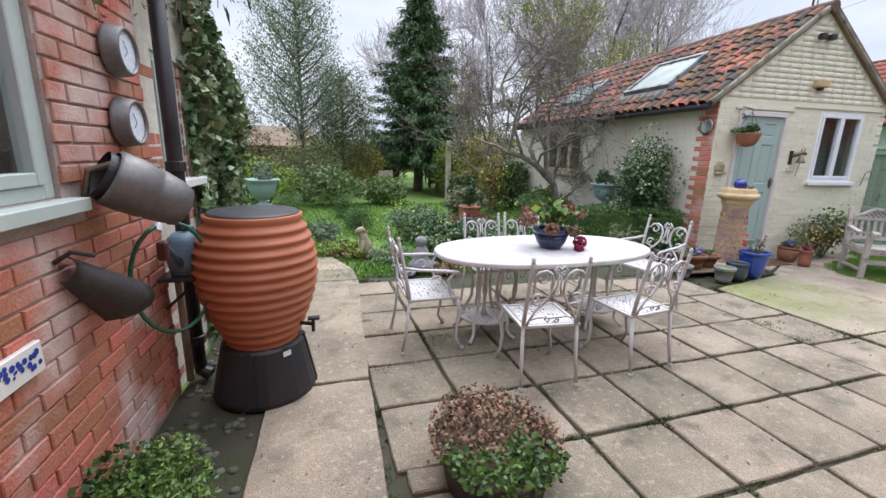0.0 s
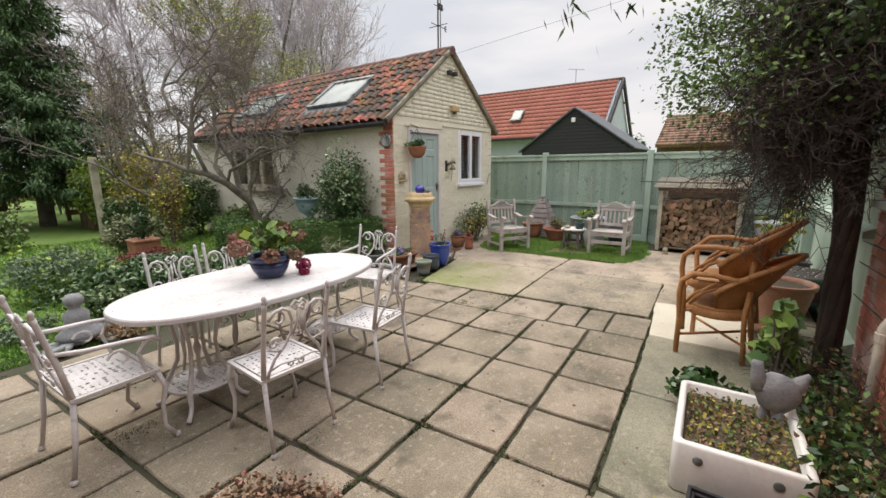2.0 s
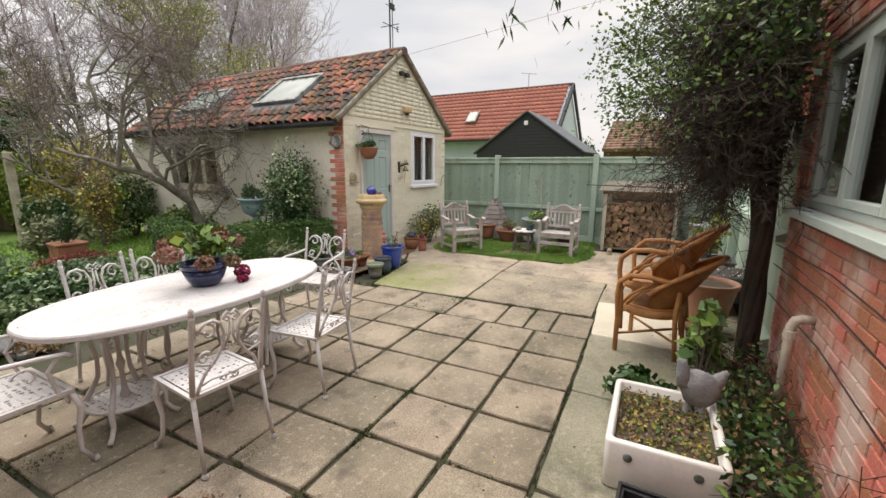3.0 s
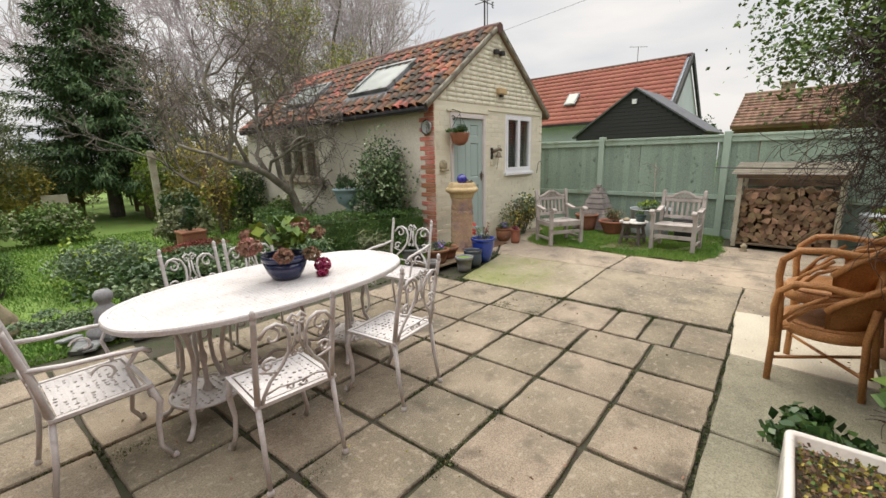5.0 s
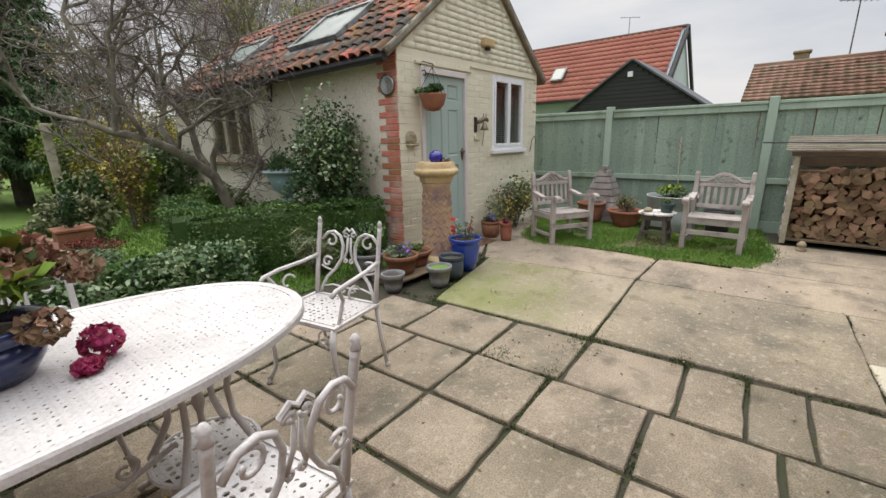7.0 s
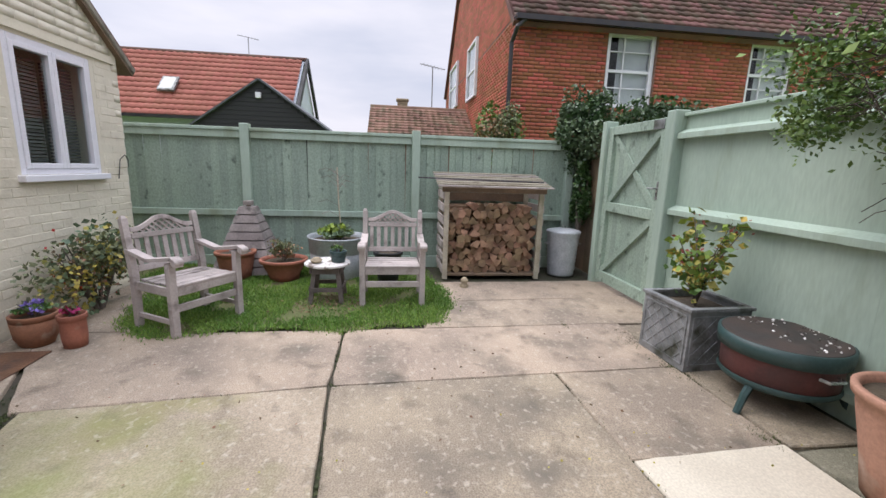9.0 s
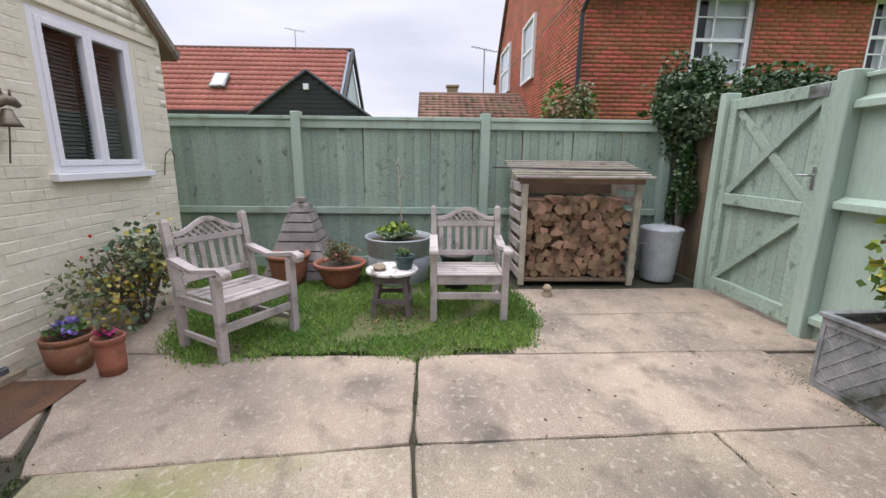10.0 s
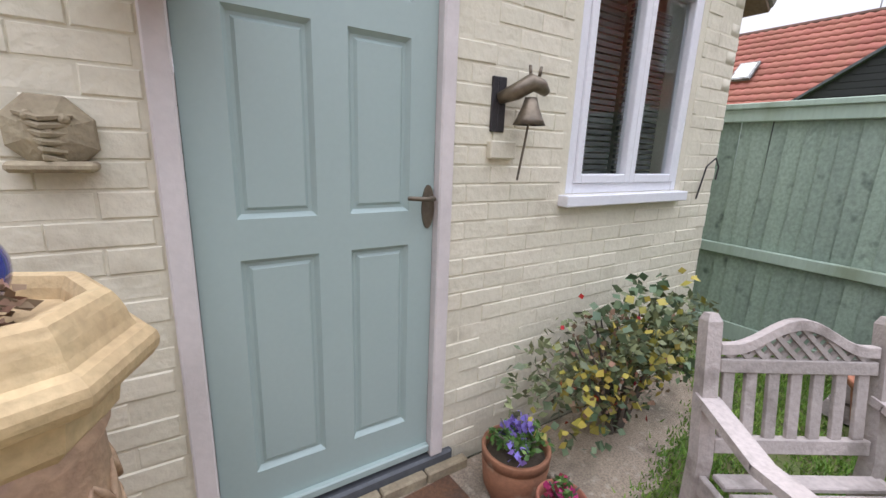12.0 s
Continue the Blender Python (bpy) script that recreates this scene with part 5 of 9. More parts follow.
def cast_chair(arms):
    c = thing("garden_chair", "white cast aluminium chair with pierced seat beside the oval table", "chair", 0, 0, 0, 0, "chairs round the oval table")
    hw = 0.235 if arms else 0.19
    part("seat", lattice_plate(-hw - 0.02, hw + 0.02, -0.19, 0.21, 0.44, 0.009, 0.032, open_by=0.95, seed=4), M_CAST, c)
    for sx in (-hw, hw):
        leg = part("leg", tube(bmesh.new(), [(sx, -0.175, 0.43), (sx * 1.06, -0.205, 0.33), (sx * 1.0, -0.185, 0.2), (sx * 1.08, -0.175, 0.09), (sx * 1.15, -0.225, 0.0)], [0.016, 0.017, 0.013, 0.012, 0.014], 8), M_CAST, c, smooth=True)
        part("foot", lathe([(0, 0), (0.016, 0.003), (0.018, 0.012), (0.012, 0.03), (0.01, 0.035)], 10, at=(sx * 1.15, -0.225, 0)), M_CAST, leg)
        leg = part("leg", tube(bmesh.new(), [(sx, 0.195, 0.44), (sx * 1.02, 0.22, 0.2), (sx * 1.06, 0.255, 0.0)], [0.014, 0.013, 0.011], 8), M_CAST, c, smooth=True)
        part("foot", lathe([(0, 0), (0.017, 0.003), (0.017, 0.018), (0.011, 0.03)], 10, at=(sx * 1.06, 0.255, 0)), M_CAST, leg)
        part("upright", tube(bmesh.new(), [(sx, 0.195, 0.43), (sx, 0.225, 0.62), (sx, 0.275, 0.86), (sx, 0.28, 0.885)], [0.015, 0.014, 0.013, 0.015], 8), M_CAST, c, smooth=True)
        part("finial", lathe([(0, 0), (0.016, 0.006), (0.010, 0.018), (0.015, 0.03), (0.006, 0.045), (0, 0.047)], 10, at=(sx, 0.281, 0.88)), M_CAST, c, smooth=True)
        part("side_rail", tube(bmesh.new(), [(sx, -0.175, 0.425), (sx, 0.19, 0.425)], 0.011, 6), M_CAST, c)
        part("apron_scroll", tube(bmesh.new(), [(p[0], -0.185, p[2]) for p in curl(sx * 0.72, 0.365, 0.045, 1.0, 1.57, 12, 1 if sx > 0 else -1)], 0.006, 5), M_CAST, c)
    for y in (-0.18, 0.19):
        part("cross_rail", tube(bmesh.new(), [(-hw, y, 0.425), (hw, y, 0.425)], 0.011, 6), M_CAST, c)
    sb = part("backrest", scroll_back(), M_CAST, c, smooth=True)
    sb.matrix_local = pose(0, 0.205, 0.43, -11, 0, 0) @ Matrix.Diagonal((hw / 0.2, 1, 1, 1))
    part("top_ornament", tube(bmesh.new(), [(-0.045, 0.278, 0.835), (-0.02, 0.285, 0.862), (0, 0.283, 0.845), (0.02, 0.285, 0.862), (0.045, 0.278, 0.835)], 0.008, 6), M_CAST, c)
    if arms:
        for s in (-1, 1):
            x = s * 0.25
            part("armrest", tube(bmesh.new(), [(s * hw, 0.25, 0.69), (x, 0.12, 0.67), (x + s * 0.02, -0.06, 0.66), (x + s * 0.02, -0.17, 0.645), (x + s * 0.015, -0.20, 0.62)], 0.0125, 8), M_CAST, c, smooth=True)
            part("arm_support", tube(bmesh.new(), [(x + s * 0.02, -0.15, 0.65), (x, -0.1, 0.57), (s * hw, -0.13, 0.44)], 0.011, 6), M_CAST, c)
            part("arm_scroll", tube(bmesh.new(), [(x, p[0], p[2]) for p in curl(-0.02, 0.57, 0.06, 0.7, 0.3, 12, 1)], 0.007, 6), M_CAST, c)
    c.matrix_world = pose(0, 0, -50)
    return c


def seat_copies(proto, places):
    first = True
    for x, y, a in places:
        m = pose(x, y, 0.003, 0, 0, a)
        if first:
            proto.matrix_world = m
            first = False
        else:
            copy_thing(proto, m)


# turn 0 looks towards minus y
seat_copies(cast_chair(True), [(1.45, 3.555, 93), (3.86, 3.93, -78)])
seat_copies(cast_chair(False), [(2.118, 2.885, 177), (2.922, 2.945, 189.5), (2.22, 4.17, 2), (2.66, 4.20, -3)])

# oval table
TCX, TCY, TA, TB, TZ = 2.51, 3.60, 0.99, 0.53, 0.745
table = thing("oval_table", "long oval white cast table with pierced top on two pedestals", "table", TCX, TCY, 0, 3.5)


def super_oval(a, b, k, n=72, e=2.35):
    t = 2 * math.pi * k / n
    return (a * math.copysign(abs(math.cos(t)) ** (2 / e), math.cos(t)), b * math.copysign(abs(math.sin(t)) ** (2 / e), math.sin(t)))


bm = bmesh.new()
rings = []
for s, z in ((0.935, TZ - 0.002), (0.97, TZ + 0.003), (0.99, TZ + 0.001), (1.0, TZ - 0.008), (1.0, TZ - 0.03), (0.985, TZ - 0.036), (0.955, TZ - 0.02)):
    rings.append([bm.verts.new((*(super_oval(TA, TB, k)[0] * (1 - (1 - s) * 0.6), super_oval(TA, TB, k)[1] * s), z)) for k in range(72)])
for a, b in zip(rings, rings[1:] + rings[:1]):
    for k in range(72):
        bm.faces.new((a[k], a[(k + 1) % 72], b[(k + 1) % 72], b[k]))
bmesh.ops.recalc_face_normals(bm, faces=bm.faces)
part("rim", bm, M_CAST, table)


def in_oval(x, y):
    return (abs(x) / (TA * 0.965)) ** 2.35 + (abs(y) / (TB * 0.95)) ** 2.35 < 1


part("tabletop", lattice_plate(-TA, TA, -TB, TB, TZ - 0.003, 0.008, 0.027, round_shape=in_oval, open_by=0.48, seed=9), M_CAST, table)
for px in (-0.55, 0.55):
    ped = part("pedestal", lathe([(0.02, 0.16), (0.032, 0.18), (0.016, 0.22), (0.013, 0.34), (0.026, 0.39), (0.013, 0.44), (0.013, 0.60), (0.03, 0.67), (0.06, 0.69)], 14, at=(px, 0, 0)), M_CAST, table, smooth=True)
    part("tier", lattice_plate(px - 0.2, px + 0.2, -0.2, 0.2, 0.17, 0.008, 0.034, round_shape=lambda x, y, px=px: (x - px) ** 2 + y * y < 0.19 ** 2), M_CAST, ped)
    part("tier_rim", tube(bmesh.new(), [(px + 0.2 * math.cos(k * 0.2618), 0.2 * math.sin(k * 0.2618), 0.165) for k in range(25)], 0.011, 6), M_CAST, ped)
    for k in range(4):
        a = radians(45 + 90 * k)
        c, s = math.cos(a), math.sin(a)
        leg = part("leg", tube(bmesh.new(), [(px + c * r, s * r, z) for r, z in ((0.20, 0.70), (0.185, 0.64), (0.14, 0.56), (0.115, 0.44), (0.125, 0.32), (0.175, 0.22), (0.215, 0.155), (0.21, 0.08), (0.245, 0.035), (0.285, 0.014))], [0.014, 0.017, 0.015, 0.013, 0.014, 0.016, 0.017, 0.014, 0.014, 0.016], 8), M_CAST, table, smooth=True)
        for zz, rr, st in ((0.60, 0.045, 0), (0.12, 0.04, 2)):
            part("scroll", tube(bmesh.new(), [(px + c * (0.11 + p[0]), s * (0.11 + p[0]), p[2]) for p in curl(0, zz, rr, 1.0, st, 12, 1)], 0.007, 5), M_CAST, leg)
part("stretcher", tube(bmesh.new(), [(-0.45, 0, 0.26), (-0.25, 0, 0.20), (-0.1, 0, 0.25), (0, 0, 0.22), (0.1, 0, 0.25), (0.25, 0, 0.20), (0.45, 0, 0.26)], 0.011, 6), M_CAST, table)
for cxx, fl_ in ((-0.28, 1), (0.28, -1)):
    part("stretcher_scroll", tube(bmesh.new(), curl(cxx, 0.26, 0.05, 1.1, 1.5, 12, fl_), 0.007, 5), M_CAST, table)


def pot(name, label, x, y, z, r, h, material, soil=True, rim=0.014, foot=0.7, group="", belly=0.0, category="plant pot"):
    t = thing(name, label, category, x, y, z, 0, group)
    prof = [(0, 0.0), (r * foot, 0.0), (r * (foot + 0.1 + belly), h * 0.3), (r * (0.93 + belly * 0.7), h * 0.8), (r * 0.96, h - rim * 3), (r * 1.03, h - rim * 2.8), (r * 1.05, h - rim * 0.3), (r * 1.03, h), (r * 0.93, h), (r * 0.90, h - 0.03), (r * 0.85, h - 0.08 * min(1, h / 0.2))]
    part("pot_body", lathe(prof, 32), material, t, smooth=True)
    if soil:
        part("soil", lathe([(0, h - 0.035), (r * 0.5, h - 0.028), (r * 0.9, h - 0.04)], 20), M_SOIL, t)
    return t


def pot_plant(t, seed, r, hgt, n, size, material, name="foliage", z0=0.0, clumps=10, extra=()):
    g = np.random.default_rng(seed)
    p = blob_points(g, n, (r, r, hgt / 2), clumps, 0.3) + np.array((0, 0, z0 + hgt / 2))
    put(name, leaf_mesh(p, size, g), material, t)
    for en, em, ec, es in extra:
        q = blob_points(g, ec, (r * 1.02, r * 1.02, hgt / 2), clumps, 0.8) + np.array((0, 0, z0 + hgt * 0.6))
        put(en, leaf_mesh(q, es, g, width=0.9), em, t)
    bm = bmesh.new()
    for i in range(6):
        a = g.uniform(0, 6.28)
        tube(bm, [(0, 0, z0 - 0.03), (r * 0.4 * math.cos(a), r * 0.4 * math.sin(a), z0 + hgt * 0.5), (r * 0.7 * math.cos(a), r * 0.7 * math.sin(a), z0 + hgt * 0.85)], [0.006, 0.005, 0.003], 5)
    part("stems", bm, M_BARK, t)


# hydrangea on the table
hp = pot("table_pot", "navy glazed bowl with fading pink hydrangea on the oval table", 2.56, 3.60, TZ, 0.15, 0.17, M_NAVY, foot=0.6, belly=0.12)
pot_plant(hp, 21, 0.19, 0.28, 230, 0.085, L_MID, z0=0.16, clumps=9, extra=(("young_leaves", L_LIME, 60, 0.09),))
grng = np.random.default_rng(8)
heads = [(-0.22, 0.06, 0.24), (0.07, -0.06, 0.33), (0.19, 0.08, 0.30), (-0.08, -0.15, 0.19), (0.12, -0.15, 0.17), (-0.17, 0.15, 0.30), (0.10, 0.15, 0.32), (-0.25, -0.06, 0.27), (0.24, -0.04, 0.29), (0.14, 0.02, 0.35)]
for i, hd in enumerate(heads):
    q = grng.normal(size=(150, 3))
    q = q / np.linalg.norm(q, axis=1)[:, None] * np.array((0.062, 0.062, 0.05)) * grng.uniform(0.8, 1.1) + np.array(hd)
    put("flower_head", leaf_mesh(q, 0.03, grng, width=0.95), L_PINKDRY if i % 2 else L_BROWN, hp)
for nm, hx, hy, hz, rr in (("fallen_flower", 2.80, 3.52, TZ + 0.055, 0.055), ("fallen_flower", 2.745, 3.44, TZ + 0.02, 0.035)):
    t = thing(nm, "magenta dried flower head lying beside the navy bowl", "flower", hx, hy, hz)
    q = grng.normal(size=(260, 3))
    q = q / np.linalg.norm(q, axis=1)[:, None] * (rr, rr, rr * 0.9 if rr > 0.04 else 0.02)
    put("petals", leaf_mesh(q, 0.022, grng, width=0.95), L_MAGENTA, t)
    part("flower_core", lathe([(0, -rr * 0.8), (rr * 0.8, 0), (0, rr * 0.7 if rr > 0.04 else 0.015)] if rr > 0.04 else [(0, -0.015), (rr * 0.85, 0), (0, 0.015)], 12), L_MAGENTA, t)

# ribbed water butt on a stand
butt = thing("water_butt", "ribbed terracotta coloured water butt with black tap on a black stand", "water butt", 0.27, 3.06)
prof = []
for i in range(97):
    k = i / 96
    z = 0.33 + 0.79 * k
    r = 0.195 + 0.155 * math.sin(math.pi / 2 * k / 0.64) if k < 0.64 else 0.275 + 0.075 * math.cos(math.pi / 2 * (k - 0.64) / 0.36)
    prof.append((r + 0.010 * math.sin(k * 2 * math.pi * 13), z))
prof = [(0, 0.33)] + prof + [(0.275, 1.13), (0.28, 1.15), (0.26, 1.155)]
part("barrel", lathe(prof, 56), M_BUTT, butt, smooth=True)
part("lid", lathe([(0.258, 1.135), (0.262, 1.16), (0.25, 1.168), (0.2, 1.172), (0, 1.178)], 40), M_BLACK, butt)
stand = part("stand", lathe([(0.31, 0.0), (0.315, 0.03), (0.25, 0.335), (0.235, 0.35), (0.0, 0.35)], 32), M_BLACK, butt)
for k in range(7):
    a = k * 0.9
    part("rib", boxes((-0.02, 0.02, -0.012, 0.012, 0.0, 0.35), bevel=0.004, m=pose(0.306 * math.cos(a), 0.306 * math.sin(a), 0.005, 0, 0, math.degrees(a) + 90) @ pose(0, 0, 0, -11.5, 0, 0)), M_BLACK, stand)
part("label_plate", boxes((-0.025, 0.025, -0.003, 0.003, 0.30, 0.33), m=pose(0.165, -0.208, 0, 0, 0, 38)), M_UPVC, stand)
bm = bmesh.new()
tube(bm, [(0.21, -0.10, 0.47), (0.33, -0.145, 0.47)], 0.013, 8)
tube(bm, [(0.32, -0.14, 0.5), (0.32, -0.14, 0.42)], 0.011, 8)
box(bm, 0.29, 0.36, -0.16, -0.12, 0.5, 0.515)
part("tap", bm, M_BLACK, butt)

# bits on the west wall
dp = thing("drainpipe", "black iron drainpipe fixed to the brick corner", "drainpipe", HX + 0.07, 3.24, 0)
part("pipe", tube(bmesh.new(), [(0, 0, 0.12), (0, 0, 3.05)], 0.043, 14), M_IRON, dp, smooth=True)
for z in (0.25, 1.38, 2.4):
    part("collar", lathe([(0.045, 0), (0.055, 0.005), (0.055, 0.06), (0.045, 0.065)], 14, at=(0, 0, z)), M_IRON, dp)
part("shoe", tube(bmesh.new(), [(0, 0, 0.14), (0.01, 0, 0.06), (0.07, -0.02, 0.03)], 0.045, 12), M_IRON, dp)
waste = thing("waste_pipe", "grey waste pipe low on the brick wall beside the drainpipe", "pipe", HX + 0.05, 3.12, 0)
part("pipe", tube(bmesh.new(), [(0, 0, 0.05), (0, 0, 0.85), (-0.03, 0, 0.9)], 0.022, 10), M_PALEWOOD, waste, smooth=True)
for yy, zz, nm, lab in ((2.79, 1.96, "wall_clock", "round pewter cased wall clock with pale dial"), (2.79, 1.64, "wall_thermometer", "round pewter cased thermometer with pale dial")):
    t = thing(nm, lab + " on red brick", "clock" if "clock" in nm else "thermometer", HX, yy, zz, 0)
    m = pose(0, 0, 0, 0, 90, 0) @ Matrix.Diagonal((0.86, 0.86, 0.92, 1))
    part("case", lathe([(0.0, 0.012), (0.135, 0.012), (0.14, 0.02), (0.135, 0.03), (0.125, 0.085), (0.115, 0.095), (0.105, 0.09), (0.105, 0.075)], 32, m=m), M_CLOCKRIM, t, smooth=True)
    d = part("dial", lathe([(0.0, 0.078), (0.106, 0.077)], 28, m=m), M_CLOCKFACE, t)
    bm = bmesh.new()
    for a, L in ((0.6, 0.06), (2.3, 0.045)):
        box(bm, 0.081, 0.083, -0.0015, 0.0015, 0, L * 0.86, m=Matrix.Translation((-0.006, 0, 0)) @ pose(0, 0, 0, math.degrees(a), 0, 0))
    for k in range(12):
        box(bm, 0.080, 0.082, -0.0012, 0.0012, 0.076, 0.082, m=pose(-0.006, 0, 0, 30 * k, 0, 0))
    part("pointer", bm, M_LEAD, d)
cowl = thing("metal_cowl", "old grey metal cowl with dark mouth hung on the brick wall", "wall ornament", HX + 0.20, 2.50, 1.33)
m = Vector((0.66, 0.50, -0.45)).to_track_quat("Z", "Y").to_matrix().to_4x4()
part("hood", lathe([(0.11, -0.16), (0.122, -0.15), (0.125, -0.08), (0.12, 0.0), (0.112, 0.01), (0.118, 0.02), (0.108, 0.10), (0.088, 0.15), (0.045, 0.17), (0.0, 0.172)], 28, m=m), M_CLOCKRIM, cowl, smooth=True)
part("inner_hood", lathe([(0.0, -0.05), (0.09, -0.06), (0.098, -0.19)], 28, m=m), M_IRON, cowl)
part("bracket", tube(bmesh.new(), [(-0.20, -0.10, -0.02), (-0.16, -0.12, 0.10), (-0.05, -0.08, 0.14), (0.05, 0.0, 0.11)], 0.014, 8), M_BRASS, cowl)
scoop = thing("metal_scoop", "worn grey metal scoop with riveted edge on the brick wall", "wall ornament", HX, 2.17, 1.05)
scoop.matrix_world = pose(HX, 2.16, 1.05, -14, 0, 0)
bm = bmesh.new()
rr = []
for i in range(9):
    k = i / 8
    rr.append([bm.verts.new((0.02 + (0.05 + 0.14 * k) * math.sin(math.pi * j / 8), 0.30 * k - 0.04 + 0.02 * j / 8, 0.03 - 0.14 * k - (0.05 + 0.05 * k) * math.cos(math.pi * j / 8))) for j in range(9)])
for i in range(8):
    for j in range(8):
        bm.faces.new((rr[i][j], rr[i + 1][j], rr[i + 1][j + 1], rr[i][j + 1]))
bmesh.ops.solidify(bm, geom=bm.faces, thickness=0.006)
part("bowl", bm, M_CLOCKRIM, scoop, smooth=True)
part("rim_hook", tube(bmesh.new(), [(0.0, -0.03, 0.05), (0.05, -0.02, 0.09), (0.1, 0.03, 0.075)], 0.009, 6), M_IRON, scoop)
plaq = thing("tile_plaque", "small blue and white glazed tile plaque on red brick", "plaque", HX, 1.86, 0.83)
part("tile", boxes((0.002, 0.022, -0.11, 0.11, -0.055, 0.055), bevel=0.004), M_CERAMIC, plaq)
bm = bmesh.new()
for k in range(22):
    yy, zz = grng.uniform(-0.09, 0.09), grng.uniform(-0.04, 0.04)
    lathe([(0, 0.0245), (grng.uniform(0.005, 0.013), 0.0235)], 7, bm, m=pose(0, yy, zz, 0, 90, 0))
part("pattern", bm, M_BLUEGLAZE, plaq)
hose = thing("garden_hose", "dark green hose looped from a wall tap", "hose", HX + 0.10, 2.76, 0.97)
part("hose_loop", tube(bmesh.new(), [(0.06 + 0.15 * math.sin(a), 0.12 * math.sin(a), -0.12 + 0.30 * math.cos(a)) for a in [k * 0.24 for k in range(0, 26)]], 0.011, 8), M_HOSE, hose, smooth=True)
part("hose_coupling", tube(bmesh.new(), [(0.02, -0.02, 0.14), (0.02, 0.04, 0.22)], 0.02, 8), M_UPVC, hose)
part("tap_lever", boxes((0.0, 0.05, -0.02, 0.02, -0.02, 0.08), bevel=0.008), M_RUSTRED, hose, "small red tap handle")
can = thing("watering_can", "blue grey plastic watering can behind the water butt", "watering can", -0.10, 3.00, 0.93)
part("can_body", lathe([(0, -0.12), (0.085, -0.12), (0.10, -0.05), (0.095, 0.08), (0.06, 0.12), (0, 0.12)], 18), M_BLUEGREY, can, smooth=True)
part("can_handle", tube(bmesh.new(), [(0.0, 0.09, -0.1), (0.02, 0.19, 0.0), (0.0, 0.13, 0.13), (0, 0.0, 0.15)], 0.013, 8), M_BLUEGREY, can, smooth=True)
part("spout", tube(bmesh.new(), [(0, -0.08, -0.05), (-0.02, -0.2, 0.08), (-0.02, -0.24, 0.11)], [0.02, 0.014, 0.02], 8), M_BLUEGREY, can, smooth=True)
shelf = thing("wall_shelf", "small iron bracket shelf holding the watering can", "shelf", HX, 2.78, 0.76)
part("shelf_board", boxes((0.02, 0.26, 0.12, 0.32, 0.022, 0.048), bevel=0.004), M_IRON, shelf)
part("bracket", tube(bmesh.new(), [(0.02, 0.2, -0.16), (0.22, 0.2, 0.02)], 0.01, 6), M_IRON, shelf)

# cobbles along the wall
cv = thing("cobble_strip", "rough cobbles and moss set along the foot of the brick wall", "cobbles")
g = np.random.default_rng(31)
bm = bmesh.new()
for i in range(300):
    x, y = g.uniform(HX + 0.03, 0.27), g.uniform(0.6, 5.2)
    r = g.uniform(0.014, 0.03)
    res = bmesh.ops.create_icosphere(bm, subdivisions=1, radius=r)
    for v in res["verts"]:
        v.co = Vector((x + v.co.x * 1.2, y + v.co.y, -0.02 + v.co.z * 0.7))
cb = part("cobbles", bm, M_COBBLE, cv, smooth=True)
tagged(cv, kind="stuff")

# low tubs in front
heather = thing("oval_tub", "dark oval tub of faded brown heather and green leaves", "plant tub", 1.46, 1.98)
part("tub_body", lathe([(0, 0), (0.24, 0), (0.28, 0.20), (0.295, 0.205), (0.295, 0.22), (0.27, 0.22), (0.26, 0.17)], 32, sx=0.95, sy=1.15), M_LID, heather, smooth=True)
part("soil", lathe([(0, 0.185), (0.26, 0.175)], 24, sx=0.95, sy=1.15), M_SOIL, heather)
g = np.random.default_rng(33)
n = 2600
a, rr = g.uniform(0, 6.283, n), np.sqrt(g.uniform(0, 1, n)) * 0.33
q = np.stack([rr * np.cos(a) * 0.95, rr * np.sin(a) * 1.15, 0.2 + g.uniform(0.0, 0.14, n) * (1.25 - rr * 2.2)], 1)
brown_sel = q[:, 1] > -0.14 + 0.05 * np.sin(q[:, 0] * 20)
put("heather_bloom", leaf_mesh(q[brown_sel], 0.026, g, width=0.7), L_BROWN, heather)
put("green_leaves", leaf_mesh(q[~brown_sel] * (1, 1, 1.05), 0.032, g, width=0.8), L_BOX, heather)
put("pale_flowers", leaf_mesh(q[brown_sel][::14] + (0, 0, 0.02), 0.022, g, width=0.9), L_PINKDRY, heather)
bush("low_shrub", "small evergreen shrub with fine leaves at the foot of the wall", 0.0, 1.98, 0, (0.34, 0.34, 0.17), 6000, 0.027, L_MID, 34, extra=(("dark_leaves", L_DARK, 1500, 0.028),))

# belfast sink, trough and stone hen
sink = thing("belfast_sink", "white glazed fireclay sink planted with yellow sedum on the concrete", "planter", 3.245, 0.61, 0.0, 3)
sx, sy, sh = 0.345, 0.27, 0.275
bm = bmesh.new()


def rounded(hx, hy, r, z):
    pts = []
    for cx, cy, a0 in ((hx - r, hy - r, 0), (-hx + r, hy - r, 90), (-hx + r, -hy + r, 180), (hx - r, -hy + r, 270)):
        for k in range(6):
            a = radians(a0 + 18 * k)
            pts.append(bm.verts.new((cx + r * math.cos(a), cy + r * math.sin(a), z)))
    return pts


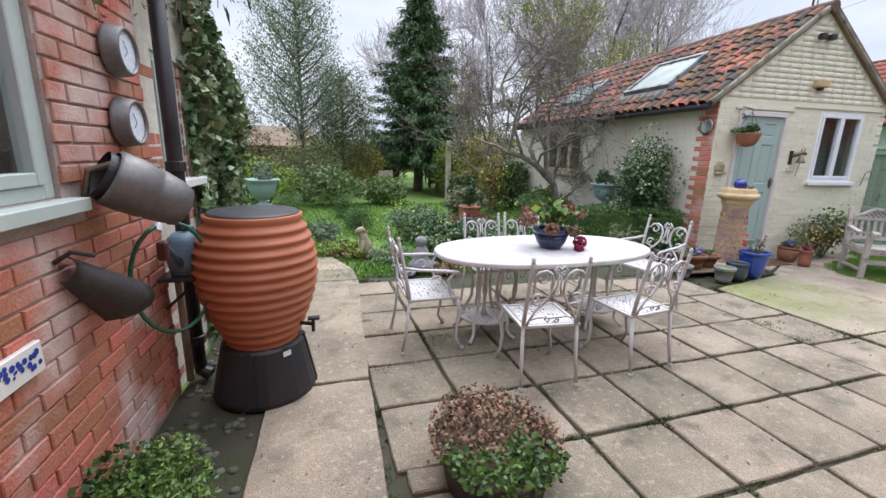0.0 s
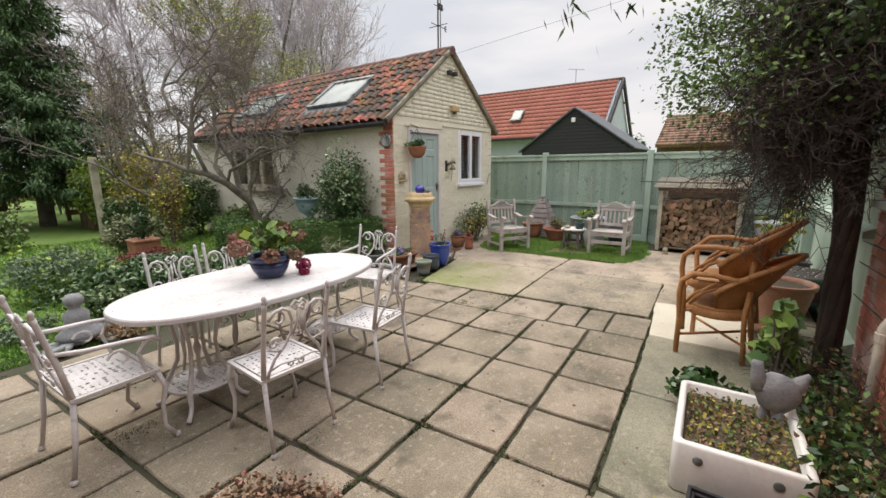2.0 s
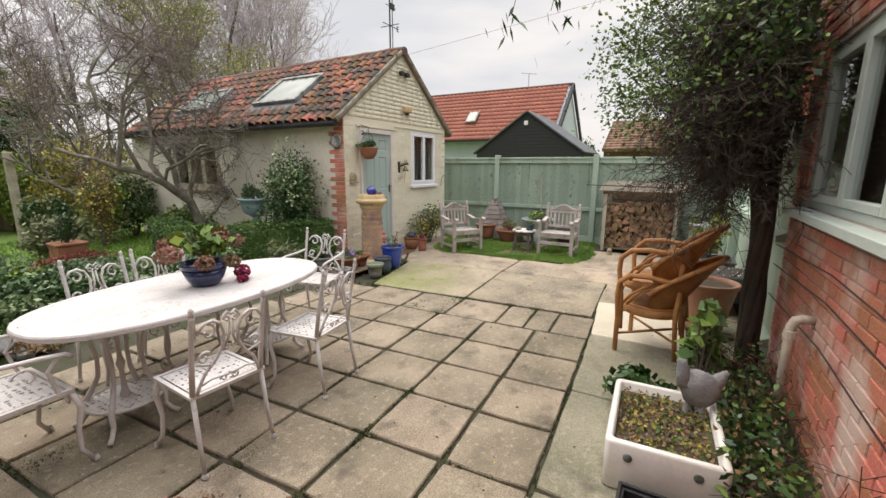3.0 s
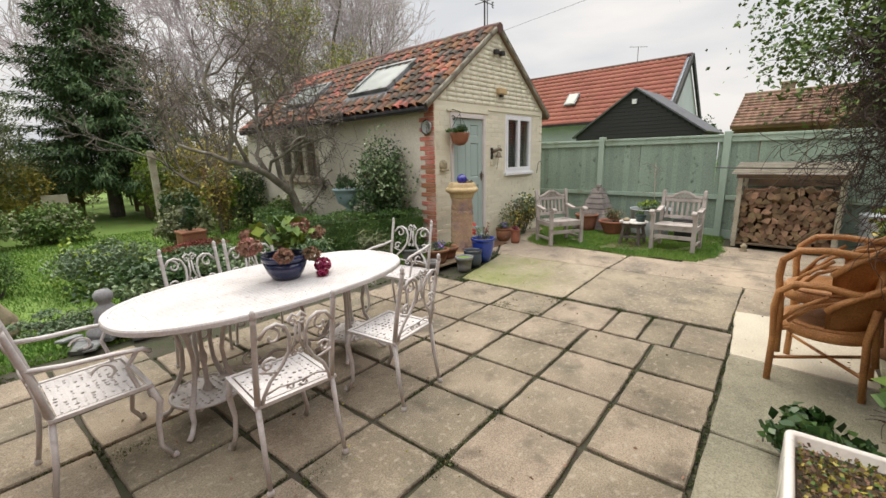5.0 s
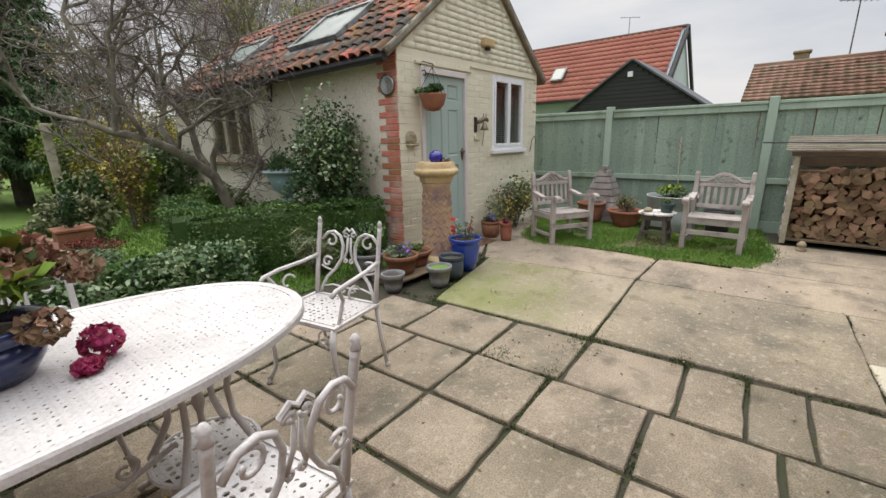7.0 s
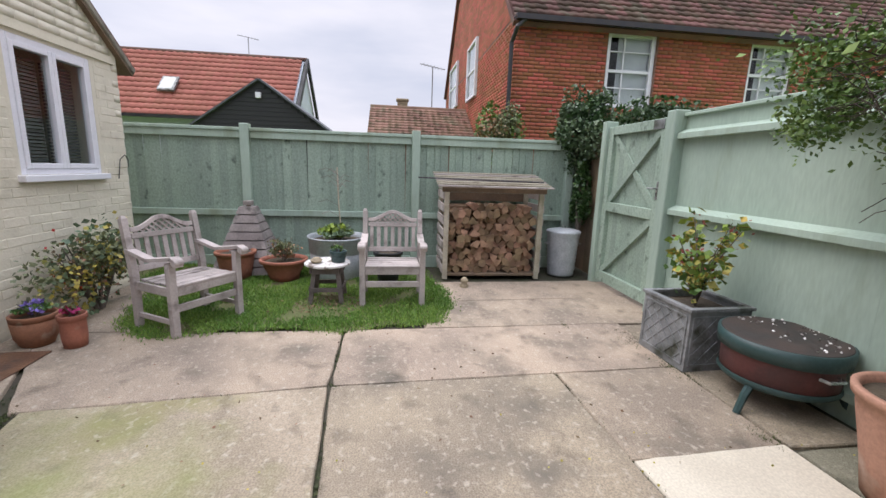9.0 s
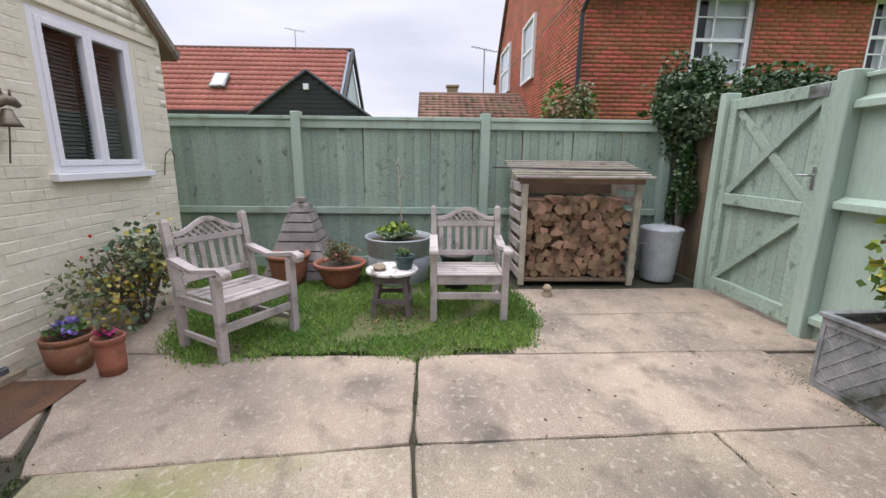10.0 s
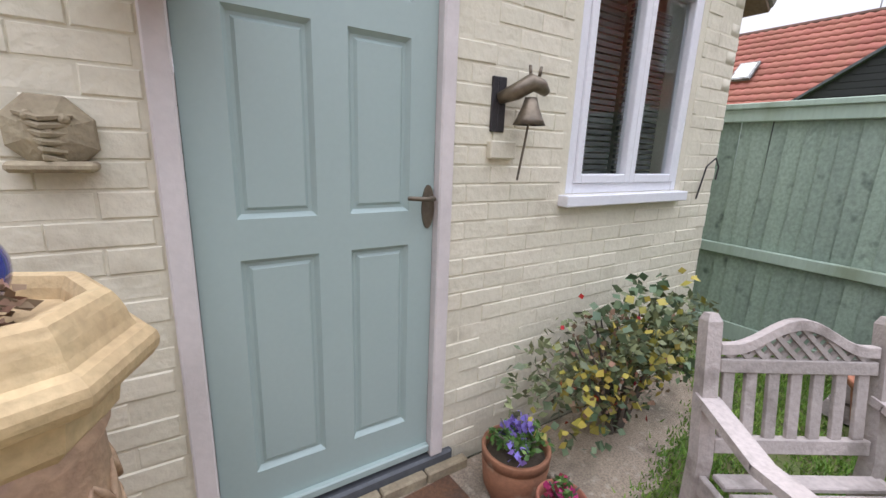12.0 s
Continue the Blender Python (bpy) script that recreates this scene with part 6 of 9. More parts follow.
loops = [rounded(sx - 0.012, sy - 0.012, 0.03, 0), rounded(sx, sy, 0.035, 0.015), rounded(sx, sy, 0.035, sh - 0.016), rounded(sx - 0.005, sy - 0.005, 0.033, sh - 0.004), rounded(sx - 0.014, sy - 0.014, 0.03, sh), rounded(sx - 0.028, sy - 0.028, 0.03, sh), rounded(sx - 0.037, sy - 0.037, 0.03, sh - 0.01), rounded(sx - 0.042, sy - 0.042, 0.03, 0.06)]
for la, lb in zip(loops, loops[1:]):
    for k in range(24):
        bm.faces.new((la[k], la[(k + 1) % 24], lb[(k + 1) % 24], lb[k]))
bm.faces.new(loops[0][::-1])
bm.faces.new(loops[-1])
part("sink_body", bm, M_CERAMIC, sink, smooth=True)
part("soil", boxes((-sx + 0.04, sx - 0.04, -sy + 0.04, sy - 0.04, 0.05, 0.215)), M_SOIL, sink)
for yy, zz in ((-0.14, 0.2), (-0.14, 0.05), (0.16, 0.2), (0.16, 0.05)):
    part("boss", lathe([(0.022, 0), (0.02, 0.008), (0.0, 0.012)], 12, m=pose(-sx, yy, zz, 0, -90, 0)), M_LEAD, sink)
g = np.random.default_rng(41)
q = np.stack([g.uniform(-sx + 0.05, sx - 0.05, 1500), g.uniform(-sy + 0.05, sy - 0.05, 1500), 0.215 + g.uniform(0, 0.035, 1500)], 1)
put("sedum", leaf_mesh(q[:500], 0.022, g, width=0.8), L_YELLOW, sink)
put("sedum_pale", leaf_mesh(q[500:900], 0.022, g, width=0.8), L_BROWN, sink)
put("sedum_green", leaf_mesh(q[900:1250], 0.022, g, width=0.8), L_BOX, sink)
put("leaf_litter", leaf_mesh(q[1250:], 0.026, g, width=0.8), L_BROWN, sink)
hen = bmesh.new()
lathe([(0.0, 0), (0.05, 0.004), (0.08, 0.05), (0.09, 0.09), (0.078, 0.13), (0.05, 0.16), (0.0, 0.17)], 18, hen, 1.25, 0.8, m=pose(0, 0, 0.05, 0, 12, 0))
tube(hen, [(-0.06, 0, 0.15), (-0.085, 0, 0.21), (-0.09, 0, 0.25), (-0.115, 0, 0.26)], [0.05, 0.034, 0.03, 0.012], 10)
tube(hen, [(0.07, 0, 0.14), (0.12, 0, 0.19), (0.15, 0, 0.23)], [0.045, 0.035, 0.01], 8)
lathe([(0.035, 0), (0.02, 0.06)], 8, hen, at=(-0.02, 0.02, 0))
lathe([(0.035, 0), (0.02, 0.06)], 8, hen, at=(0.03, -0.02, 0))
hen_t = tagged(part("hen_statue", hen, M_GREYSTONE, None, "grey cast stone hen statue standing in the sink planter", True), category="statue")
hen_t.matrix_world = pose(3.46, 0.47, 0.215, 0, 0, 285) @ Matrix.Diagonal((0.95, 0.95, 1.22, 1))
trough = thing("black_trough", "low black plastic trough on the concrete beside the sink", "planter", 2.62, 0.62, 0)
part("trough_body", boxes((-0.19, 0.19, -0.14, -0.125, 0, 0.1), (-0.19, 0.19, 0.125, 0.14, 0, 0.1), (-0.19, -0.175, -0.125, 0.125, 0, 0.1), (0.175, 0.19, -0.125, 0.125, 0, 0.1), (-0.175, 0.175, -0.125, 0.125, 0.0, 0.03), bevel=0.003), M_BLACK, trough)
part("trough_rim", boxes((-0.205, 0.205, -0.155, -0.14, 0.095, 0.115), (-0.205, 0.205, 0.14, 0.155, 0.095, 0.115), (-0.205, -0.19, -0.14, 0.14, 0.095, 0.115), (0.19, 0.205, -0.14, 0.14, 0.095, 0.115), bevel=0.002), M_BLACK, trough)
wp = thing("cream_pipe", "cream plastic waste pipe with elbow on the brick wall", "pipe", 3.93, HY, 0)
part("pipe", tube(bmesh.new(), [(-0.0, 0.10, 0.03), (0.0, 0.10, 0.68), (0.0, 0.085, 0.715), (0.0, 0.05, 0.73), (0, 0.0, 0.73)], 0.028, 12), M_PVC, wp, smooth=True)
part("collar", lathe([(0.029, 0), (0.035, 0.003), (0.035, 0.05), (0.029, 0.053)], 12, at=(0, 0.10, 0.60)), M_PVC, wp)


# two stacked wicker chairs
def wicker_chair(z):
    c = thing("wicker_chair", "honey coloured wicker tub chair in a stack of two", "chair", 0, 0, 0, 0, "stacked wicker chairs")
    g = 0.27
    part("seat", lathe([(0, 0.40), (0.2, 0.40), (0.25, 0.405), (0.262, 0.42), (0.25, 0.435), (0.2, 0.425), (0, 0.42)], 28, sy=0.95), M_WICKER, c, smooth=True)
    part("seat_apron", lathe([(0.262, 0.345), (0.27, 0.35), (0.27, 0.41), (0.255, 0.415)], 28, sy=0.95), M_WICKER, c, smooth=True)
    for sx in (-1, 1):
        part("leg", tube(bmesh.new(), [(sx * 0.27, -0.22, 0.0), (sx * 0.265, -0.22, 0.30), (sx * 0.28, -0.235, 0.52), (sx * 0.295, -0.22, 0.63), (sx * 0.30, -0.14, 0.70), (sx * 0.30, 0.0, 0.71), (sx * 0.295, 0.14, 0.69), (sx * 0.25, 0.24, 0.70)], 0.021, 8), M_WICKER, c, smooth=True)
        part("leg", tube(bmesh.new(), [(sx * 0.2, 0.24, 0.0), (sx * 0.2, 0.21, 0.40), (sx * 0.22, 0.23, 0.60)], 0.019, 8), M_WICKER, c, smooth=True)
        part("arm_brace", tube(bmesh.new(), [(sx * 0.25, -0.2, 0.42), (sx * 0.29, -0.12, 0.54), (sx * 0.30, 0.02, 0.65)], 0.012, 6), M_WICKER, c, smooth=True)
        part("inner_arm", tube(bmesh.new(), [(sx * 0.24, -0.16, 0.43), (sx * 0.27, -0.05, 0.56), (sx * 0.27, 0.10, 0.63), (sx * 0.23, 0.22, 0.66)], 0.013, 6), M_WICKER, c, smooth=True)
        part("stretcher", tube(bmesh.new(), [(sx * 0.265, -0.21, 0.16), (-sx * 0.2, 0.22, 0.16)], 0.012, 6), M_WICKER, c, smooth=True)
    part("front_rail", tube(bmesh.new(), [(-0.265, -0.22, 0.33), (0, -0.235, 0.37), (0.265, -0.22, 0.33)], 0.012, 6), M_WICKER, c, smooth=True)
    bm = bmesh.new()
    rows = []
    for i in range(25):
        a = math.pi * (i / 24)
        k = math.sin(a)
        rows.append([(math.cos(a) * (0.245 + 0.06 * j / 8), 0.02 + (0.18 + 0.30 * j / 8) * k, 0.42 + (0.14 + 0.33 * k ** 0.8) * j / 8) for j in range(9)])
    vv = [[bm.verts.new(p) for p in r] for r in rows]
    for i in range(24):
        for j in range(8):
            bm.faces.new((vv[i][j], vv[i + 1][j], vv[i + 1][j + 1], vv[i][j + 1]))
    bmesh.ops.solidify(bm, geom=bm.faces, thickness=0.009)
    part("backrest", bm, M_WICKER, c, smooth=True)
    part("back_rim", tube(bmesh.new(), [r[8] for r in rows], 0.021, 8), M_WICKER, c, smooth=True)
    return c


wc = wicker_chair(0)
wc.matrix_world = pose(4.88, 0.78, 0.003, 0, 0, 172)
copy_thing(wc, pose(4.89, 0.76, 0.225, 3, 0, 174))
big_pot = pot("large_pot", "large terracotta pot beside the green fence", 5.62, 0.33, 0.0, 0.25, 0.50, M_PALETERRA, foot=0.62)


# teak armchairs
def teak_chair():
    c = thing("teak_armchair", "silver grey weathered teak armchair with lattice crest on the grass", "garden armchair", 0, 0, 0, 0, "teak armchairs by the fence")
    for sx in (-1, 1):
        x = sx * 0.295
        part("leg", boxes((x - 0.028, x + 0.028, -0.26, -0.205, 0, 0.60), bevel=0.004), M_GREY, c)
        part("leg", tube(bmesh.new(), [(x, 0.225, 0), (x, 0.225, 0.45), (x, 0.30, 0.90), (x, 0.305, 0.925)], [0.036, 0.036, 0.034, 0.02], 4), M_GREY, c)
        part("side_rail", boxes((x - 0.012, x + 0.012, -0.205, 0.2, 0.33, 0.40), bevel=0.003), M_GREY, c)
        part("lower_rail", boxes((x - 0.012, x + 0.012, -0.205, 0.2, 0.10, 0.14), bevel=0.003), M_GREY, c)
        bm = bmesh.new()
        pr = [(-0.33, 0.585), (-0.335, 0.62), (-0.29, 0.645), (-0.22, 0.632), (0.0, 0.60), (0.22, 0.645), (0.26, 0.65)]
        for k in range(len(pr) - 1):
            a, b = pr[k], pr[k + 1]
            L = math.hypot(b[0] - a[0], b[1] - a[1])
            box(bm, -0.034, 0.034, 0, L + 0.004, -0.014, 0.014, m=pose(x, a[0], a[1], math.degrees(math.atan2(b[1] - a[1], b[0] - a[0])), 0, 0))
        lathe([(0, -0.036), (0.027, -0.036), (0.03, -0.03), (0.03, 0.03), (0.027, 0.036), (0, 0.036)], 14, bm, m=pose(x, -0.325, 0.618, 0, 90, 0))
        part("armrest", bm, M_GREY, c)
    part("front_rail", boxes((-0.267, 0.267, -0.25, -0.215, 0.33, 0.40), bevel=0.004), M_GREY, c)
    part("lower_front_rail", boxes((-0.267, 0.267, -0.245, -0.22, 0.20, 0.26), bevel=0.004), M_GREY, c)
    for k in range(6):
        part("seat_slat", boxes((-0.267, 0.267, -0.255 + k * 0.078, -0.195 + k * 0.078, 0.40 - 0.004 * k * (3 - abs(k - 3)) * 0.3, 0.42 - 0.004 * k * (3 - abs(k - 3)) * 0.3), bevel=0.004), M_GREY, c)
    mb = pose(0, 0.225, 0.45, -9.5, 0, 0)
    part("back_rail", boxes((-0.262, 0.262, -0.016, 0.016, 0.02, 0.07), m=mb, bevel=0.003), M_GREY, c)
    part("back_rail", boxes((-0.262, 0.262, -0.016, 0.016, 0.29, 0.335), m=mb, bevel=0.003), M_GREY, c)
    for k in range(7):
        xx = -0.225 + k * 0.075
        part("back_slat", boxes((xx - 0.019, xx + 0.019, -0.008, 0.008, 0.07, 0.29), m=mb, bevel=0.002), M_GREY, c)
    crest = bmesh.new()
    top = []
    for k in range(25):
        xx = -0.262 + 0.524 * k / 24
        u = abs(xx) / 0.262
        top.append((xx, 0, 0.385 + 0.085 * (0.5 + 0.5 * math.cos(math.pi * min(1, u * 1.15))) - 0.0 * u))
    rings_ = [[crest.verts.new(mb @ Vector((a[0], yy, a[2] + zz))) for yy, zz in ((-0.016, -0.036), (-0.016, -0.003), (-0.012, 0.0), (0.012, 0.0), (0.016, -0.003), (0.016, -0.036))] for a in top]
    for ra, rb in zip(rings_, rings_[1:]):
        for k in range(6):
            crest.faces.new((ra[k], rb[k], rb[(k + 1) % 6], ra[(k + 1) % 6]))
    crest.faces.new(rings_[0])
    crest.faces.new(rings_[-1][::-1])
    bmesh.ops.recalc_face_normals(crest, faces=crest.faces)
    part("crest", crest, M_GREY, c)
    lat = bmesh.new()
    for d in (1, -1):
        for k in range(-8, 9):
            x0 = k * 0.055
            pts = []
            for s in range(13):
                zz = 0.335 + s * 0.009
                xx = x0 + d * (zz - 0.335)
                u = abs(xx) / 0.262
                lim = 0.36 + 0.085 * (0.5 + 0.5 * math.cos(math.pi * min(1, u * 1.15)))
                if u < 1 and zz <= lim:
                    pts.append((xx, zz))
            if len(pts) > 1:
                (ax, az), (bx, bz) = pts[0], pts[-1]
                L = math.hypot(bx - ax, bz - az)
                box(lat, 0, L, -0.006 + 0.004 * d, 0.006 + 0.004 * d, -0.008, 0.008, m=mb @ Matrix.Translation((ax, 0, az)) @ Matrix.Rotation(-math.atan2(bz - az, bx - ax), 4, "Y"))
    part("lattice", lat, M_GREY, c)
    return c


tc = teak_chair()
tc.matrix_world = pose(7.99, 4.31, 0.0, 0, 0, -31)
copy_thing(tc, pose(8.56, 2.57, 0.0, 0, 0, -90))

# stool table with green pot
st = thing("round_stool", "weathered round stool table with flaking white top on the grass", "side table", 8.56, 3.23)
part("stool_top", lathe([(0, 0.375), (0.215, 0.375), (0.228, 0.382), (0.228, 0.398), (0.22, 0.405), (0, 0.407)], 36), M_FLAKED, st, "flaking white painted round top")
for a in (45, 135, 225, 315):
    c, s = math.cos(radians(a)), math.sin(radians(a))
    part("leg", tube(bmesh.new(), [(c * 0.15, s * 0.15, 0.385), (c * 0.22, s * 0.22, 0)], 0.03, 4), M_BARKWOOD, st)
for rz in (0, 90, 180, 270):
    part("apron", boxes((-0.13, 0.13, -0.16, -0.14, 0.31, 0.38), m=pose(0, 0, 0, 0, 0, rz)), M_BARKWOOD, st)
    part("stretcher", boxes((-0.14, 0.14, -0.17, -0.15, 0.13, 0.17), m=pose(0, 0, 0, 0, 0, rz)), M_BARKWOOD, st)
gp = pot("green_pot", "small dark green glazed pot with bright seedlings on the stool", 8.55, 3.12, 0.405, 0.085, 0.12, M_DARKGREEN, foot=0.75)
pot_plant(gp, 51, 0.08, 0.09, 160, 0.03, L_BOX, z0=0.11)
sh = tagged(part("sea_shell", lathe([(0, 0), (0.05, 0.01), (0.06, 0.03), (0.03, 0.055), (0, 0.06)], 10, sx=1.3), M_STONE, None, "pale lumpy stone ornament on the stool"), category="ornament")
sh.matrix_world = pose(8.5, 3.33, 0.405)

# tub, pots and pyramid before the fence
tub = thing("zinc_tub", "large round galvanised tub with pale trailing plants by the fence", "tub", 9.55, 3.25)
part("tub_body", lathe([(0, 0), (0.30, 0), (0.315, 0.02), (0.335, 0.30), (0.33, 0.31), (0.34, 0.32), (0.355, 0.49), (0.368, 0.50), (0.365, 0.515), (0.35, 0.51), (0.34, 0.44)], 36), M_ZINC, tub, smooth=True)
part("soil", lathe([(0, 0.46), (0.345, 0.45)], 24), M_SOIL, tub)
pot_plant(tub, 52, 0.27, 0.20, 700, 0.05, L_GREY, z0=0.46, extra=(("pale_leaves", L_LIME, 420, 0.05),))
part("cane", tube(bmesh.new(), [(0.02, -0.05, 0.45), (0.0, -0.02, 0.9), (0.05, 0.0, 1.35)], 0.008, 6), M_PALEWOOD, tub)
g = np.random.default_rng(53)
bm = bmesh.new()
for i in range(16):
    a = g.uniform(0, 6.28)
    z = g.uniform(0.7, 1.3)
    tube(bm, [(0.02, -0.02, z), (0.12 * math.cos(a), 0.12 * math.sin(a), z + 0.08), (0.22 * math.cos(a), 0.22 * math.sin(a), z + 0.05)], 0.003, 4)
part("thin_twigs", bm, M_TWIG, tub)
pa = pot("terracotta_pot", "tall terracotta pot on the grass before the fence", 9.40, 4.42, 0, 0.22, 0.34, M_TERRA)
pb = pot("wide_terracotta_pot", "wide terracotta bowl with low grey shrub by the fence", 9.36, 3.86, 0, 0.265, 0.26, M_TERRA, foot=0.6)
pot_plant(pb, 54, 0.22, 0.30, 900, 0.03, L_OLIVE, z0=0.2, extra=(("dry_tips", L_RUST, 200, 0.03),))
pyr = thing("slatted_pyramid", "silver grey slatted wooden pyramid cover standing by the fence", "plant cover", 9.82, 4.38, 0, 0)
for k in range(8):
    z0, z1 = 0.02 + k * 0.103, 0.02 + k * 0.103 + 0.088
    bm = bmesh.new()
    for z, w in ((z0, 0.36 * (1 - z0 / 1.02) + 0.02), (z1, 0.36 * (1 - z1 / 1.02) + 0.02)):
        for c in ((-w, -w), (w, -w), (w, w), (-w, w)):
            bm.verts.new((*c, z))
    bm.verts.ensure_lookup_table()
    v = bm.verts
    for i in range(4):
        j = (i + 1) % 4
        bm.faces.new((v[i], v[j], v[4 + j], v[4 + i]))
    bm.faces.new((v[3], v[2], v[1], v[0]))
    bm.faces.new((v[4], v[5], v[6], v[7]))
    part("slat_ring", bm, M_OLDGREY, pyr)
part("core", lathe([(0.30, 0.01), (0.03, 0.84), (0, 0.845)], 4, m=pose(0, 0, 0, 0, 0, 45)), M_WOODBROWN, pyr)
part("cap_block", boxes((-0.05, 0.05, -0.05, 0.05, 0.845, 0.90), bevel=0.006), M_GREY, pyr)
darkbin = pot("dark_tub", "dark grey plastic tub beside the teak armchair", 9.25, 2.62, 0, 0.17, 0.38, M_BLACK)
for bxx, byy, bz, nm, lab in ((7.55, 5.19, 0, "striped_pot", "bellied terracotta pot with violet pansies by the wall"),):
    t = pot(nm, lab, bxx, byy, bz, 0.135, 0.24, M_TERRA, foot=0.7, belly=0.14)
    pot_plant(t, 55, 0.13, 0.11, 260, 0.035, L_BOX, z0=0.22, extra=(("pansy_bloom", L_VIOLET, 90, 0.035),))
t = pot("small_terracotta_pot", "small straight terracotta pot with magenta cyclamen by the wall", 7.50, 4.90, 0, 0.085, 0.25, M_TERRA, foot=0.82)
pot_plant(t, 56, 0.07, 0.09, 120, 0.03, L_BOX, z0=0.23, extra=(("cyclamen_bloom", L_MAGENTA, 50, 0.03),))

# log store
ls = thing("log_store", "open wooden log store with slatted sides and roof", "log store", 9.40, 1.31, 0)
W2 = 0.60
for y in (-W2, W2):
    part("post", boxes((-0.05, 0.0, y - 0.03, y + 0.03, 0, 1.10), bevel=0.004), M_PALEWOOD, ls)
    part("post", boxes((0.55, 0.60, y - 0.03, y + 0.03, 0, 1.25), bevel=0.004), M_PALEWOOD, ls)
    for k in range(7):
        part("side_slat", boxes((-0.04, 0.59, y * 1.055 - 0.012, y * 1.055 + 0.012, 0.08 + k * 0.155, 0.175 + k * 0.155), bevel=0.003), M_GREY, ls)
for k in range(8):
    part("back_slat", boxes((0.605, 0.625, -W2, W2, 0.05 + k * 0.15, 0.16 + k * 0.15)), M_WOODBROWN, ls)
part("base_board", boxes((-0.03, 0.60, -W2, W2, 0.04, 0.07), bevel=0.003), M_WOODBROWN, ls)
part("front_beam", boxes((-0.055, -0.025, -W2 - 0.06, W2 + 0.06, 1.10, 1.16), bevel=0.004), M_WOODBROWN, ls)
for k in range(8):
    part("roof_slat", boxes((-0.14 + k * 0.1, -0.072 + k * 0.1, -W2 - 0.12, W2 + 0.12, 1.165 + k * 0.021, 1.185 + k * 0.021), bevel=0.004), M_PALEWOOD if k % 3 else M_GREY, ls)
cane = thing("garden_cane", "long thin cane lying on the log store roof", "cane", 9.3, 1.27, 1.245)
part("rod", tube(bmesh.new(), [(0, -0.55, 0.0), (0.02, 1.0, 0.02)], 0.009, 6), M_IRON, cane)
g = np.random.default_rng(61)
lm = []
for v in range(6):
    bm = bmesh.new()
    r = 0.075
    n = 3 if v % 2 else 4
    pts = []
    if n == 3:
        pts = [(0, -r * 0.6), (r * 0.95, r * 0.35), (r * 0.3, r * 0.7), (-r * 0.35, r * 0.65), (-r * 0.9, r * 0.3)]
    else:
        pts = [(-r * 0.8, -r * 0.4), (r * 0.2, -r * 0.6), (r * 0.8, r * 0.1), (r * 0.3, r * 0.6), (-r * 0.6, r * 0.5)]
    pts = [(a * g.uniform(0.85, 1.15), b * g.uniform(0.85, 1.15)) for a, b in pts]
    f = [bm.verts.new((g.uniform(-0.006, 0.006), a, b)) for a, b in pts]
    bk = [bm.verts.new((0.27, a, b)) for a, b in pts]
    bm.faces.new(f[::-1])
    bm.faces.new(bk)
    for i in range(5):
        bm.faces.new((f[i], f[(i + 1) % 5], bk[(i + 1) % 5], bk[i]))
    bmesh.ops.recalc_face_normals(bm, faces=bm.faces)
    me = bpy.data.meshes.new("log")
    bm.to_mesh(me)
    bm.free()
    me.materials.append(M_LOG)
    lm.append(me)
row = 0
z = 0.12
logs_parent = []
while z < 0.96:
    y = -W2 + 0.08 + (0.05 if row % 2 else 0)
    while y < W2 - 0.06:
        if z < 0.88 or g.uniform() < 0.75:
            ob = tagged(new("log", lm[g.integers(6)]), "split firewood log stacked in the log store", "log", "logs in the store")
            ob.matrix_world = pose(9.42 + g.uniform(-0.03, 0.08), 1.31 + y, z, g.uniform(0, 360), g.uniform(-4, 4), g.uniform(-6, 6))
        y += g.uniform(0.082, 0.11)
    z += 0.078
    row += 1
part("log_mass", boxes((0.26, 0.54, -W2 + 0.03, W2 - 0.03, 0.075, 0.9)), M_LOG, ls)
bl = thing("stone_finial", "small pale stone ball ornament on the ground", "ornament", 9.0, 1.72)
part("ball", lathe([(0.05, 0), (0.055, 0.03), (0.03, 0.05), (0.045, 0.07), (0.045, 0.09), (0.02, 0.12), (0, 0.122)], 16), M_STONE, bl, smooth=True)
BS = 1.18
binn = thing("dustbin", "ribbed galvanised dustbin with domed lid by the gate", "dustbin", 9.62, 0.27)
prof = [(0, 0), (0.145, 0), (0.15, 0.03)]
for k in range(9):
    prof += [(0.15 + 0.003 * k, 0.06 + k * 0.055), (0.157 + 0.003 * k, 0.085 + k * 0.055)]
part("bin_body", lathe(prof + [(0.185, 0.585)], 36, sx=BS, sy=BS), M_ZINC, binn, smooth=True)
part("bin_lid", lathe([(0.19, 0.575), (0.195, 0.60), (0.18, 0.612), (0.1, 0.632), (0, 0.64)], 32, sx=BS, sy=BS), M_ZINC, binn, smooth=True)
part("lid_handle", tube(bmesh.new(), [(-0.05, 0, 0.635), (-0.04, 0, 0.67), (0.04, 0, 0.67), (0.05, 0, 0.635)], 0.007, 6), M_STEEL, binn)
for s in (1, -1):
    part("side_handle", tube(bmesh.new(), [(-0.04, s * 0.195, 0.44), (-0.04, s * 0.235, 0.43), (0.04, s * 0.235, 0.43), (0.04, s * 0.195, 0.44)], 0.006, 6), M_STEEL, binn)

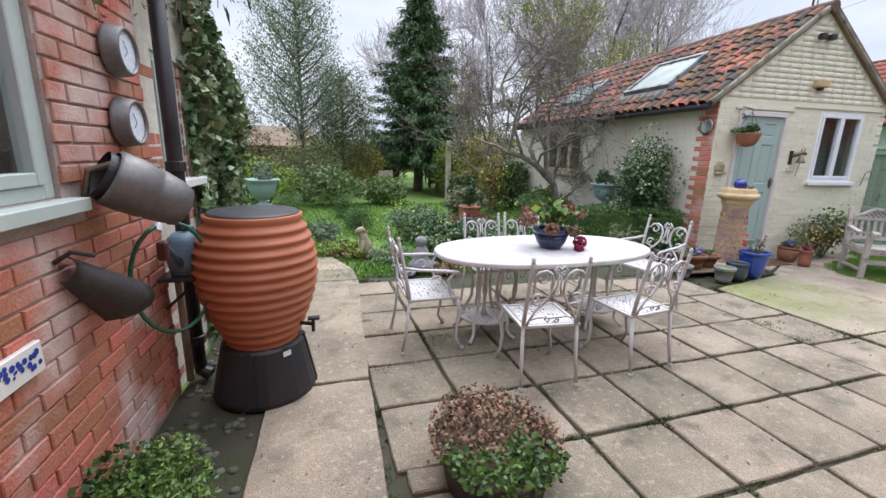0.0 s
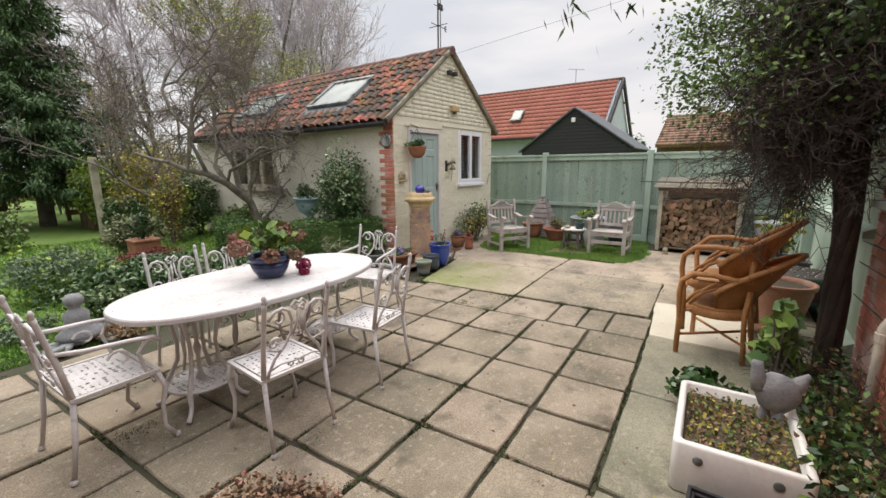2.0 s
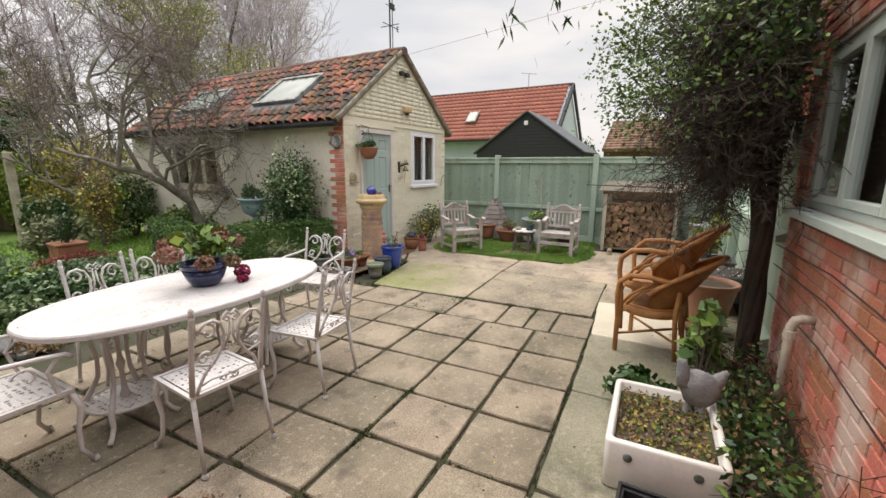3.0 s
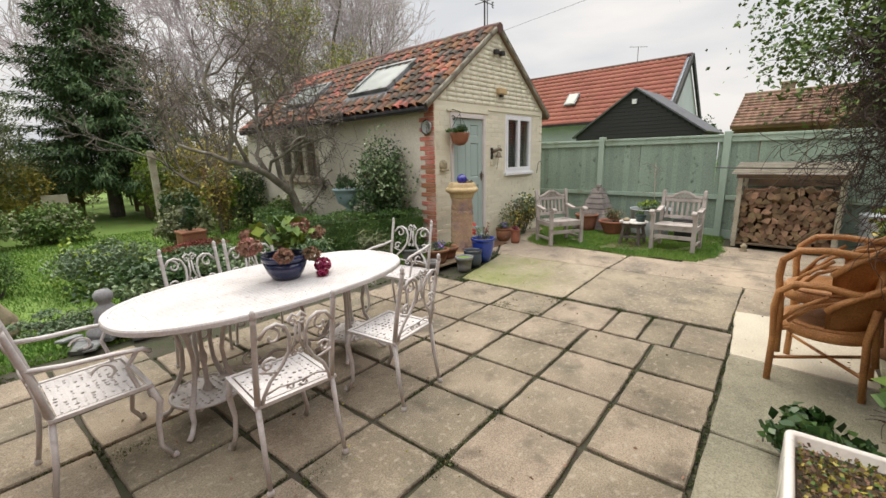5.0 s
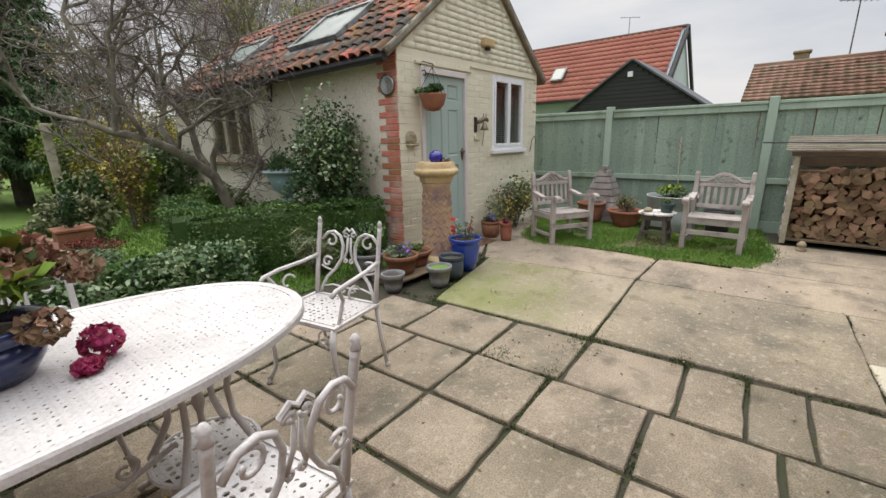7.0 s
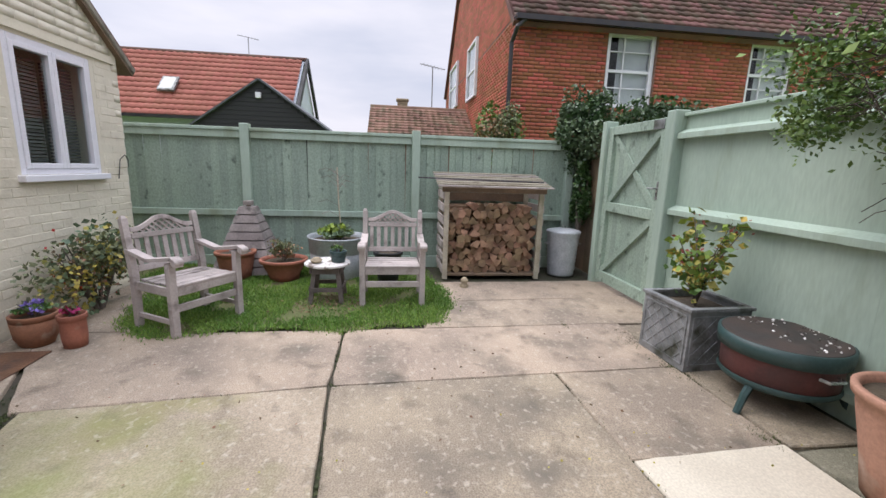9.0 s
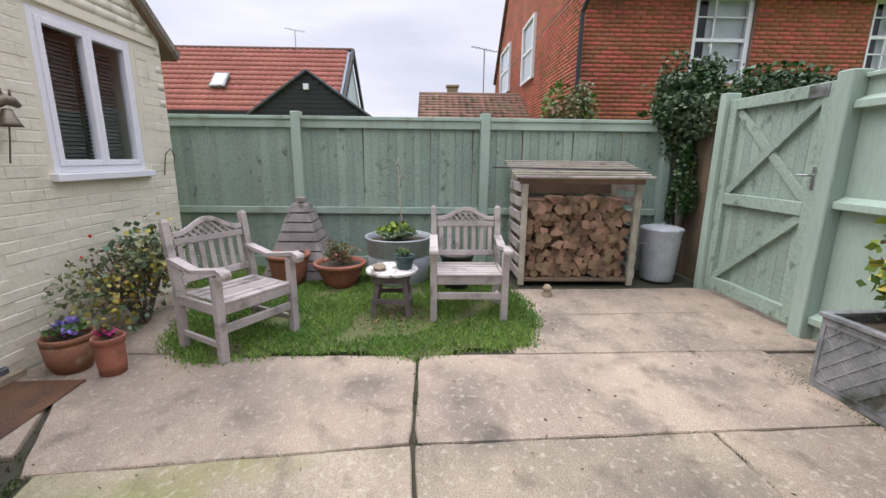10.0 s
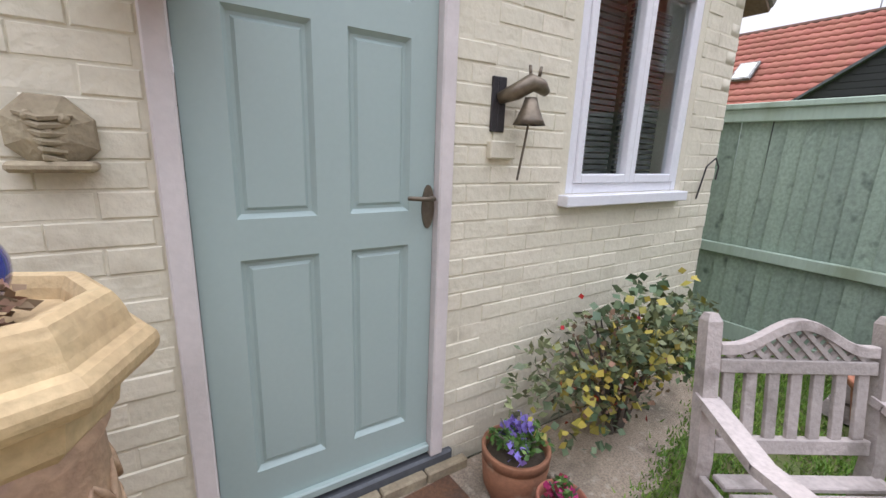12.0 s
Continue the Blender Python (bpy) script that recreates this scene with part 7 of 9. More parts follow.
# lead planter with rose
lp = thing("lead_planter", "square lead planter with lattice pattern and a yellowing rose", "planter", 7.09, 0.27, 0, 3)
hw = 0.25
part("box_wall", boxes((-hw, hw, -hw, -hw + 0.02, 0, 0.45), (-hw, hw, hw - 0.02, hw, 0, 0.45), (-hw, -hw + 0.02, -hw + 0.02, hw - 0.02, 0, 0.45), (hw - 0.02, hw, -hw + 0.02, hw - 0.02, 0, 0.45), bevel=0.002), M_LEAD, lp)
part("rim", boxes((-hw - 0.015, hw + 0.015, -hw - 0.015, -hw + 0.03, 0.45, 0.475), (-hw - 0.015, hw + 0.015, hw - 0.03, hw + 0.015, 0.45, 0.475), (-hw - 0.015, -hw + 0.03, -hw + 0.03, hw - 0.03, 0.45, 0.475), (hw - 0.03, hw + 0.015, -hw + 0.03, hw - 0.03, 0.45, 0.475), bevel=0.003), M_LEAD, lp)
part("soil", boxes((-hw + 0.02, hw - 0.02, -hw + 0.02, hw - 0.02, 0.02, 0.41)), M_SOIL, lp)
for rz in (0, 90, 180, 270):
    bm = bmesh.new()
    for d in (1, -1):
        for k in range(-4, 5):
            x0 = k * 0.1
            za, zb = 0.06, 0.40
            xa, xb = x0 - d * 0.17, x0 + d * 0.17
            lo, hi = -hw + 0.04, hw - 0.04
            if xa == xb:
                continue
            ta, tb = sorted(((lo - xa) / (xb - xa), (hi - xa) / (xb - xa)))
            ta, tb = max(0, ta), min(1, tb)
            if tb - ta > 0.05:
                tube(bm, [(xa + (xb - xa) * ta, -hw - 0.001, za + (zb - za) * ta), (xa + (xb - xa) * tb, -hw - 0.001, za + (zb - za) * tb)], 0.006, 4)
    for q in ((-hw + 0.03, 0.05, hw - 0.03, 0.05), (-hw + 0.03, 0.41, hw - 0.03, 0.41), (-hw + 0.03, 0.05, -hw + 0.03, 0.41), (hw - 0.03, 0.05, hw - 0.03, 0.41)):
        tube(bm, [(q[0], -hw - 0.001, q[1]), (q[2], -hw - 0.001, q[3])], 0.009, 4)
    bmesh.ops.rotate(bm, verts=bm.verts, cent=(0, 0, 0), matrix=Matrix.Rotation(radians(rz), 3, "Z"))
    tagged(part("relief", bm, M_LEAD, lp), kind="stuff")
rose = thing("potted_rose", "leggy rose with yellow and green leaves in the lead planter", "shrub", 7.09, 0.27, 0.41)
g = np.random.default_rng(71)
bm = bmesh.new()
lv = []
for i in range(10):
    a = g.uniform(0, 6.28)
    h = g.uniform(0.35, 0.68)
    top = Vector((0.36 * math.cos(a) * g.uniform(0.4, 1), 0.28 * math.sin(a) * g.uniform(0.4, 1), h))
    tube(bm, [(0, 0, 0), (top.x * 0.3, top.y * 0.3, h * 0.5), top], [0.008, 0.006, 0.003], 5)
    for k in range(34):
        f = g.uniform(0.3, 1)
        lv.append(np.array(top) * (f, f, f) + g.normal(0, 0.045, 3))
part("stems", bm, M_BARK, rose)
lv = np.array(lv)
put("green_leaves", leaf_mesh(lv[::2], 0.07, g, width=0.7), L_MID, rose)
put("lime_leaves", leaf_mesh(lv[1::2] + (0.03, 0, 0.01), 0.07, g, width=0.7), L_LIME, rose)
put("yellow_leaves", leaf_mesh(lv[1::3], 0.075, g, width=0.75), L_YELLOW, rose)
put("red_tips", leaf_mesh(lv[1::4] + (0, 0, 0.06), 0.035, g, width=0.6), L_SEDUM, rose)

# round fire pit with lid
fp = thing("fire_pit", "round green and red enamelled fire pit with rusty lid", "fire pit", 6.46, 0.165)
part("drum", lathe([(0, 0.14), (0.20, 0.14), (0.27, 0.16), (0.305, 0.19), (0.312, 0.36)], 40), M_RUSTRED, fp, smooth=True)
part("band", lathe([(0.312, 0.345), (0.335, 0.345), (0.34, 0.39), (0.338, 0.435), (0.325, 0.437)], 40), M_DARKGREEN, fp, smooth=True)
part("lower_band", lathe([(0.25, 0.135), (0.30, 0.15), (0.318, 0.172), (0.31, 0.195)], 36), M_DARKGREEN, fp, smooth=True)
part("lid", lathe([(0.328, 0.43), (0.322, 0.440), (0.2, 0.443), (0, 0.445)], 40), M_LID, fp)
for k in range(3):
    a = radians(110 + 120 * k)
    part("leg", tube(bmesh.new(), [(0.27 * math.cos(a), 0.27 * math.sin(a), 0.17), (0.33 * math.cos(a), 0.33 * math.sin(a), 0.11), (0.39 * math.cos(a), 0.39 * math.sin(a), 0.0)], [0.025, 0.022, 0.02], 6), M_DARKGREEN, fp)
part("handle", tube(bmesh.new(), [(-0.305, 0.06, 0.30), (-0.35, 0.05, 0.30), (-0.35, -0.05, 0.30), (-0.305, -0.06, 0.30)], 0.01, 6), M_STEEL, fp)
g = np.random.default_rng(72)
q = np.stack([g.uniform(-0.3, 0.3, 60), g.uniform(-0.3, 0.1, 60), np.full(60, 0.447)], 1)
q = q[(q[:, 0] ** 2 + q[:, 1] ** 2) < 0.1]
tagged(put("fallen_petals", leaf_mesh(q, 0.022, g, up=0.95, width=0.9), M_CERAMIC, fp), kind="stuff")

# chimney pot, blue glass ball, cluster of pots
ch = thing("chimney_pot", "tall buff clay chimney pot with yellow octagonal rim", "chimney pot", 6.17, 5.02)
ch.matrix_world = pose(6.17, 5.02, 0) @ Matrix.Diagonal((1, 1, 1.045, 1))
prof = [(0.0, 0), (0.235, 0), (0.245, 0.05), (0.215, 0.10), (0.205, 0.12), (0.195, 0.5), (0.175, 0.84), (0.19, 0.865), (0.175, 0.885)]
body = part("shaft", lathe(prof, 40, sx=0.88, sy=0.88), M_CHIM, ch, smooth=True)
bm = bmesh.new()
for k in range(13):
    for r in range(8):
        a = 2 * math.pi * (k + 0.5 * (r % 2)) / 13
        z = 0.17 + r * 0.082
        rad = 0.181 - 0.027 * (z / 0.84)
        tube(bm, [(rad * math.cos(a - 0.235), rad * math.sin(a - 0.235), z + 0.040), (rad * 1.02 * math.cos(a - 0.12), rad * 1.02 * math.sin(a - 0.12), z + 0.012), (rad * 1.035 * math.cos(a), rad * 1.035 * math.sin(a), z - 0.022), (rad * 1.02 * math.cos(a + 0.12), rad * 1.02 * math.sin(a + 0.12), z + 0.012), (rad * math.cos(a + 0.235), rad * math.sin(a + 0.235), z + 0.040)], [0.003, 0.007, 0.009, 0.007, 0.003], 6)
tagged(part("scale_relief", bm, M_CHIM, body, "", True), kind="stuff")
part("rim", lathe([(0.175, 0.87), (0.20, 0.895), (0.205, 0.92), (0.212, 0.945), (0.24, 0.958), (0.265, 0.97), (0.277, 0.985), (0.28, 1.0), (0.276, 1.013), (0.262, 1.026), (0.245, 1.032), (0.238, 1.045), (0.232, 1.065), (0.225, 1.08), (0.215, 1.095), (0.20, 1.103), (0.18, 1.10), (0.17, 1.08), (0.165, 1.06), (0, 1.05)], 8, sx=0.92, sy=0.92), M_CHIMRIM, ch)
part("plinth", lathe([(0.0, 0), (0.30, 0), (0.30, 0.05), (0.25, 0.085), (0.215, 0.10)], 8), M_CHIMRIM, ch)
ball = thing("glass_ball", "shiny cobalt blue glass ball on the chimney pot", "garden ornament", 6.17, 5.02, 1.155)
part("sphere", lathe([(0.08 * math.sin(math.pi * k / 16), 0.045 - 0.08 * math.cos(math.pi * k / 16)) for k in range(17)], 28), M_COBALTGLASS, ball, smooth=True)
hs = bush("houseleek", "dry brown succulents round the glass ball", 6.22, 4.95, 1.11, (0.09, 0.09, 0.045), 160, 0.03, L_BROWN, 73, "plant", stems=0)
bp = pot("blue_pot", "cobalt blue glazed pot with red flowers by the chimney pot", 6.09, 4.56, 0, 0.175, 0.36, M_BLUEGLAZE, foot=0.62, belly=0.05)
pot_plant(bp, 74, 0.14, 0.20, 130, 0.04, L_GREY, z0=0.33)
for i in range(8):
    a = i * 2.1
    fx, fy, fz = 0.13 * math.cos(a), 0.13 * math.sin(a), 0.42 + 0.045 * (i % 4)
    part("stalk", tube(bmesh.new(), [(fx * 0.3, fy * 0.3, 0.32), (fx * 0.8, fy * 0.8, fz - 0.06), (fx, fy, fz)], 0.003, 5), M_BARK, bp)
    bm = bmesh.new()
    mm = pose(fx, fy, fz, 35 * math.sin(a), 35 * math.cos(a), 0)
    for k in range(9):
        b_ = k * 6.2832 / 9
        w_ = 0.35
        r_ = 0.036 if i % 3 else 0.022
        bm.faces.new([bm.verts.new(mm @ Vector(c)) for c in ((0, 0, 0), (r_ * 0.7 * math.cos(b_ - w_), r_ * 0.7 * math.sin(b_ - w_), 0.007), (r_ * math.cos(b_), r_ * math.sin(b_), 0.002), (r_ * 0.7 * math.cos(b_ + w_), r_ * 0.7 * math.sin(b_ + w_), 0.007))])
    lathe([(0.01, 0.004), (0.007, 0.011), (0, 0.012)], 8, bm, m=mm)
    part("red_flower", bm, L_RED if i % 3 else L_SEDUM, bp)
t = pot("slate_pot", "blue black glazed pot beside the blue pot", 5.77, 4.50, 0, 0.125, 0.24, M_SLATEGLAZE, foot=0.8, belly=0.1)
t = pot("small_zinc_pot", "small grey pot with moss at the patio edge", 5.52, 4.45, 0, 0.12, 0.20, M_GREYSTONE)
part("moss", lathe([(0, 0.185), (0.11, 0.175)], 16), M_LAWN, t)
t = pot("terracotta_pan", "terracotta pan of violet pansies on a low wooden stand", 5.42, 4.88, 0.07, 0.175, 0.2, M_TERRA)
pot_plant(t, 75, 0.17, 0.12, 420, 0.035, L_GREY, z0=0.18, extra=(("pansy_bloom", L_VIOLET, 90, 0.03),))
t = pot("terracotta_bowl", "terracotta bowl with green plants on the low stand", 5.72, 4.95, 0.07, 0.16, 0.17, M_TERRA)
pot_plant(t, 76, 0.14, 0.10, 220, 0.035, L_MID, z0=0.15)
stand2 = thing("low_plant_stand", "low dark wooden plant stand under terracotta pots", "plant stand", 5.5, 4.9, 0, 0)
part("top_board", boxes((-0.32, 0.42, -0.22, 0.22, 0.05, 0.07), bevel=0.004), M_WOODBROWN, stand2)
for sx2 in (-0.28, 0.38):
    part("bearer", boxes((sx2 - 0.02, sx2 + 0.02, -0.2, 0.2, 0, 0.05)), M_WOODBROWN, stand2)
t = pot("leafy_pot", "dark pot with a rounded evergreen shrub at the bed edge", 5.30, 5.25, 0, 0.17, 0.26, M_LEAD)
pot_plant(t, 77, 0.22, 0.36, 1500, 0.035, L_DARK, z0=0.22, extra=(("light_leaves", L_MID, 500, 0.035),))
t = pot("spare_pot", "plain grey pot in the shade by the bed edge", 5.15, 4.72, 0, 0.11, 0.17, M_GREYSTONE)

# things on the gable
hb = thing("hanging_basket", "terracotta half basket of green and grey plants on a bracket", "hanging basket", 6.46, SY - 0.19, 1.74)
part("bowl", lathe([(0, -0.03), (0.07, -0.018), (0.125, 0.04), (0.155, 0.145), (0.162, 0.165), (0.145, 0.165)], 28), M_TERRA, hb, smooth=True)
pot_plant(hb, 81, 0.2, 0.13, 900, 0.035, L_MID, z0=0.14, extra=(("dark_leaves", L_DARK, 400, 0.03),))
bm = bmesh.new()
for a in (0.5, 2.6, 4.7):
    tube(bm, [(0.18 * math.cos(a), 0.18 * math.sin(a), 0.165), (0, 0, 0.46)], 0.003, 4)
part("chains", bm, M_IRON, hb)
br = thing("basket_bracket", "curled black iron bracket on the cream gable", "bracket", 6.46, SY, 2.2)
bm = bmesh.new()
tube(bm, [(0, -0.005, -0.25), (0, -0.005, 0.08), (0, -0.06, 0.07), (0, -0.19, 0.03), (0, -0.21, 0.01)], 0.007, 6)
tube(bm, [(0, -0.06 + p[0], p[2]) for p in curl(0, -0.06, 0.05, 1.0, 0, 12)], 0.006, 5)
part("bracket_arm", bm, M_IRON, br)
face = bmesh.new()
lathe([(0.09, 0.0), (0.115, 0.012), (0.11, 0.03), (0.085, 0.045), (0.05, 0.06), (0.0, 0.065)], 8, face, 1.0, 0.92, m=pose(0, 0, 0, 90, 22.5, 0))
for k in range(6):
    tube(face, [(-0.065 + 0.01 * k, -0.05, 0.05 - 0.022 * k), (-0.01, -0.072, 0.035 - 0.02 * k), (0.06 - 0.006 * k, -0.052, 0.045 - 0.024 * k)], [0.006, 0.010, 0.006], 6)
box(face, -0.10, 0.10, -0.08, 0.0, -0.105, -0.075, bevel=0.01)
for q in ((-0.035, 0.04, 0.016), (0.04, 0.035, 0.016), (0, 0.0, 0.02)):
    r2 = bmesh.ops.create_icosphere(face, subdivisions=2, radius=q[2])
    for v in r2["verts"]:
        v.co += Vector((q[0], -0.055, q[1]))
wf = tagged(part("wall_mask", face, M_STONE, None, "carved buff stone wall pocket on the cream brick"), category="wall ornament")
wf.matrix_world = pose(6.245, SY, 1.41) @ Matrix.Diagonal((0.8, 1, 0.85, 1))
bell = thing("wall_bell", "aged brass animal head bell on a dark plate", "doorbell", 7.63, SY, 1.57)
bell.matrix_world = pose(7.63, SY, 1.57) @ Matrix.Diagonal((1.15, 1.15, 1.15, 1))
part("back_plate", boxes((-0.08, -0.055, -0.012, 0.0, -0.08, 0.10), (-0.055, -0.02, -0.012, 0.0, -0.08, 0.10), bevel=0.003), M_IRON, bell)
bm = bmesh.new()
tube(bm, [(-0.05, -0.01, 0.03), (-0.02, -0.06, 0.05), (0.02, -0.09, 0.08), (0.05, -0.10, 0.07), (0.075, -0.105, 0.05)], [0.02, 0.028, 0.03, 0.025, 0.014], 10)
tube(bm, [(0.02, -0.08, 0.10), (0.02, -0.075, 0.135)], 0.006, 5)
tube(bm, [(0.04, -0.10, 0.10), (0.045, -0.10, 0.13)], 0.006, 5)
part("animal_head", bm, M_BRASS, bell, smooth=True)
part("bell_dome", lathe([(0.0, 0.035), (0.02, 0.033), (0.03, 0.0), (0.045, -0.035), (0.055, -0.055), (0.05, -0.055)], 20, at=(0.02, -0.09, 0.0)), M_BRASS, bell, smooth=True)
part("bell_cord", tube(bmesh.new(), [(0.02, -0.09, -0.03), (0.015, -0.08, -0.12), (0.012, -0.06, -0.24)], 0.004, 5), M_BRASS, bell)
jb = thing("junction_box", "small cream painted box below the bell", "electrical box", 7.60, SY, 1.41)
part("cover", boxes((-0.07, 0.06, -0.035, 0, -0.035, 0.035), bevel=0.005), M_CREAM, jb)
la = thing("bulkhead_lamp", "pale yellow plastic wall lamp high on the gable", "wall lamp", 7.82, SY, 2.67)
part("lamp_housing", boxes((-0.12, 0.12, -0.09, 0, -0.055, 0.055), bevel=0.015), M_CHIMRIM, la)
part("sensor", boxes((-0.035, 0.035, -0.07, -0.01, -0.10, -0.055), bevel=0.01), M_IRON, la)
fl = thing("twin_spotlight", "black twin spotlight under the gable peak", "spotlight", 7.72, SY, 3.3)
for dx in (-0.09, 0.09):
    part("lamp_head", boxes((dx - 0.045, dx + 0.045, -0.10, -0.02, -0.04, 0.04), bevel=0.01), M_IRON, fl)
part("arm", boxes((-0.09, 0.09, -0.02, 0.0, -0.012, 0.012)), M_IRON, fl)
hook = thing("wire_hook", "thin curled iron wire hook at the gable edge", "hook", 9.18, SY, 1.28)
part("wire", tube(bmesh.new(), [(0, -0.01, -0.12), (0.02, -0.03, 0.08), (0.07, -0.05, 0.13), (0.12, -0.05, 0.08), (0.11, -0.05, 0.0)], 0.005, 5), M_IRON, hook)
mt = thing("door_mat", "rust brown worn door mat before the door", "door mat", 6.96, 5.17, 0.006, 3)
part("mat_slab", boxes((-0.42, 0.42, -0.21, 0.21, 0.0, 0.010), bevel=0.004), M_MAT, mt)
wd = thing("wall_dish", "round pewter dish on the bare brick corner", "wall ornament", SX0 - 0.012, 5.62, 2.0)
part("dish", lathe([(0.0, 0.012), (0.09, 0.01), (0.11, 0.02), (0.115, 0.035), (0.09, 0.03), (0.0, 0.028)], 24, m=pose(0, 0, 0, 0, -90, 0)), M_STEEL, wd, smooth=True)
cab = thing("cable_loop", "black cable looped on the rendered side wall", "cable", SX0, 8.2, 2.25)
part("cable", tube(bmesh.new(), [(-0.02, 0.0, 0.1), (-0.03, -0.05, -0.1), (-0.03, 0.0, -0.25), (-0.03, 0.08, -0.15), (-0.02, 0.1, 0.1)], 0.012, 6), M_IRON, cab)
vane = thing("weather_vane", "dark weather vane and aerial mast behind the shed ridge", "weather vane", 8.0, 5.95, 3.55)
part("mast", tube(bmesh.new(), [(0, 0, 0), (0.0, 0, 1.75)], 0.016, 6), M_IRON, vane)
part("second_mast", tube(bmesh.new(), [(0.22, 0.1, 0), (0.22, 0.1, 1.45)], 0.012, 6), M_LEAD, vane)
bm = bmesh.new()
tube(bm, [(-0.22, 0, 0.75), (0.22, 0, 0.75)], 0.008, 5)
tube(bm, [(0, -0.22, 0.75), (0, 0.22, 0.75)], 0.008, 5)
box(bm, 0.23, 0.25, -0.005, 0.005, 0.70, 0.80)
for zz in (0.70, 0.745, 0.79):
    box(bm, 0.25, 0.29, -0.005, 0.005, zz, zz + 0.012)
box(bm, 0.02, 0.16, -0.004, 0.004, 1.05, 1.17)
tube(bm, [(-0.12, 0, 1.1), (0.2, 0, 1.1)], 0.007, 5)
part("pointer", bm, M_IRON, vane)
for ax, ay, az, h in ((25.9, 9.2, 6.2, 0.8), (19.5, 1.2, 3.3, 1.5)):
    t = thing("roof_aerial", "thin grey television aerial on a far roof", "aerial", ax, ay, az, 20)
    part("mast", tube(bmesh.new(), [(0, 0, 0), (0, 0, h)], 0.018, 5), M_LEAD, t)
    bm = bmesh.new()
    tube(bm, [(-0.05, -0.45, h - 0.05), (0.05, 0.45, h + 0.05)], 0.012, 4)
    for k in range(7):
        tube(bm, [(-0.14, -0.4 + k * 0.13, h - 0.04 + k * 0.012), (0.14, -0.4 + k * 0.13, h - 0.04 + k * 0.012)], 0.007, 4)
    part("antenna", bm, M_LEAD, t)
wire = thing("overhead_wire", "thin overhead wire from the shed gable", "wire")
part("line", tube(bmesh.new(), [(7.8, 5.4, 3.66), (9.5, 2.0, 4.6), (12, -4, 6.8)], 0.003, 4), M_LEAD, wire)

# ---- plants, garden and distance ----
def tree(name, label, x, y, h, seed, spread=0.6, depth=4, kids=3, r=0.12, lean=(0, 0, 1), twig=None, z=0.0, lift=0.12, first=0.33, leaves=None, wob=0.16, shrink=0.7, trunk_mat=None, least=0.006):
    t = thing(name, label, "tree", x, y, z)
    g = np.random.default_rng(seed)
    out = []
    branches(g, (0, 0, -0.05), lean, h * first * 1.5, r, depth, out, spread, lift, kids, wob, shrink)
    put("trunk", limb_mesh(out, max(depth - 1, 1), 99), trunk_mat or M_BARK, t, smooth=True)
    put("twig_crown", limb_mesh(out, 0, max(depth - 2, 0), least=least), twig or M_TWIG, t)
    for ln, lm_, per, size in (leaves or ()):
        pts = []
        for p, rad, d in out:
            if d <= 1:
                for _ in range(per):
                    k = g.integers(1, len(p))
                    pts.append(tuple(p[k] + Vector(g.normal(size=3)) * 0.06 * h / 4))
        put(ln, leaf_mesh(pts, size, g), lm_, t)
    return t


def spray_mesh(p, d, length, width, rng):
    """Narrow drooping sprays at places p along directions d."""
    p, d = np.asarray(p), np.asarray(d)
    d = d / np.linalg.norm(d, axis=1)[:, None]
    s = np.cross(d, rng.normal(0, 0.35, d.shape) + (0, 0, 1))
    s /= np.linalg.norm(s, axis=1)[:, None]
    ln = (length * rng.uniform(0.5, 1.3, len(p)))[:, None]
    v = np.stack([p, p + d * ln * 0.4 + s * width * 0.5, p + d * ln + (0, 0, -0.15) * ln, p + d * ln * 0.4 - s * width * 0.5], 1)
    return fast_mesh(v.reshape(-1, 3), np.arange(len(p) * 4).reshape(-1, 4))


def conifer(name, label, x, y, h, r, seed, n=26000, boughs=230, leaf=None, rise=-0.1, length=0.2, width=0.045, foot=0.13, power=0.85, trunk=0.2):
    t = thing(name, label, "tree", x, y)
    g = np.random.default_rng(seed)
    part("trunk", tube(bmesh.new(), [(0, 0, -0.1), (0.05, 0, h * 0.5), (0, 0, h * 0.98)], [trunk, trunk * 0.6, 0.02], 9), M_BARK, t)
    pts, dirs, bm = [], [], bmesh.new()
    for i in range(boughs):
        k = (i + 0.5) / boughs
        z = h * (foot + (0.99 - foot) * k)
        L = r * (1 - k) ** power * g.uniform(0.5, 1.25) + 0.10
        a = i * 2.4 + g.uniform(-0.4, 0.4)
        d = np.array((math.cos(a), math.sin(a), 0))
        tip = d * L + np.array((0, 0, z + rise * L))
        mid = d * L * 0.5 + np.array((0, 0, z - 0.08 * L + rise * L * 0.5))
        tube(bm, [(0, 0, z), tuple(mid), tuple(tip)], [0.03, 0.018, 0.005], 4)
        m = max(16, int(n / boughs * (L / r) * 1.7))
        f = g.uniform(0.08, 1.0, m) ** 0.8
        q = np.where(f[:, None] < 0.5, mid * (f[:, None] * 2) + np.array((0, 0, z)) * (1 - f[:, None] * 2), mid + (tip - mid) * (f[:, None] * 2 - 1))
        spread = (0.05 + 0.22 * L / r * (1.15 - f)) * (1 if rise < 0 else 1.7)
        q = q + g.normal(0, 1, (m, 3)) * np.stack([spread, spread, (0.06 if rise < 0 else 0.2) + 0 * f], 1)
        pts.append(q)
        dirs.append(d * 0.8 + g.normal(0, 0.5, (m, 3)) + np.array((0, 0, rise * 1.5 - 0.1)))
    part("bough_frame", bm, M_BARK, t)
    put("needles", spray_mesh(np.concatenate(pts), np.concatenate(dirs), length, width, g), leaf or L_YEW, t)
    return t


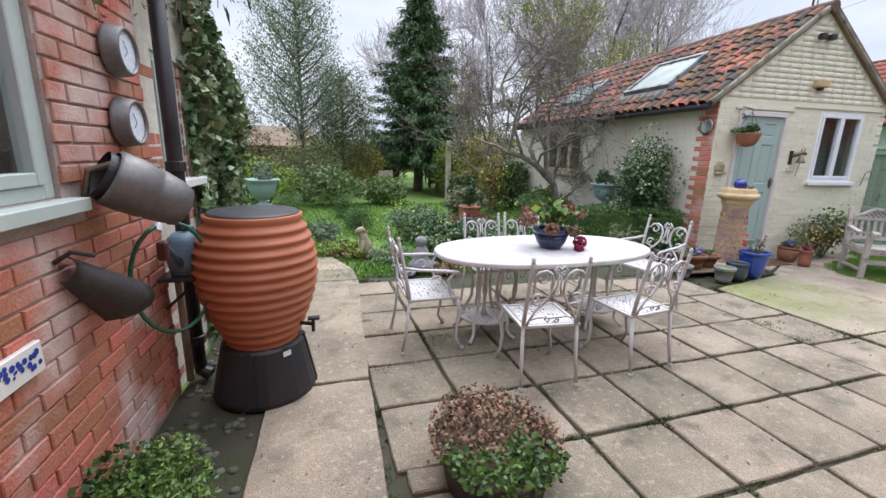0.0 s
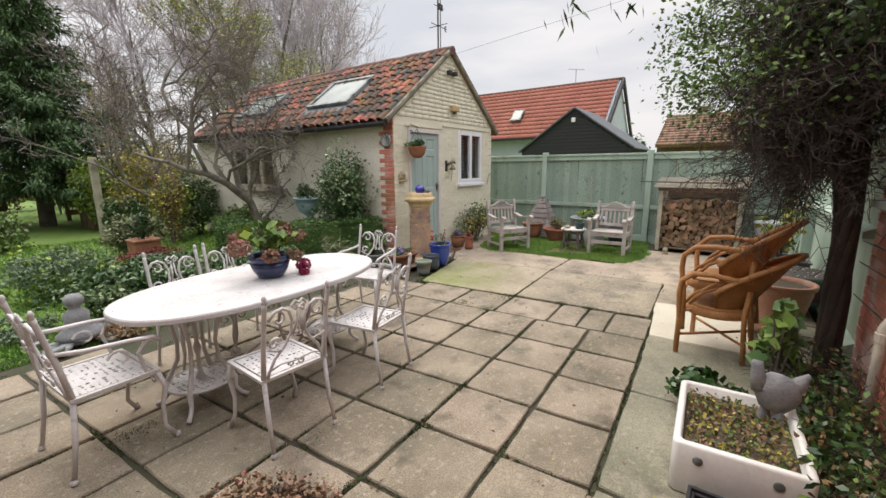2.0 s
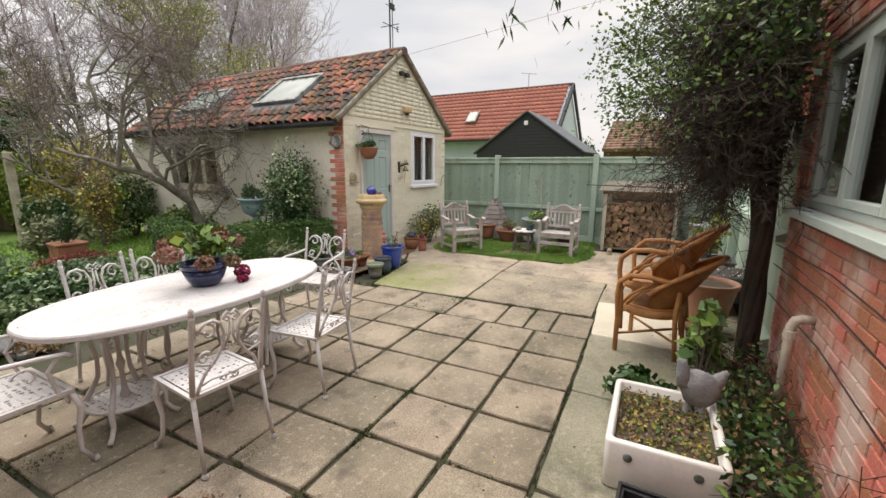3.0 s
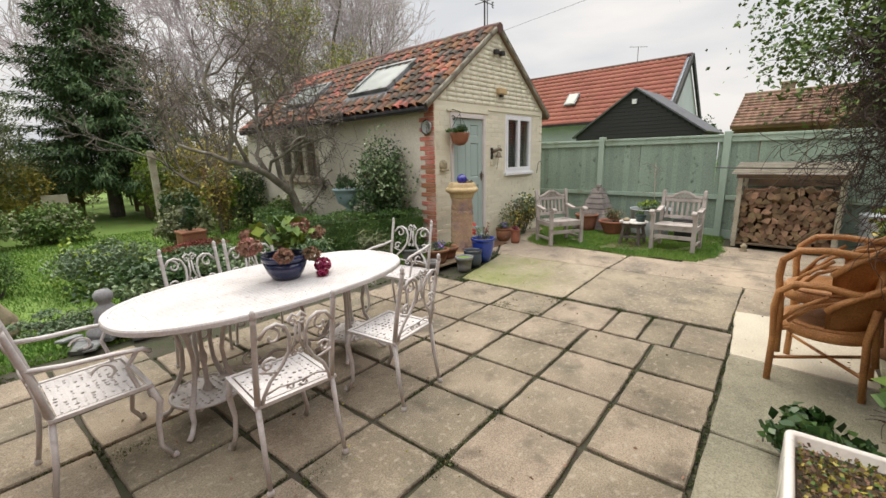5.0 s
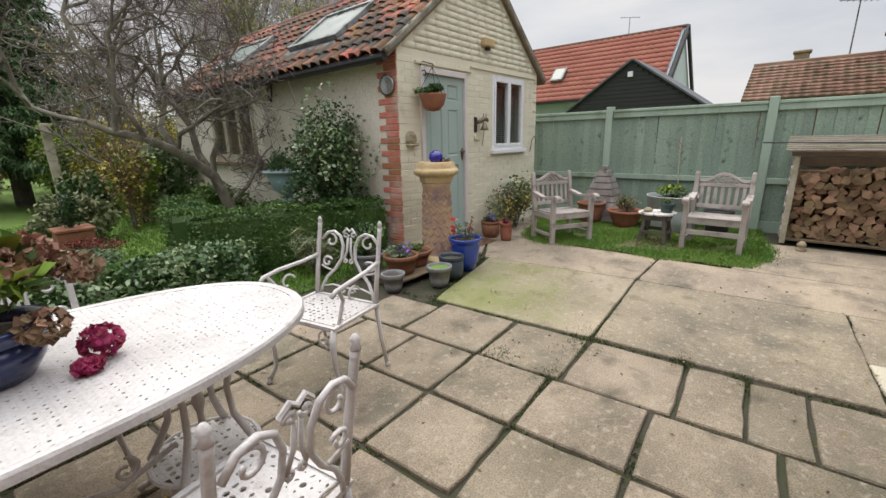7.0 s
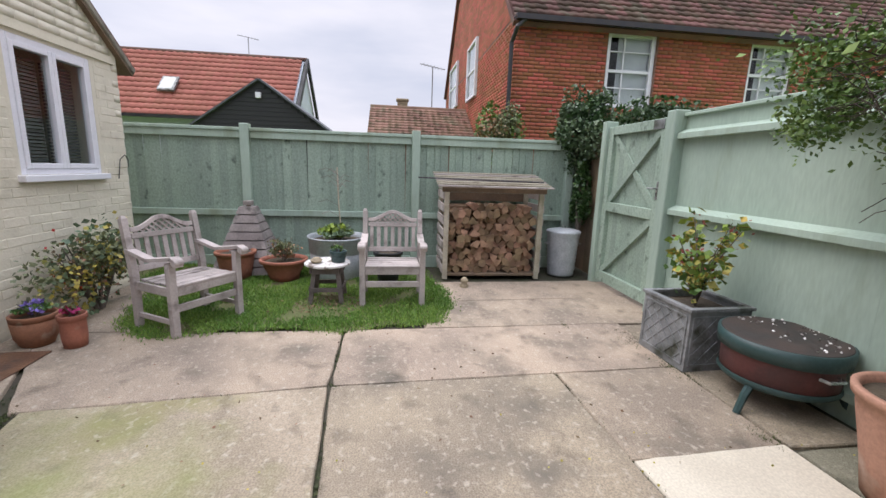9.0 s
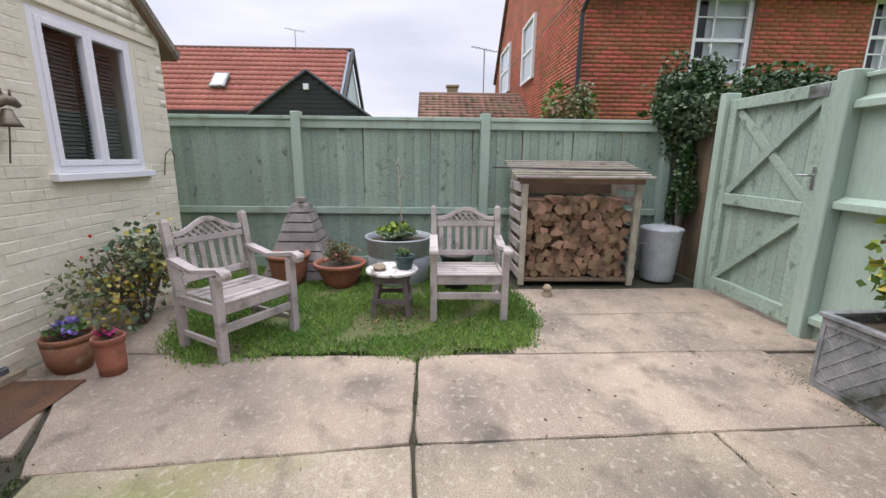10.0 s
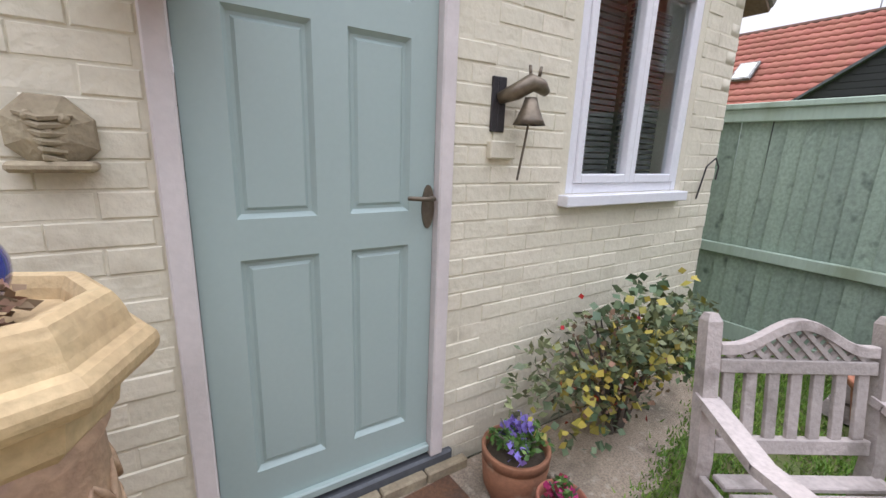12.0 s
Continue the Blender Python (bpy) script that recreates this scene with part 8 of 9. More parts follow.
# distance: hedges and trees round the garden
far = [(-7, 21, 2.6, L_RUST, 3.2, "rusty autumn tree mass at the garden end"), (-3.2, 23, 2.4, L_OLIVE, 2.4, "olive green far trees at the garden end"), (0.3, 26, 2.6, L_OLIVE, 2.2, "olive green far trees at the garden end"),
       (3.2, 25, 2.4, L_RUST, 2.0, "rusty autumn shrubs at the garden end"), (7.0, 25, 2.5, L_YELLOW, 1.7, "yellow autumn shrubs at the garden end"), (10.5, 27, 3.4, L_OLIVE, 2.4, "olive green far trees at the garden end"),
       (-10, 16, 3.0, L_OLIVE, 2.6, "olive green far trees at the garden side"), (15, 29, 4.2, L_OLIVE, 2.8, "olive green far trees behind the outbuilding"), (-14, 24, 4.2, L_RUST, 3.2, "rusty autumn tree mass at the garden side")]
for i, (x, y, rx, m_, rz, lab) in enumerate(far):
    bush("far_shrubs", lab, x, y, -0.1, (rx, 1.6, rz / 2), 4200, 0.15, m_, 100 + i, "shrub", clumps=24, group="far shrubs", stems=5)
g = np.random.default_rng(140)
screen = thing("hedgerow", "distant olive and brown hedgerow closing the view", "hedge")
tagged(screen, kind="stuff")
q = []
for i in range(60):
    a = -0.9 + i * 0.042 * 1.3
    q.append(np.array((34 * math.sin(a), 34 * math.cos(a), 0.9)) + blob_points(g, 420, (2.0, 1.5, 2.1), 8, 0.3))
q = np.concatenate(q)
q = q[(q[:, 2] > -0.1) & ((q[:, 0] < 21) | (q[:, 1] > 24))]
put("foliage", leaf_mesh(q, 0.34, g), L_OLIVE, screen)

conifer("dark_conifer", "tall dark green conifer with drooping boughs on the lawn", 3.85, 17.0, 8.0, 2.55, 150, 52000)
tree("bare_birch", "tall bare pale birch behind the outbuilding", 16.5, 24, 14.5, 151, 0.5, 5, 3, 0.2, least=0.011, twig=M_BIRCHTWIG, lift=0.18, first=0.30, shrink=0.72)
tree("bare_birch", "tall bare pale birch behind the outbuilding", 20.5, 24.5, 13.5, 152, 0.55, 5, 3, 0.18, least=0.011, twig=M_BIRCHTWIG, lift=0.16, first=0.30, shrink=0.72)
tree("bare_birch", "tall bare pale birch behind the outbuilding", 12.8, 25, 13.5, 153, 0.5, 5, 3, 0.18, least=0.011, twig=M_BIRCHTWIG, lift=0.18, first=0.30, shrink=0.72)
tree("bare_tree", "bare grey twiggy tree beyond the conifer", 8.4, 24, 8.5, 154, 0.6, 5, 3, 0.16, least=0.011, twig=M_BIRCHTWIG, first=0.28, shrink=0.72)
tree("yellow_willow", "tall tree thin yellow green leaves behind the outbuilding", 11.2, 18.0, 8.4, 156, 0.36, 5, 3, 0.16, first=0.30, leaves=(("yellow_leaves", L_YELLOW, 3, 0.10), ("lime_leaves", L_LIME, 3, 0.09)), shrink=0.72)
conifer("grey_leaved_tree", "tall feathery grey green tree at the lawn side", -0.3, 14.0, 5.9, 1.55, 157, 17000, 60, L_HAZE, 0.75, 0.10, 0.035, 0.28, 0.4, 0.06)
conifer("grey_leaved_tree", "shorter feathery olive tree at the lawn side", 0.9, 15.2, 3.9, 1.2, 357, 12000, 50, L_OLIVE, 0.7, 0.10, 0.035, 0.2, 0.45, 0.05)
tree("side_tree", "loose olive green tree at the garden edge", -3.9, 15.0, 4.6, 158, 0.6, 5, 3, 0.08, first=0.30, leaves=(("foliage", L_OLIVE, 3, 0.08),))
tree("autumn_tree", "small tree with sparse yellow leaves by the wooden post", 5.6, 14.2, 3.6, 159, 0.6, 4, 3, 0.07, first=0.30, leaves=(("yellow_leaves", L_YELLOW, 5, 0.08),))
tree("autumn_tree", "small bare brown tree before the conifer", 5.1, 12.2, 4.2, 160, 0.55, 4, 3, 0.08, first=0.30, lean=(0.1, 0, 1))
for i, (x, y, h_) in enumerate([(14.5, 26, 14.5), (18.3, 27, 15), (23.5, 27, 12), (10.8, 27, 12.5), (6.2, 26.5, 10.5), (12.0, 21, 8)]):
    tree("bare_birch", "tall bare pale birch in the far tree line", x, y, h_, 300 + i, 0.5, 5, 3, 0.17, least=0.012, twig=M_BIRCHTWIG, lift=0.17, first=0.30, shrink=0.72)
# gnarled apple tree
ap = thing("apple_tree", "old gnarled leaning apple tree with bare twigs", "tree", 5.28, 8.3)
g = np.random.default_rng(161)
main = [(0, 0, -0.1), (-0.03, 0, 0.5), (-0.18, 0.0, 0.95), (-0.6, -0.05, 1.3), (-0.95, -0.1, 1.48), (-1.25, -0.05, 1.55), (-1.5, 0.0, 1.68)]
part("trunk", tube(bmesh.new(), main, [0.095, 0.08, 0.07, 0.062, 0.055, 0.045, 0.03], 10), M_LICHEN, ap, smooth=True)
out = []
for st_, dr, L, rr in ((main[1], (0.5, -0.3, 0.8), 0.8, 0.035), (main[2], (-0.1, 0.1, 1), 1.6, 0.05), (main[3], (-0.2, 0.2, 1), 1.5, 0.042), (main[4], (-0.5, -0.3, 0.9), 1.3, 0.035), (main[5], (0.1, 0.1, 1), 1.4, 0.035), (main[6], (-0.8, 0.1, 0.5), 1.0, 0.035), (main[2], (0.0, 0.2, 0.9), 1.1, 0.04), (main[3], (-0.2, -0.6, 0.8), 1.1, 0.03)):
    branches(g, st_, dr, L * 1.2, rr * 1.1, 4, out, 0.9, 0.05, 3, 0.34, 0.66)
put("limb_frame", limb_mesh(out, 3, 9), M_LICHEN, ap, smooth=True)
put("twig_crown", limb_mesh(out, 0, 2, least=0.004), M_TWIG, ap)
bush("climber_on_post", "tangled brown and yellow climber on an old post", 4.6, 10.6, 0, (0.35, 0.35, 0.95), 1500, 0.06, L_RUST, 170, "climber", extra=(("yellow_leaves", L_YELLOW, 600, 0.06),))

# beds and shrubs
bush("leafy_bush", "glossy dark green ground cover shrub beside the patio", 2.55, 6.1, -0.03, (0.95, 0.55, 0.30), 8000, 0.055, L_IVY, 171, clumps=26, extra=(("dark_leaves", L_DARK, 3500, 0.05),))
bush("leafy_bush", "glossy dark green ground cover shrub beside the patio", 3.9, 6.2, -0.03, (0.9, 0.6, 0.26), 6500, 0.055, L_IVY, 172, clumps=26, extra=(("dark_leaves", L_DARK, 3000, 0.05),))
bush("euphorbia", "feathery grey green bush at the lawn edge", 2.1, 7.6, -0.03, (0.6, 0.5, 0.36), 6000, 0.06, L_GREY, 173, clumps=22, width=0.3, extra=(("light_leaves", L_LIME, 900, 0.05),))
bush("euphorbia", "feathery grey green bush at the lawn edge", 3.3, 7.4, -0.03, (0.5, 0.4, 0.26), 3600, 0.055, L_GREY, 174, clumps=18, width=0.3)
bush("sedum_clump", "flat russet sedum flower heads at the lawn edge", 3.45, 8.6, 0.0, (0.55, 0.3, 0.16), 1800, 0.04, L_SEDUM, 175, clumps=16)
bush("low_plants", "grey and yellow low cushion plants by the path end", 1.45, 6.15, -0.03, (0.33, 0.3, 0.12), 1800, 0.035, L_GREY, 176, "plant")
bush("low_plants", "yellow green low cushion plants by the path end", 0.75, 6.6, -0.03, (0.5, 0.5, 0.12), 2600, 0.045, L_LIME, 177, "plant", extra=(("rusty_leaves", L_RUST, 500, 0.04),))
bush("low_plants", "dry brown low cushion plants by the path end", 2.1, 5.45, -0.03, (0.3, 0.25, 0.09), 1000, 0.04, L_RUST, 178, "plant")
bush("grass_tussock", "arching pale green grass tussock at the lawn", 0.45, 7.6, -0.03, (0.4, 0.4, 0.2), 2200, 0.10, L_GREY, 179, "grass", width=0.12)
for i, (x, y, r) in enumerate([(0.8, 10.2, 0.30), (1.12, 8.2, 0.30), (-0.3, 9.6, 0.34), (1.0, 8.9, 0.2)]):
    bush("box_ball", "clipped round box shrub on the lawn edge", x, y, -0.03, (r, r, r), 3600, 0.028, L_BOX, 180 + i, "topiary", clumps=60, group="box balls", hollow=0.8)
for i, (x, y, rx, rz, m_, lab) in enumerate([(-1.1, 11.5, 1.0, 0.75, L_LIME, "lime green leafy shrub at the lawn end"), (0.6, 12.2, 1.0, 0.6, L_MID, "mid green leafy shrub at the lawn end"), (2.0, 12.6, 0.8, 0.4, L_MID, "low green plants at the lawn end"),
                                             (-2.6, 10.5, 0.9, 0.9, L_MID, "mid green leafy shrub at the lawn side"), (-0.2, 13.5, 1.2, 0.95, L_OLIVE, "olive shrub at the lawn end"), (-3.0, 13.0, 1.2, 1.1, L_LIME, "lime green leafy shrub at the lawn side"),
                                             (1.6, 15.5, 1.0, 0.9, L_YELLOW, "yellow autumn shrub at the lawn end"), (5.6, 16.0, 1.3, 1.3, L_YELLOW, "yellow autumn shrub by the wooden post"), (4.5, 14.4, 0.8, 1.0, L_LIME, "lime yellow shrub by the wooden post"),
                                             (3.7, 9.9, 0.6, 0.4, L_OLIVE, "olive twiggy shrub under the apple tree"), (5.6, 11.6, 0.7, 0.8, L_DARK, "dark evergreen shrub beside the outbuilding"), (4.3, 12.3, 0.45, 0.5, L_DARK, "dark evergreen shrub by the post"),
                                             (5.4, 9.2, 0.55, 0.45, L_MID, "green shrub at the foot of the apple tree")]):
    bush("garden_shrub", lab, x, y, -0.03, (rx, rx * 0.8, rz), 4200, 0.075, m_, 190 + i, clumps=22, group="garden shrubs", extra=(("dark_leaves", L_OLIVE, 900, 0.07),))

for i, (x, y, rx, rz, m_, lab) in enumerate([(-1.9, 14.6, 1.3, 1.0, L_RUST, "rusty autumn shrub at the garden side"), (-0.6, 16.6, 1.3, 0.9, L_YELLOW, "yellow autumn shrub at the garden end"), (1.2, 17.4, 1.2, 0.85, L_LIME, "lime green shrub at the garden end"),
                                             (2.6, 19.4, 1.4, 0.9, L_YELLOW, "yellow hedge plants by the rail fence"), (5.8, 19.0, 1.5, 1.3, L_RUST, "rusty beech hedge plants at the garden end"), (7.6, 17.6, 1.4, 1.5, L_YELLOW, "yellow autumn hedge plants behind the outbuilding"),
                                             (5.0, 13.2, 0.7, 1.0, L_YELLOW, "yellow leaved shrub beside the wooden post"), (4.9, 11.2, 0.5, 0.75, L_LIME, "yellow green shrub behind the apple tree"), (-1.6, 9.3, 0.6, 0.6, L_LIME, "lime green shrub by the pale blue urn"), (-0.9, 8.6, 0.45, 0.4, L_MID, "mid green plants by the pale blue urn")]):
    bush("garden_shrub", lab, x, y, -0.03, (rx, rx * 0.8, rz), 4200, 0.075, m_, 390 + i, clumps=24, group="garden shrubs", extra=(("dark_leaves", L_OLIVE, 900, 0.07),))

for i, (x, y, rx, rz, m_) in enumerate([(-3.5, 20.5, 1.8, 1.5, L_OLIVE), (-0.5, 20.5, 1.7, 1.2, L_YELLOW), (2.4, 21.2, 1.7, 1.25, L_OLIVE), (5.0, 21.0, 1.7, 1.4, L_YELLOW), (7.8, 21.0, 1.7, 1.6, L_RUST), (-6.5, 19.0, 1.8, 1.6, L_LIME), (-4.6, 12.0, 1.2, 1.2, L_OLIVE), (-2.2, 8.0, 0.9, 0.8, L_LIME)]):
    bush("boundary_shrub", "dense olive and yellow shrub closing the garden end", x, y, -0.1, (rx, 0.9, rz), 3600, 0.11, m_, 420 + i, clumps=24, group="boundary shrubs", extra=(("olive_leaves", L_OLIVE, 900, 0.1),))

# clipped hedge in an L before the outbuilding
hedge = thing("box_hedge", "low clipped dark green box hedge in front of the outbuilding", "hedge")
g = np.random.default_rng(210)
def hedge_run(p, q, w, h, n):
    p, q = np.array(p), np.array(q)
    d = (q - p) / np.linalg.norm(q - p)
    s = np.array((-d[1], d[0]))
    L = np.linalg.norm(q - p)
    k = g.integers(0, 3, n)
    u, v, zz = g.uniform(0, L, n), g.uniform(-w / 2, w / 2, n), g.uniform(0, h, n)
    v = np.where(k == 0, -w / 2, np.where(k == 1, w / 2, v))
    zz = np.where(k == 2, h, zz)
    bump = 0.025 * np.sin(u * 9) + 0.02 * np.sin(zz * 11 + v * 7)
    v, zz = v + g.normal(0, 0.018, n) + np.sign(v) * bump, zz + g.normal(0, 0.018, n) + bump
    return np.stack([p[0] + d[0] * u + s[0] * v, p[1] + d[1] * u + s[1] * v, np.abs(zz)], 1)
hq = np.concatenate([hedge_run((4.15, 6.75), (6.05, 5.85), 0.42, 0.68, 15000), hedge_run((4.2, 6.8), (4.75, 8.6), 0.42, 0.66, 9000)])
put("foliage", leaf_mesh(hq, 0.034, g), L_BOX, hedge)
# solid dark green core, the hedge's inner shade put into colour
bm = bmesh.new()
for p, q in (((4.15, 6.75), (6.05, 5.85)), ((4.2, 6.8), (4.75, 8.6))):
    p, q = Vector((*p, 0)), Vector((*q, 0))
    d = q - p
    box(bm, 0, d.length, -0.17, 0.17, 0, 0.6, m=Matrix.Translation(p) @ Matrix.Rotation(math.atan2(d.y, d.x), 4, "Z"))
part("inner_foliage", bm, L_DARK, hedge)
bush("rose_shrub", "tall loose green rose shrub against the outbuilding wall", 5.72, 6.30, 0.30, (0.78, 0.42, 0.86), 6200, 0.05, L_DARK, 211, extra=(("light_leaves", L_IVY, 2400, 0.05), ("buds", L_PINKDRY, 30, 0.05)), stems=12, clumps=26)
bush("undergrowth", "dark leafy growth under the rose shrub by the wall", 5.72, 6.35, 0.0, (0.4, 0.4, 0.4), 2600, 0.05, L_DARK, 212, clumps=16)
bush("spiky_grass", "thin upright grassy leaves before the box hedge", 5.0, 5.75, -0.03, (0.28, 0.2, 0.30), 900, 0.22, L_OLIVE, 213, "grass", width=0.05)
def urn(x, y, z, s, lab, seed, label2):
    t = thing("garden_urn", lab, "urn", x, y, z, 0, "pale blue urns")
    part("bowl", lathe([(0, 0), (0.13 * s, 0), (0.13 * s, 0.03), (0.06 * s, 0.06), (0.05 * s, 0.11), (0.09 * s, 0.14), (0.17 * s, 0.20), (0.205 * s, 0.33), (0.215 * s, 0.40), (0.26 * s, 0.425), (0.262 * s, 0.44), (0.22 * s, 0.44), (0.19 * s, 0.38), (0, 0.37)], 32), M_PALEBLUE, t, smooth=True)
    pot_plant(t, seed, 0.22 * s, 0.34, 1500, 0.035, L_GREY if seed % 2 else L_DARK, z0=0.38)
    pl = thing("plinth", label2, "plinth", x, y, 0)
    part("plinth_block", boxes((-0.17, 0.17, -0.17, 0.17, -0.05, z), bevel=0.01), M_STONE, pl)
urn(-0.42, 7.5, 0.60, 1.05, "pale blue pedestal urn filled with grey lavender", 221, "low stone plinth under the pale blue urn")
urn(5.50, 7.05, 0.60, 1.1, "pale blue pedestal urn filled with dark shrub", 222, "low stone plinth under the blue urn by the wall")
dog = bmesh.new()
tube(dog, [(0.0, 0, 0.02), (0, 0.0, 0.18), (-0.06, 0, 0.34), (-0.09, 0, 0.46)], [0.11, 0.115, 0.08, 0.06], 12)
tube(dog, [(-0.07, 0, 0.49), (-0.14, 0, 0.49), (-0.2, 0, 0.465)], [0.065, 0.055, 0.03], 10)
for s in (-1, 1):
    tube(dog, [(-0.08, s * 0.05, 0.32), (-0.12, s * 0.055, 0.15), (-0.14, s * 0.06, 0.0)], [0.04, 0.028, 0.03], 8)
    tube(dog, [(0.05, s * 0.07, 0.14), (0.02, s * 0.11, 0.06), (-0.06, s * 0.11, 0.02)], [0.07, 0.05, 0.03], 8)
    tube(dog, [(-0.07, s * 0.055, 0.52), (-0.06, s * 0.075, 0.46)], [0.02, 0.012], 6)
dg = tagged(part("dog_statue", dog, M_STONE, None, "weathered stone sitting dog statue among low plants", True), category="statue")
dg.matrix_world = pose(1.14, 6.42, -0.02, 0, 0, 20) @ Matrix.Diagonal((0.85, 0.85, 0.85, 1))
fig = bmesh.new()
lathe([(0, 0), (0.16, 0), (0.17, 0.04), (0.11, 0.09), (0.09, 0.16), (0.10, 0.22), (0.05, 0.27), (0.045, 0.285), (0.07, 0.32), (0.075, 0.36), (0.05, 0.40), (0, 0.41)], 18, fig)
fg = tagged(part("seated_statue", fig, M_GREYSTONE, None, "small grey stone seated garden statue by the bed", True), category="statue")
fg.matrix_world = pose(1.78, 5.52, 0.06)
rk = thing("slate_pile", "low pile of dark slates under the grey statue", "stones", 1.78, 5.52)
g = np.random.default_rng(230)
for i in range(26):
    a = g.uniform(0, 6.28)
    bm = bmesh.new()
    box(bm, -0.09, 0.09, -0.05, 0.05, 0, 0.025, m=pose(g.uniform(-0.3, 0.3), g.uniform(-0.2, 0.2), g.uniform(0, 0.05), g.uniform(-12, 12), g.uniform(-12, 12), math.degrees(a)), bevel=0.006)
    part("slate", bm, M_LEAD, rk)
tp = thing("cube_planter", "square terracotta planter with clipped shrub on the lawn", "planter", 3.55, 9.1)
part("planter_box", boxes((-0.19, 0.19, -0.19, 0.19, 0, 0.34), (-0.21, 0.21, -0.21, 0.21, 0.34, 0.38), bevel=0.008), M_TERRA, tp)
pot_plant(tp, 231, 0.17, 0.5, 1500, 0.04, L_DARK, z0=0.36)
pt = thing("wooden_post", "tall pale old wooden post at the lawn end", "post", 4.05, 13.0)
part("shaft", boxes((-0.07, 0.07, -0.07, 0.07, -0.05, 1.85), bevel=0.01), M_PALEWOOD, pt)
so = thing("small_log_shelter", "small dark wooden shelter with pitched roof at the garden end", "shelter", 5.0, 15.3)
part("side_wall", boxes((-0.7, -0.64, -0.5, 0.5, 0, 1.3), (0.64, 0.7, -0.5, 0.5, 0, 1.3), (-0.64, 0.64, 0.44, 0.5, 0, 1.3)), M_WOODBROWN, so)
for s in (-1, 1):
    part("roof_panel", boxes((-0.95 if s < 0 else 0, 0 if s < 0 else 0.95, -0.6, 0.6, 0, 0.04), m=Matrix.Translation((0, 0, 1.68)) @ Matrix.Rotation(s * radians(28), 4, "Y")), M_LEAD, so)
wc2 = thing("pale_board", "pale painted board leaning at the garden end", "board", 2.33, 15.0)
part("panel", boxes((-0.25, 0.25, -0.02, 0.02, -0.05, 0.85), bevel=0.005), M_PALEWOOD, wc2)
gf = thing("garden_fence", "low weathered horizontal slat fence at the garden end", "fence", 0, 18.2)
for k in range(5):
    part("slat", boxes((0.6, 3.2, -0.02, 0.02, 0.15 + k * 0.24, 0.31 + k * 0.24), (4.6, 8.0, -0.02, 0.02, 0.15 + k * 0.24, 0.31 + k * 0.24)), M_WOODBROWN, gf)
for x in (0.6, 1.9, 3.2, 4.6, 6.3, 8.0):
    part("post", boxes((x - 0.05, x + 0.05, 0.02, 0.12, -0.1, 1.4)), M_WOODBROWN, gf)
old = tagged(thing("far_barn", "low dark barn with rusty roof at the garden side", "barn", -3.6, 19.5), kind="structure")
part("wall", boxes((-3, 3, 0, 3, -0.1, 1.5)), M_WOODBROWN, old)
part("roof", boxes((-3.2, 3.2, 0, 2.6, 0, 0.1), m=pose(0, -0.3, 1.5, 20, 0, 0)), M_WOODBROWN, old)

# ivy on the extension wall and strands over the brick
iv = thing("wall_ivy", "thick green ivy covering the gable of the house extension", "climber", 0, 0)
g = np.random.default_rng(240)
n = 5200
yy, zz = g.uniform(3.88, 5.45, n), g.uniform(0.0, 3.2, n)
lim = 3.42 - 0.637 * (yy - 3.0)
k = (zz < lim + 0.02)
pts = np.stack([HX - 0.045 + g.uniform(0, 0.11, n) * (0.7 + 0.6 * np.sin(yy * 6 + zz * 4)), yy, zz], 1)[k]
put("ivy_leaves", leaf_mesh(pts, 0.09, g, width=0.85, droop=0.3), L_IVY, iv)
n = 1500
yy = g.uniform(3.15, 5.4, n)
zz = 3.42 - 0.637 * (yy - 3.0) - np.abs(g.normal(0, 0.16, n))
put("edge_leaves", leaf_mesh(np.stack([HX + 0.0 + g.uniform(-0.04, 0.10, n), yy, zz], 1), 0.07, g, width=0.8, droop=0.3), L_IVY, iv)
bm = bmesh.new()
for i in range(9):
    y0 = g.uniform(3.95, 5.3)
    tube(bm, [(HX - 0.045, y0, 0), (HX - 0.04, y0 + g.uniform(-0.2, 0.2), 0.8), (HX - 0.04, min(y0 + g.uniform(-0.3, 0.3), 5.3), 1.7)], [0.014, 0.01, 0.005], 5)
part("ivy_stems", bm, M_BARK, iv)
hc = thing("hanging_climber", "brown and yellow green climber hanging over the brick wall", "climber", 0, 0)
bm = bmesh.new()
lv = []
for i in range(60):
    y0 = g.uniform(1.9, 3.7)
    z1 = g.uniform(2.15, 2.85) - 0.1 * (y0 < 2.6)
    p = [(HX + 0.02, y0, 3.08), (HX + 0.07 + g.uniform(0, 0.08), y0 + g.uniform(-0.1, 0.1), (3.08 + z1) / 2), (HX + 0.06 + g.uniform(0, 0.06), y0 + g.uniform(-0.2, 0.2), z1)]
    tube(bm, p, [0.006, 0.004, 0.002], 4)
    for _ in range(16):
        f = g.uniform(0, 1)
        lv.append(np.array(p[0]) * (1 - f) + np.array(p[2]) * f + g.normal(0, 0.05, 3))
part("vines", bm, M_TWIG, hc)
lv = np.array(lv)
lv[:, 0] = np.maximum(lv[:, 0], HX + 0.02)
put("brown_leaves", leaf_mesh(lv[::2], 0.05, g), L_RUST, hc)
put("green_leaves", leaf_mesh(lv[1::2], 0.055, g), L_OLIVE, hc)


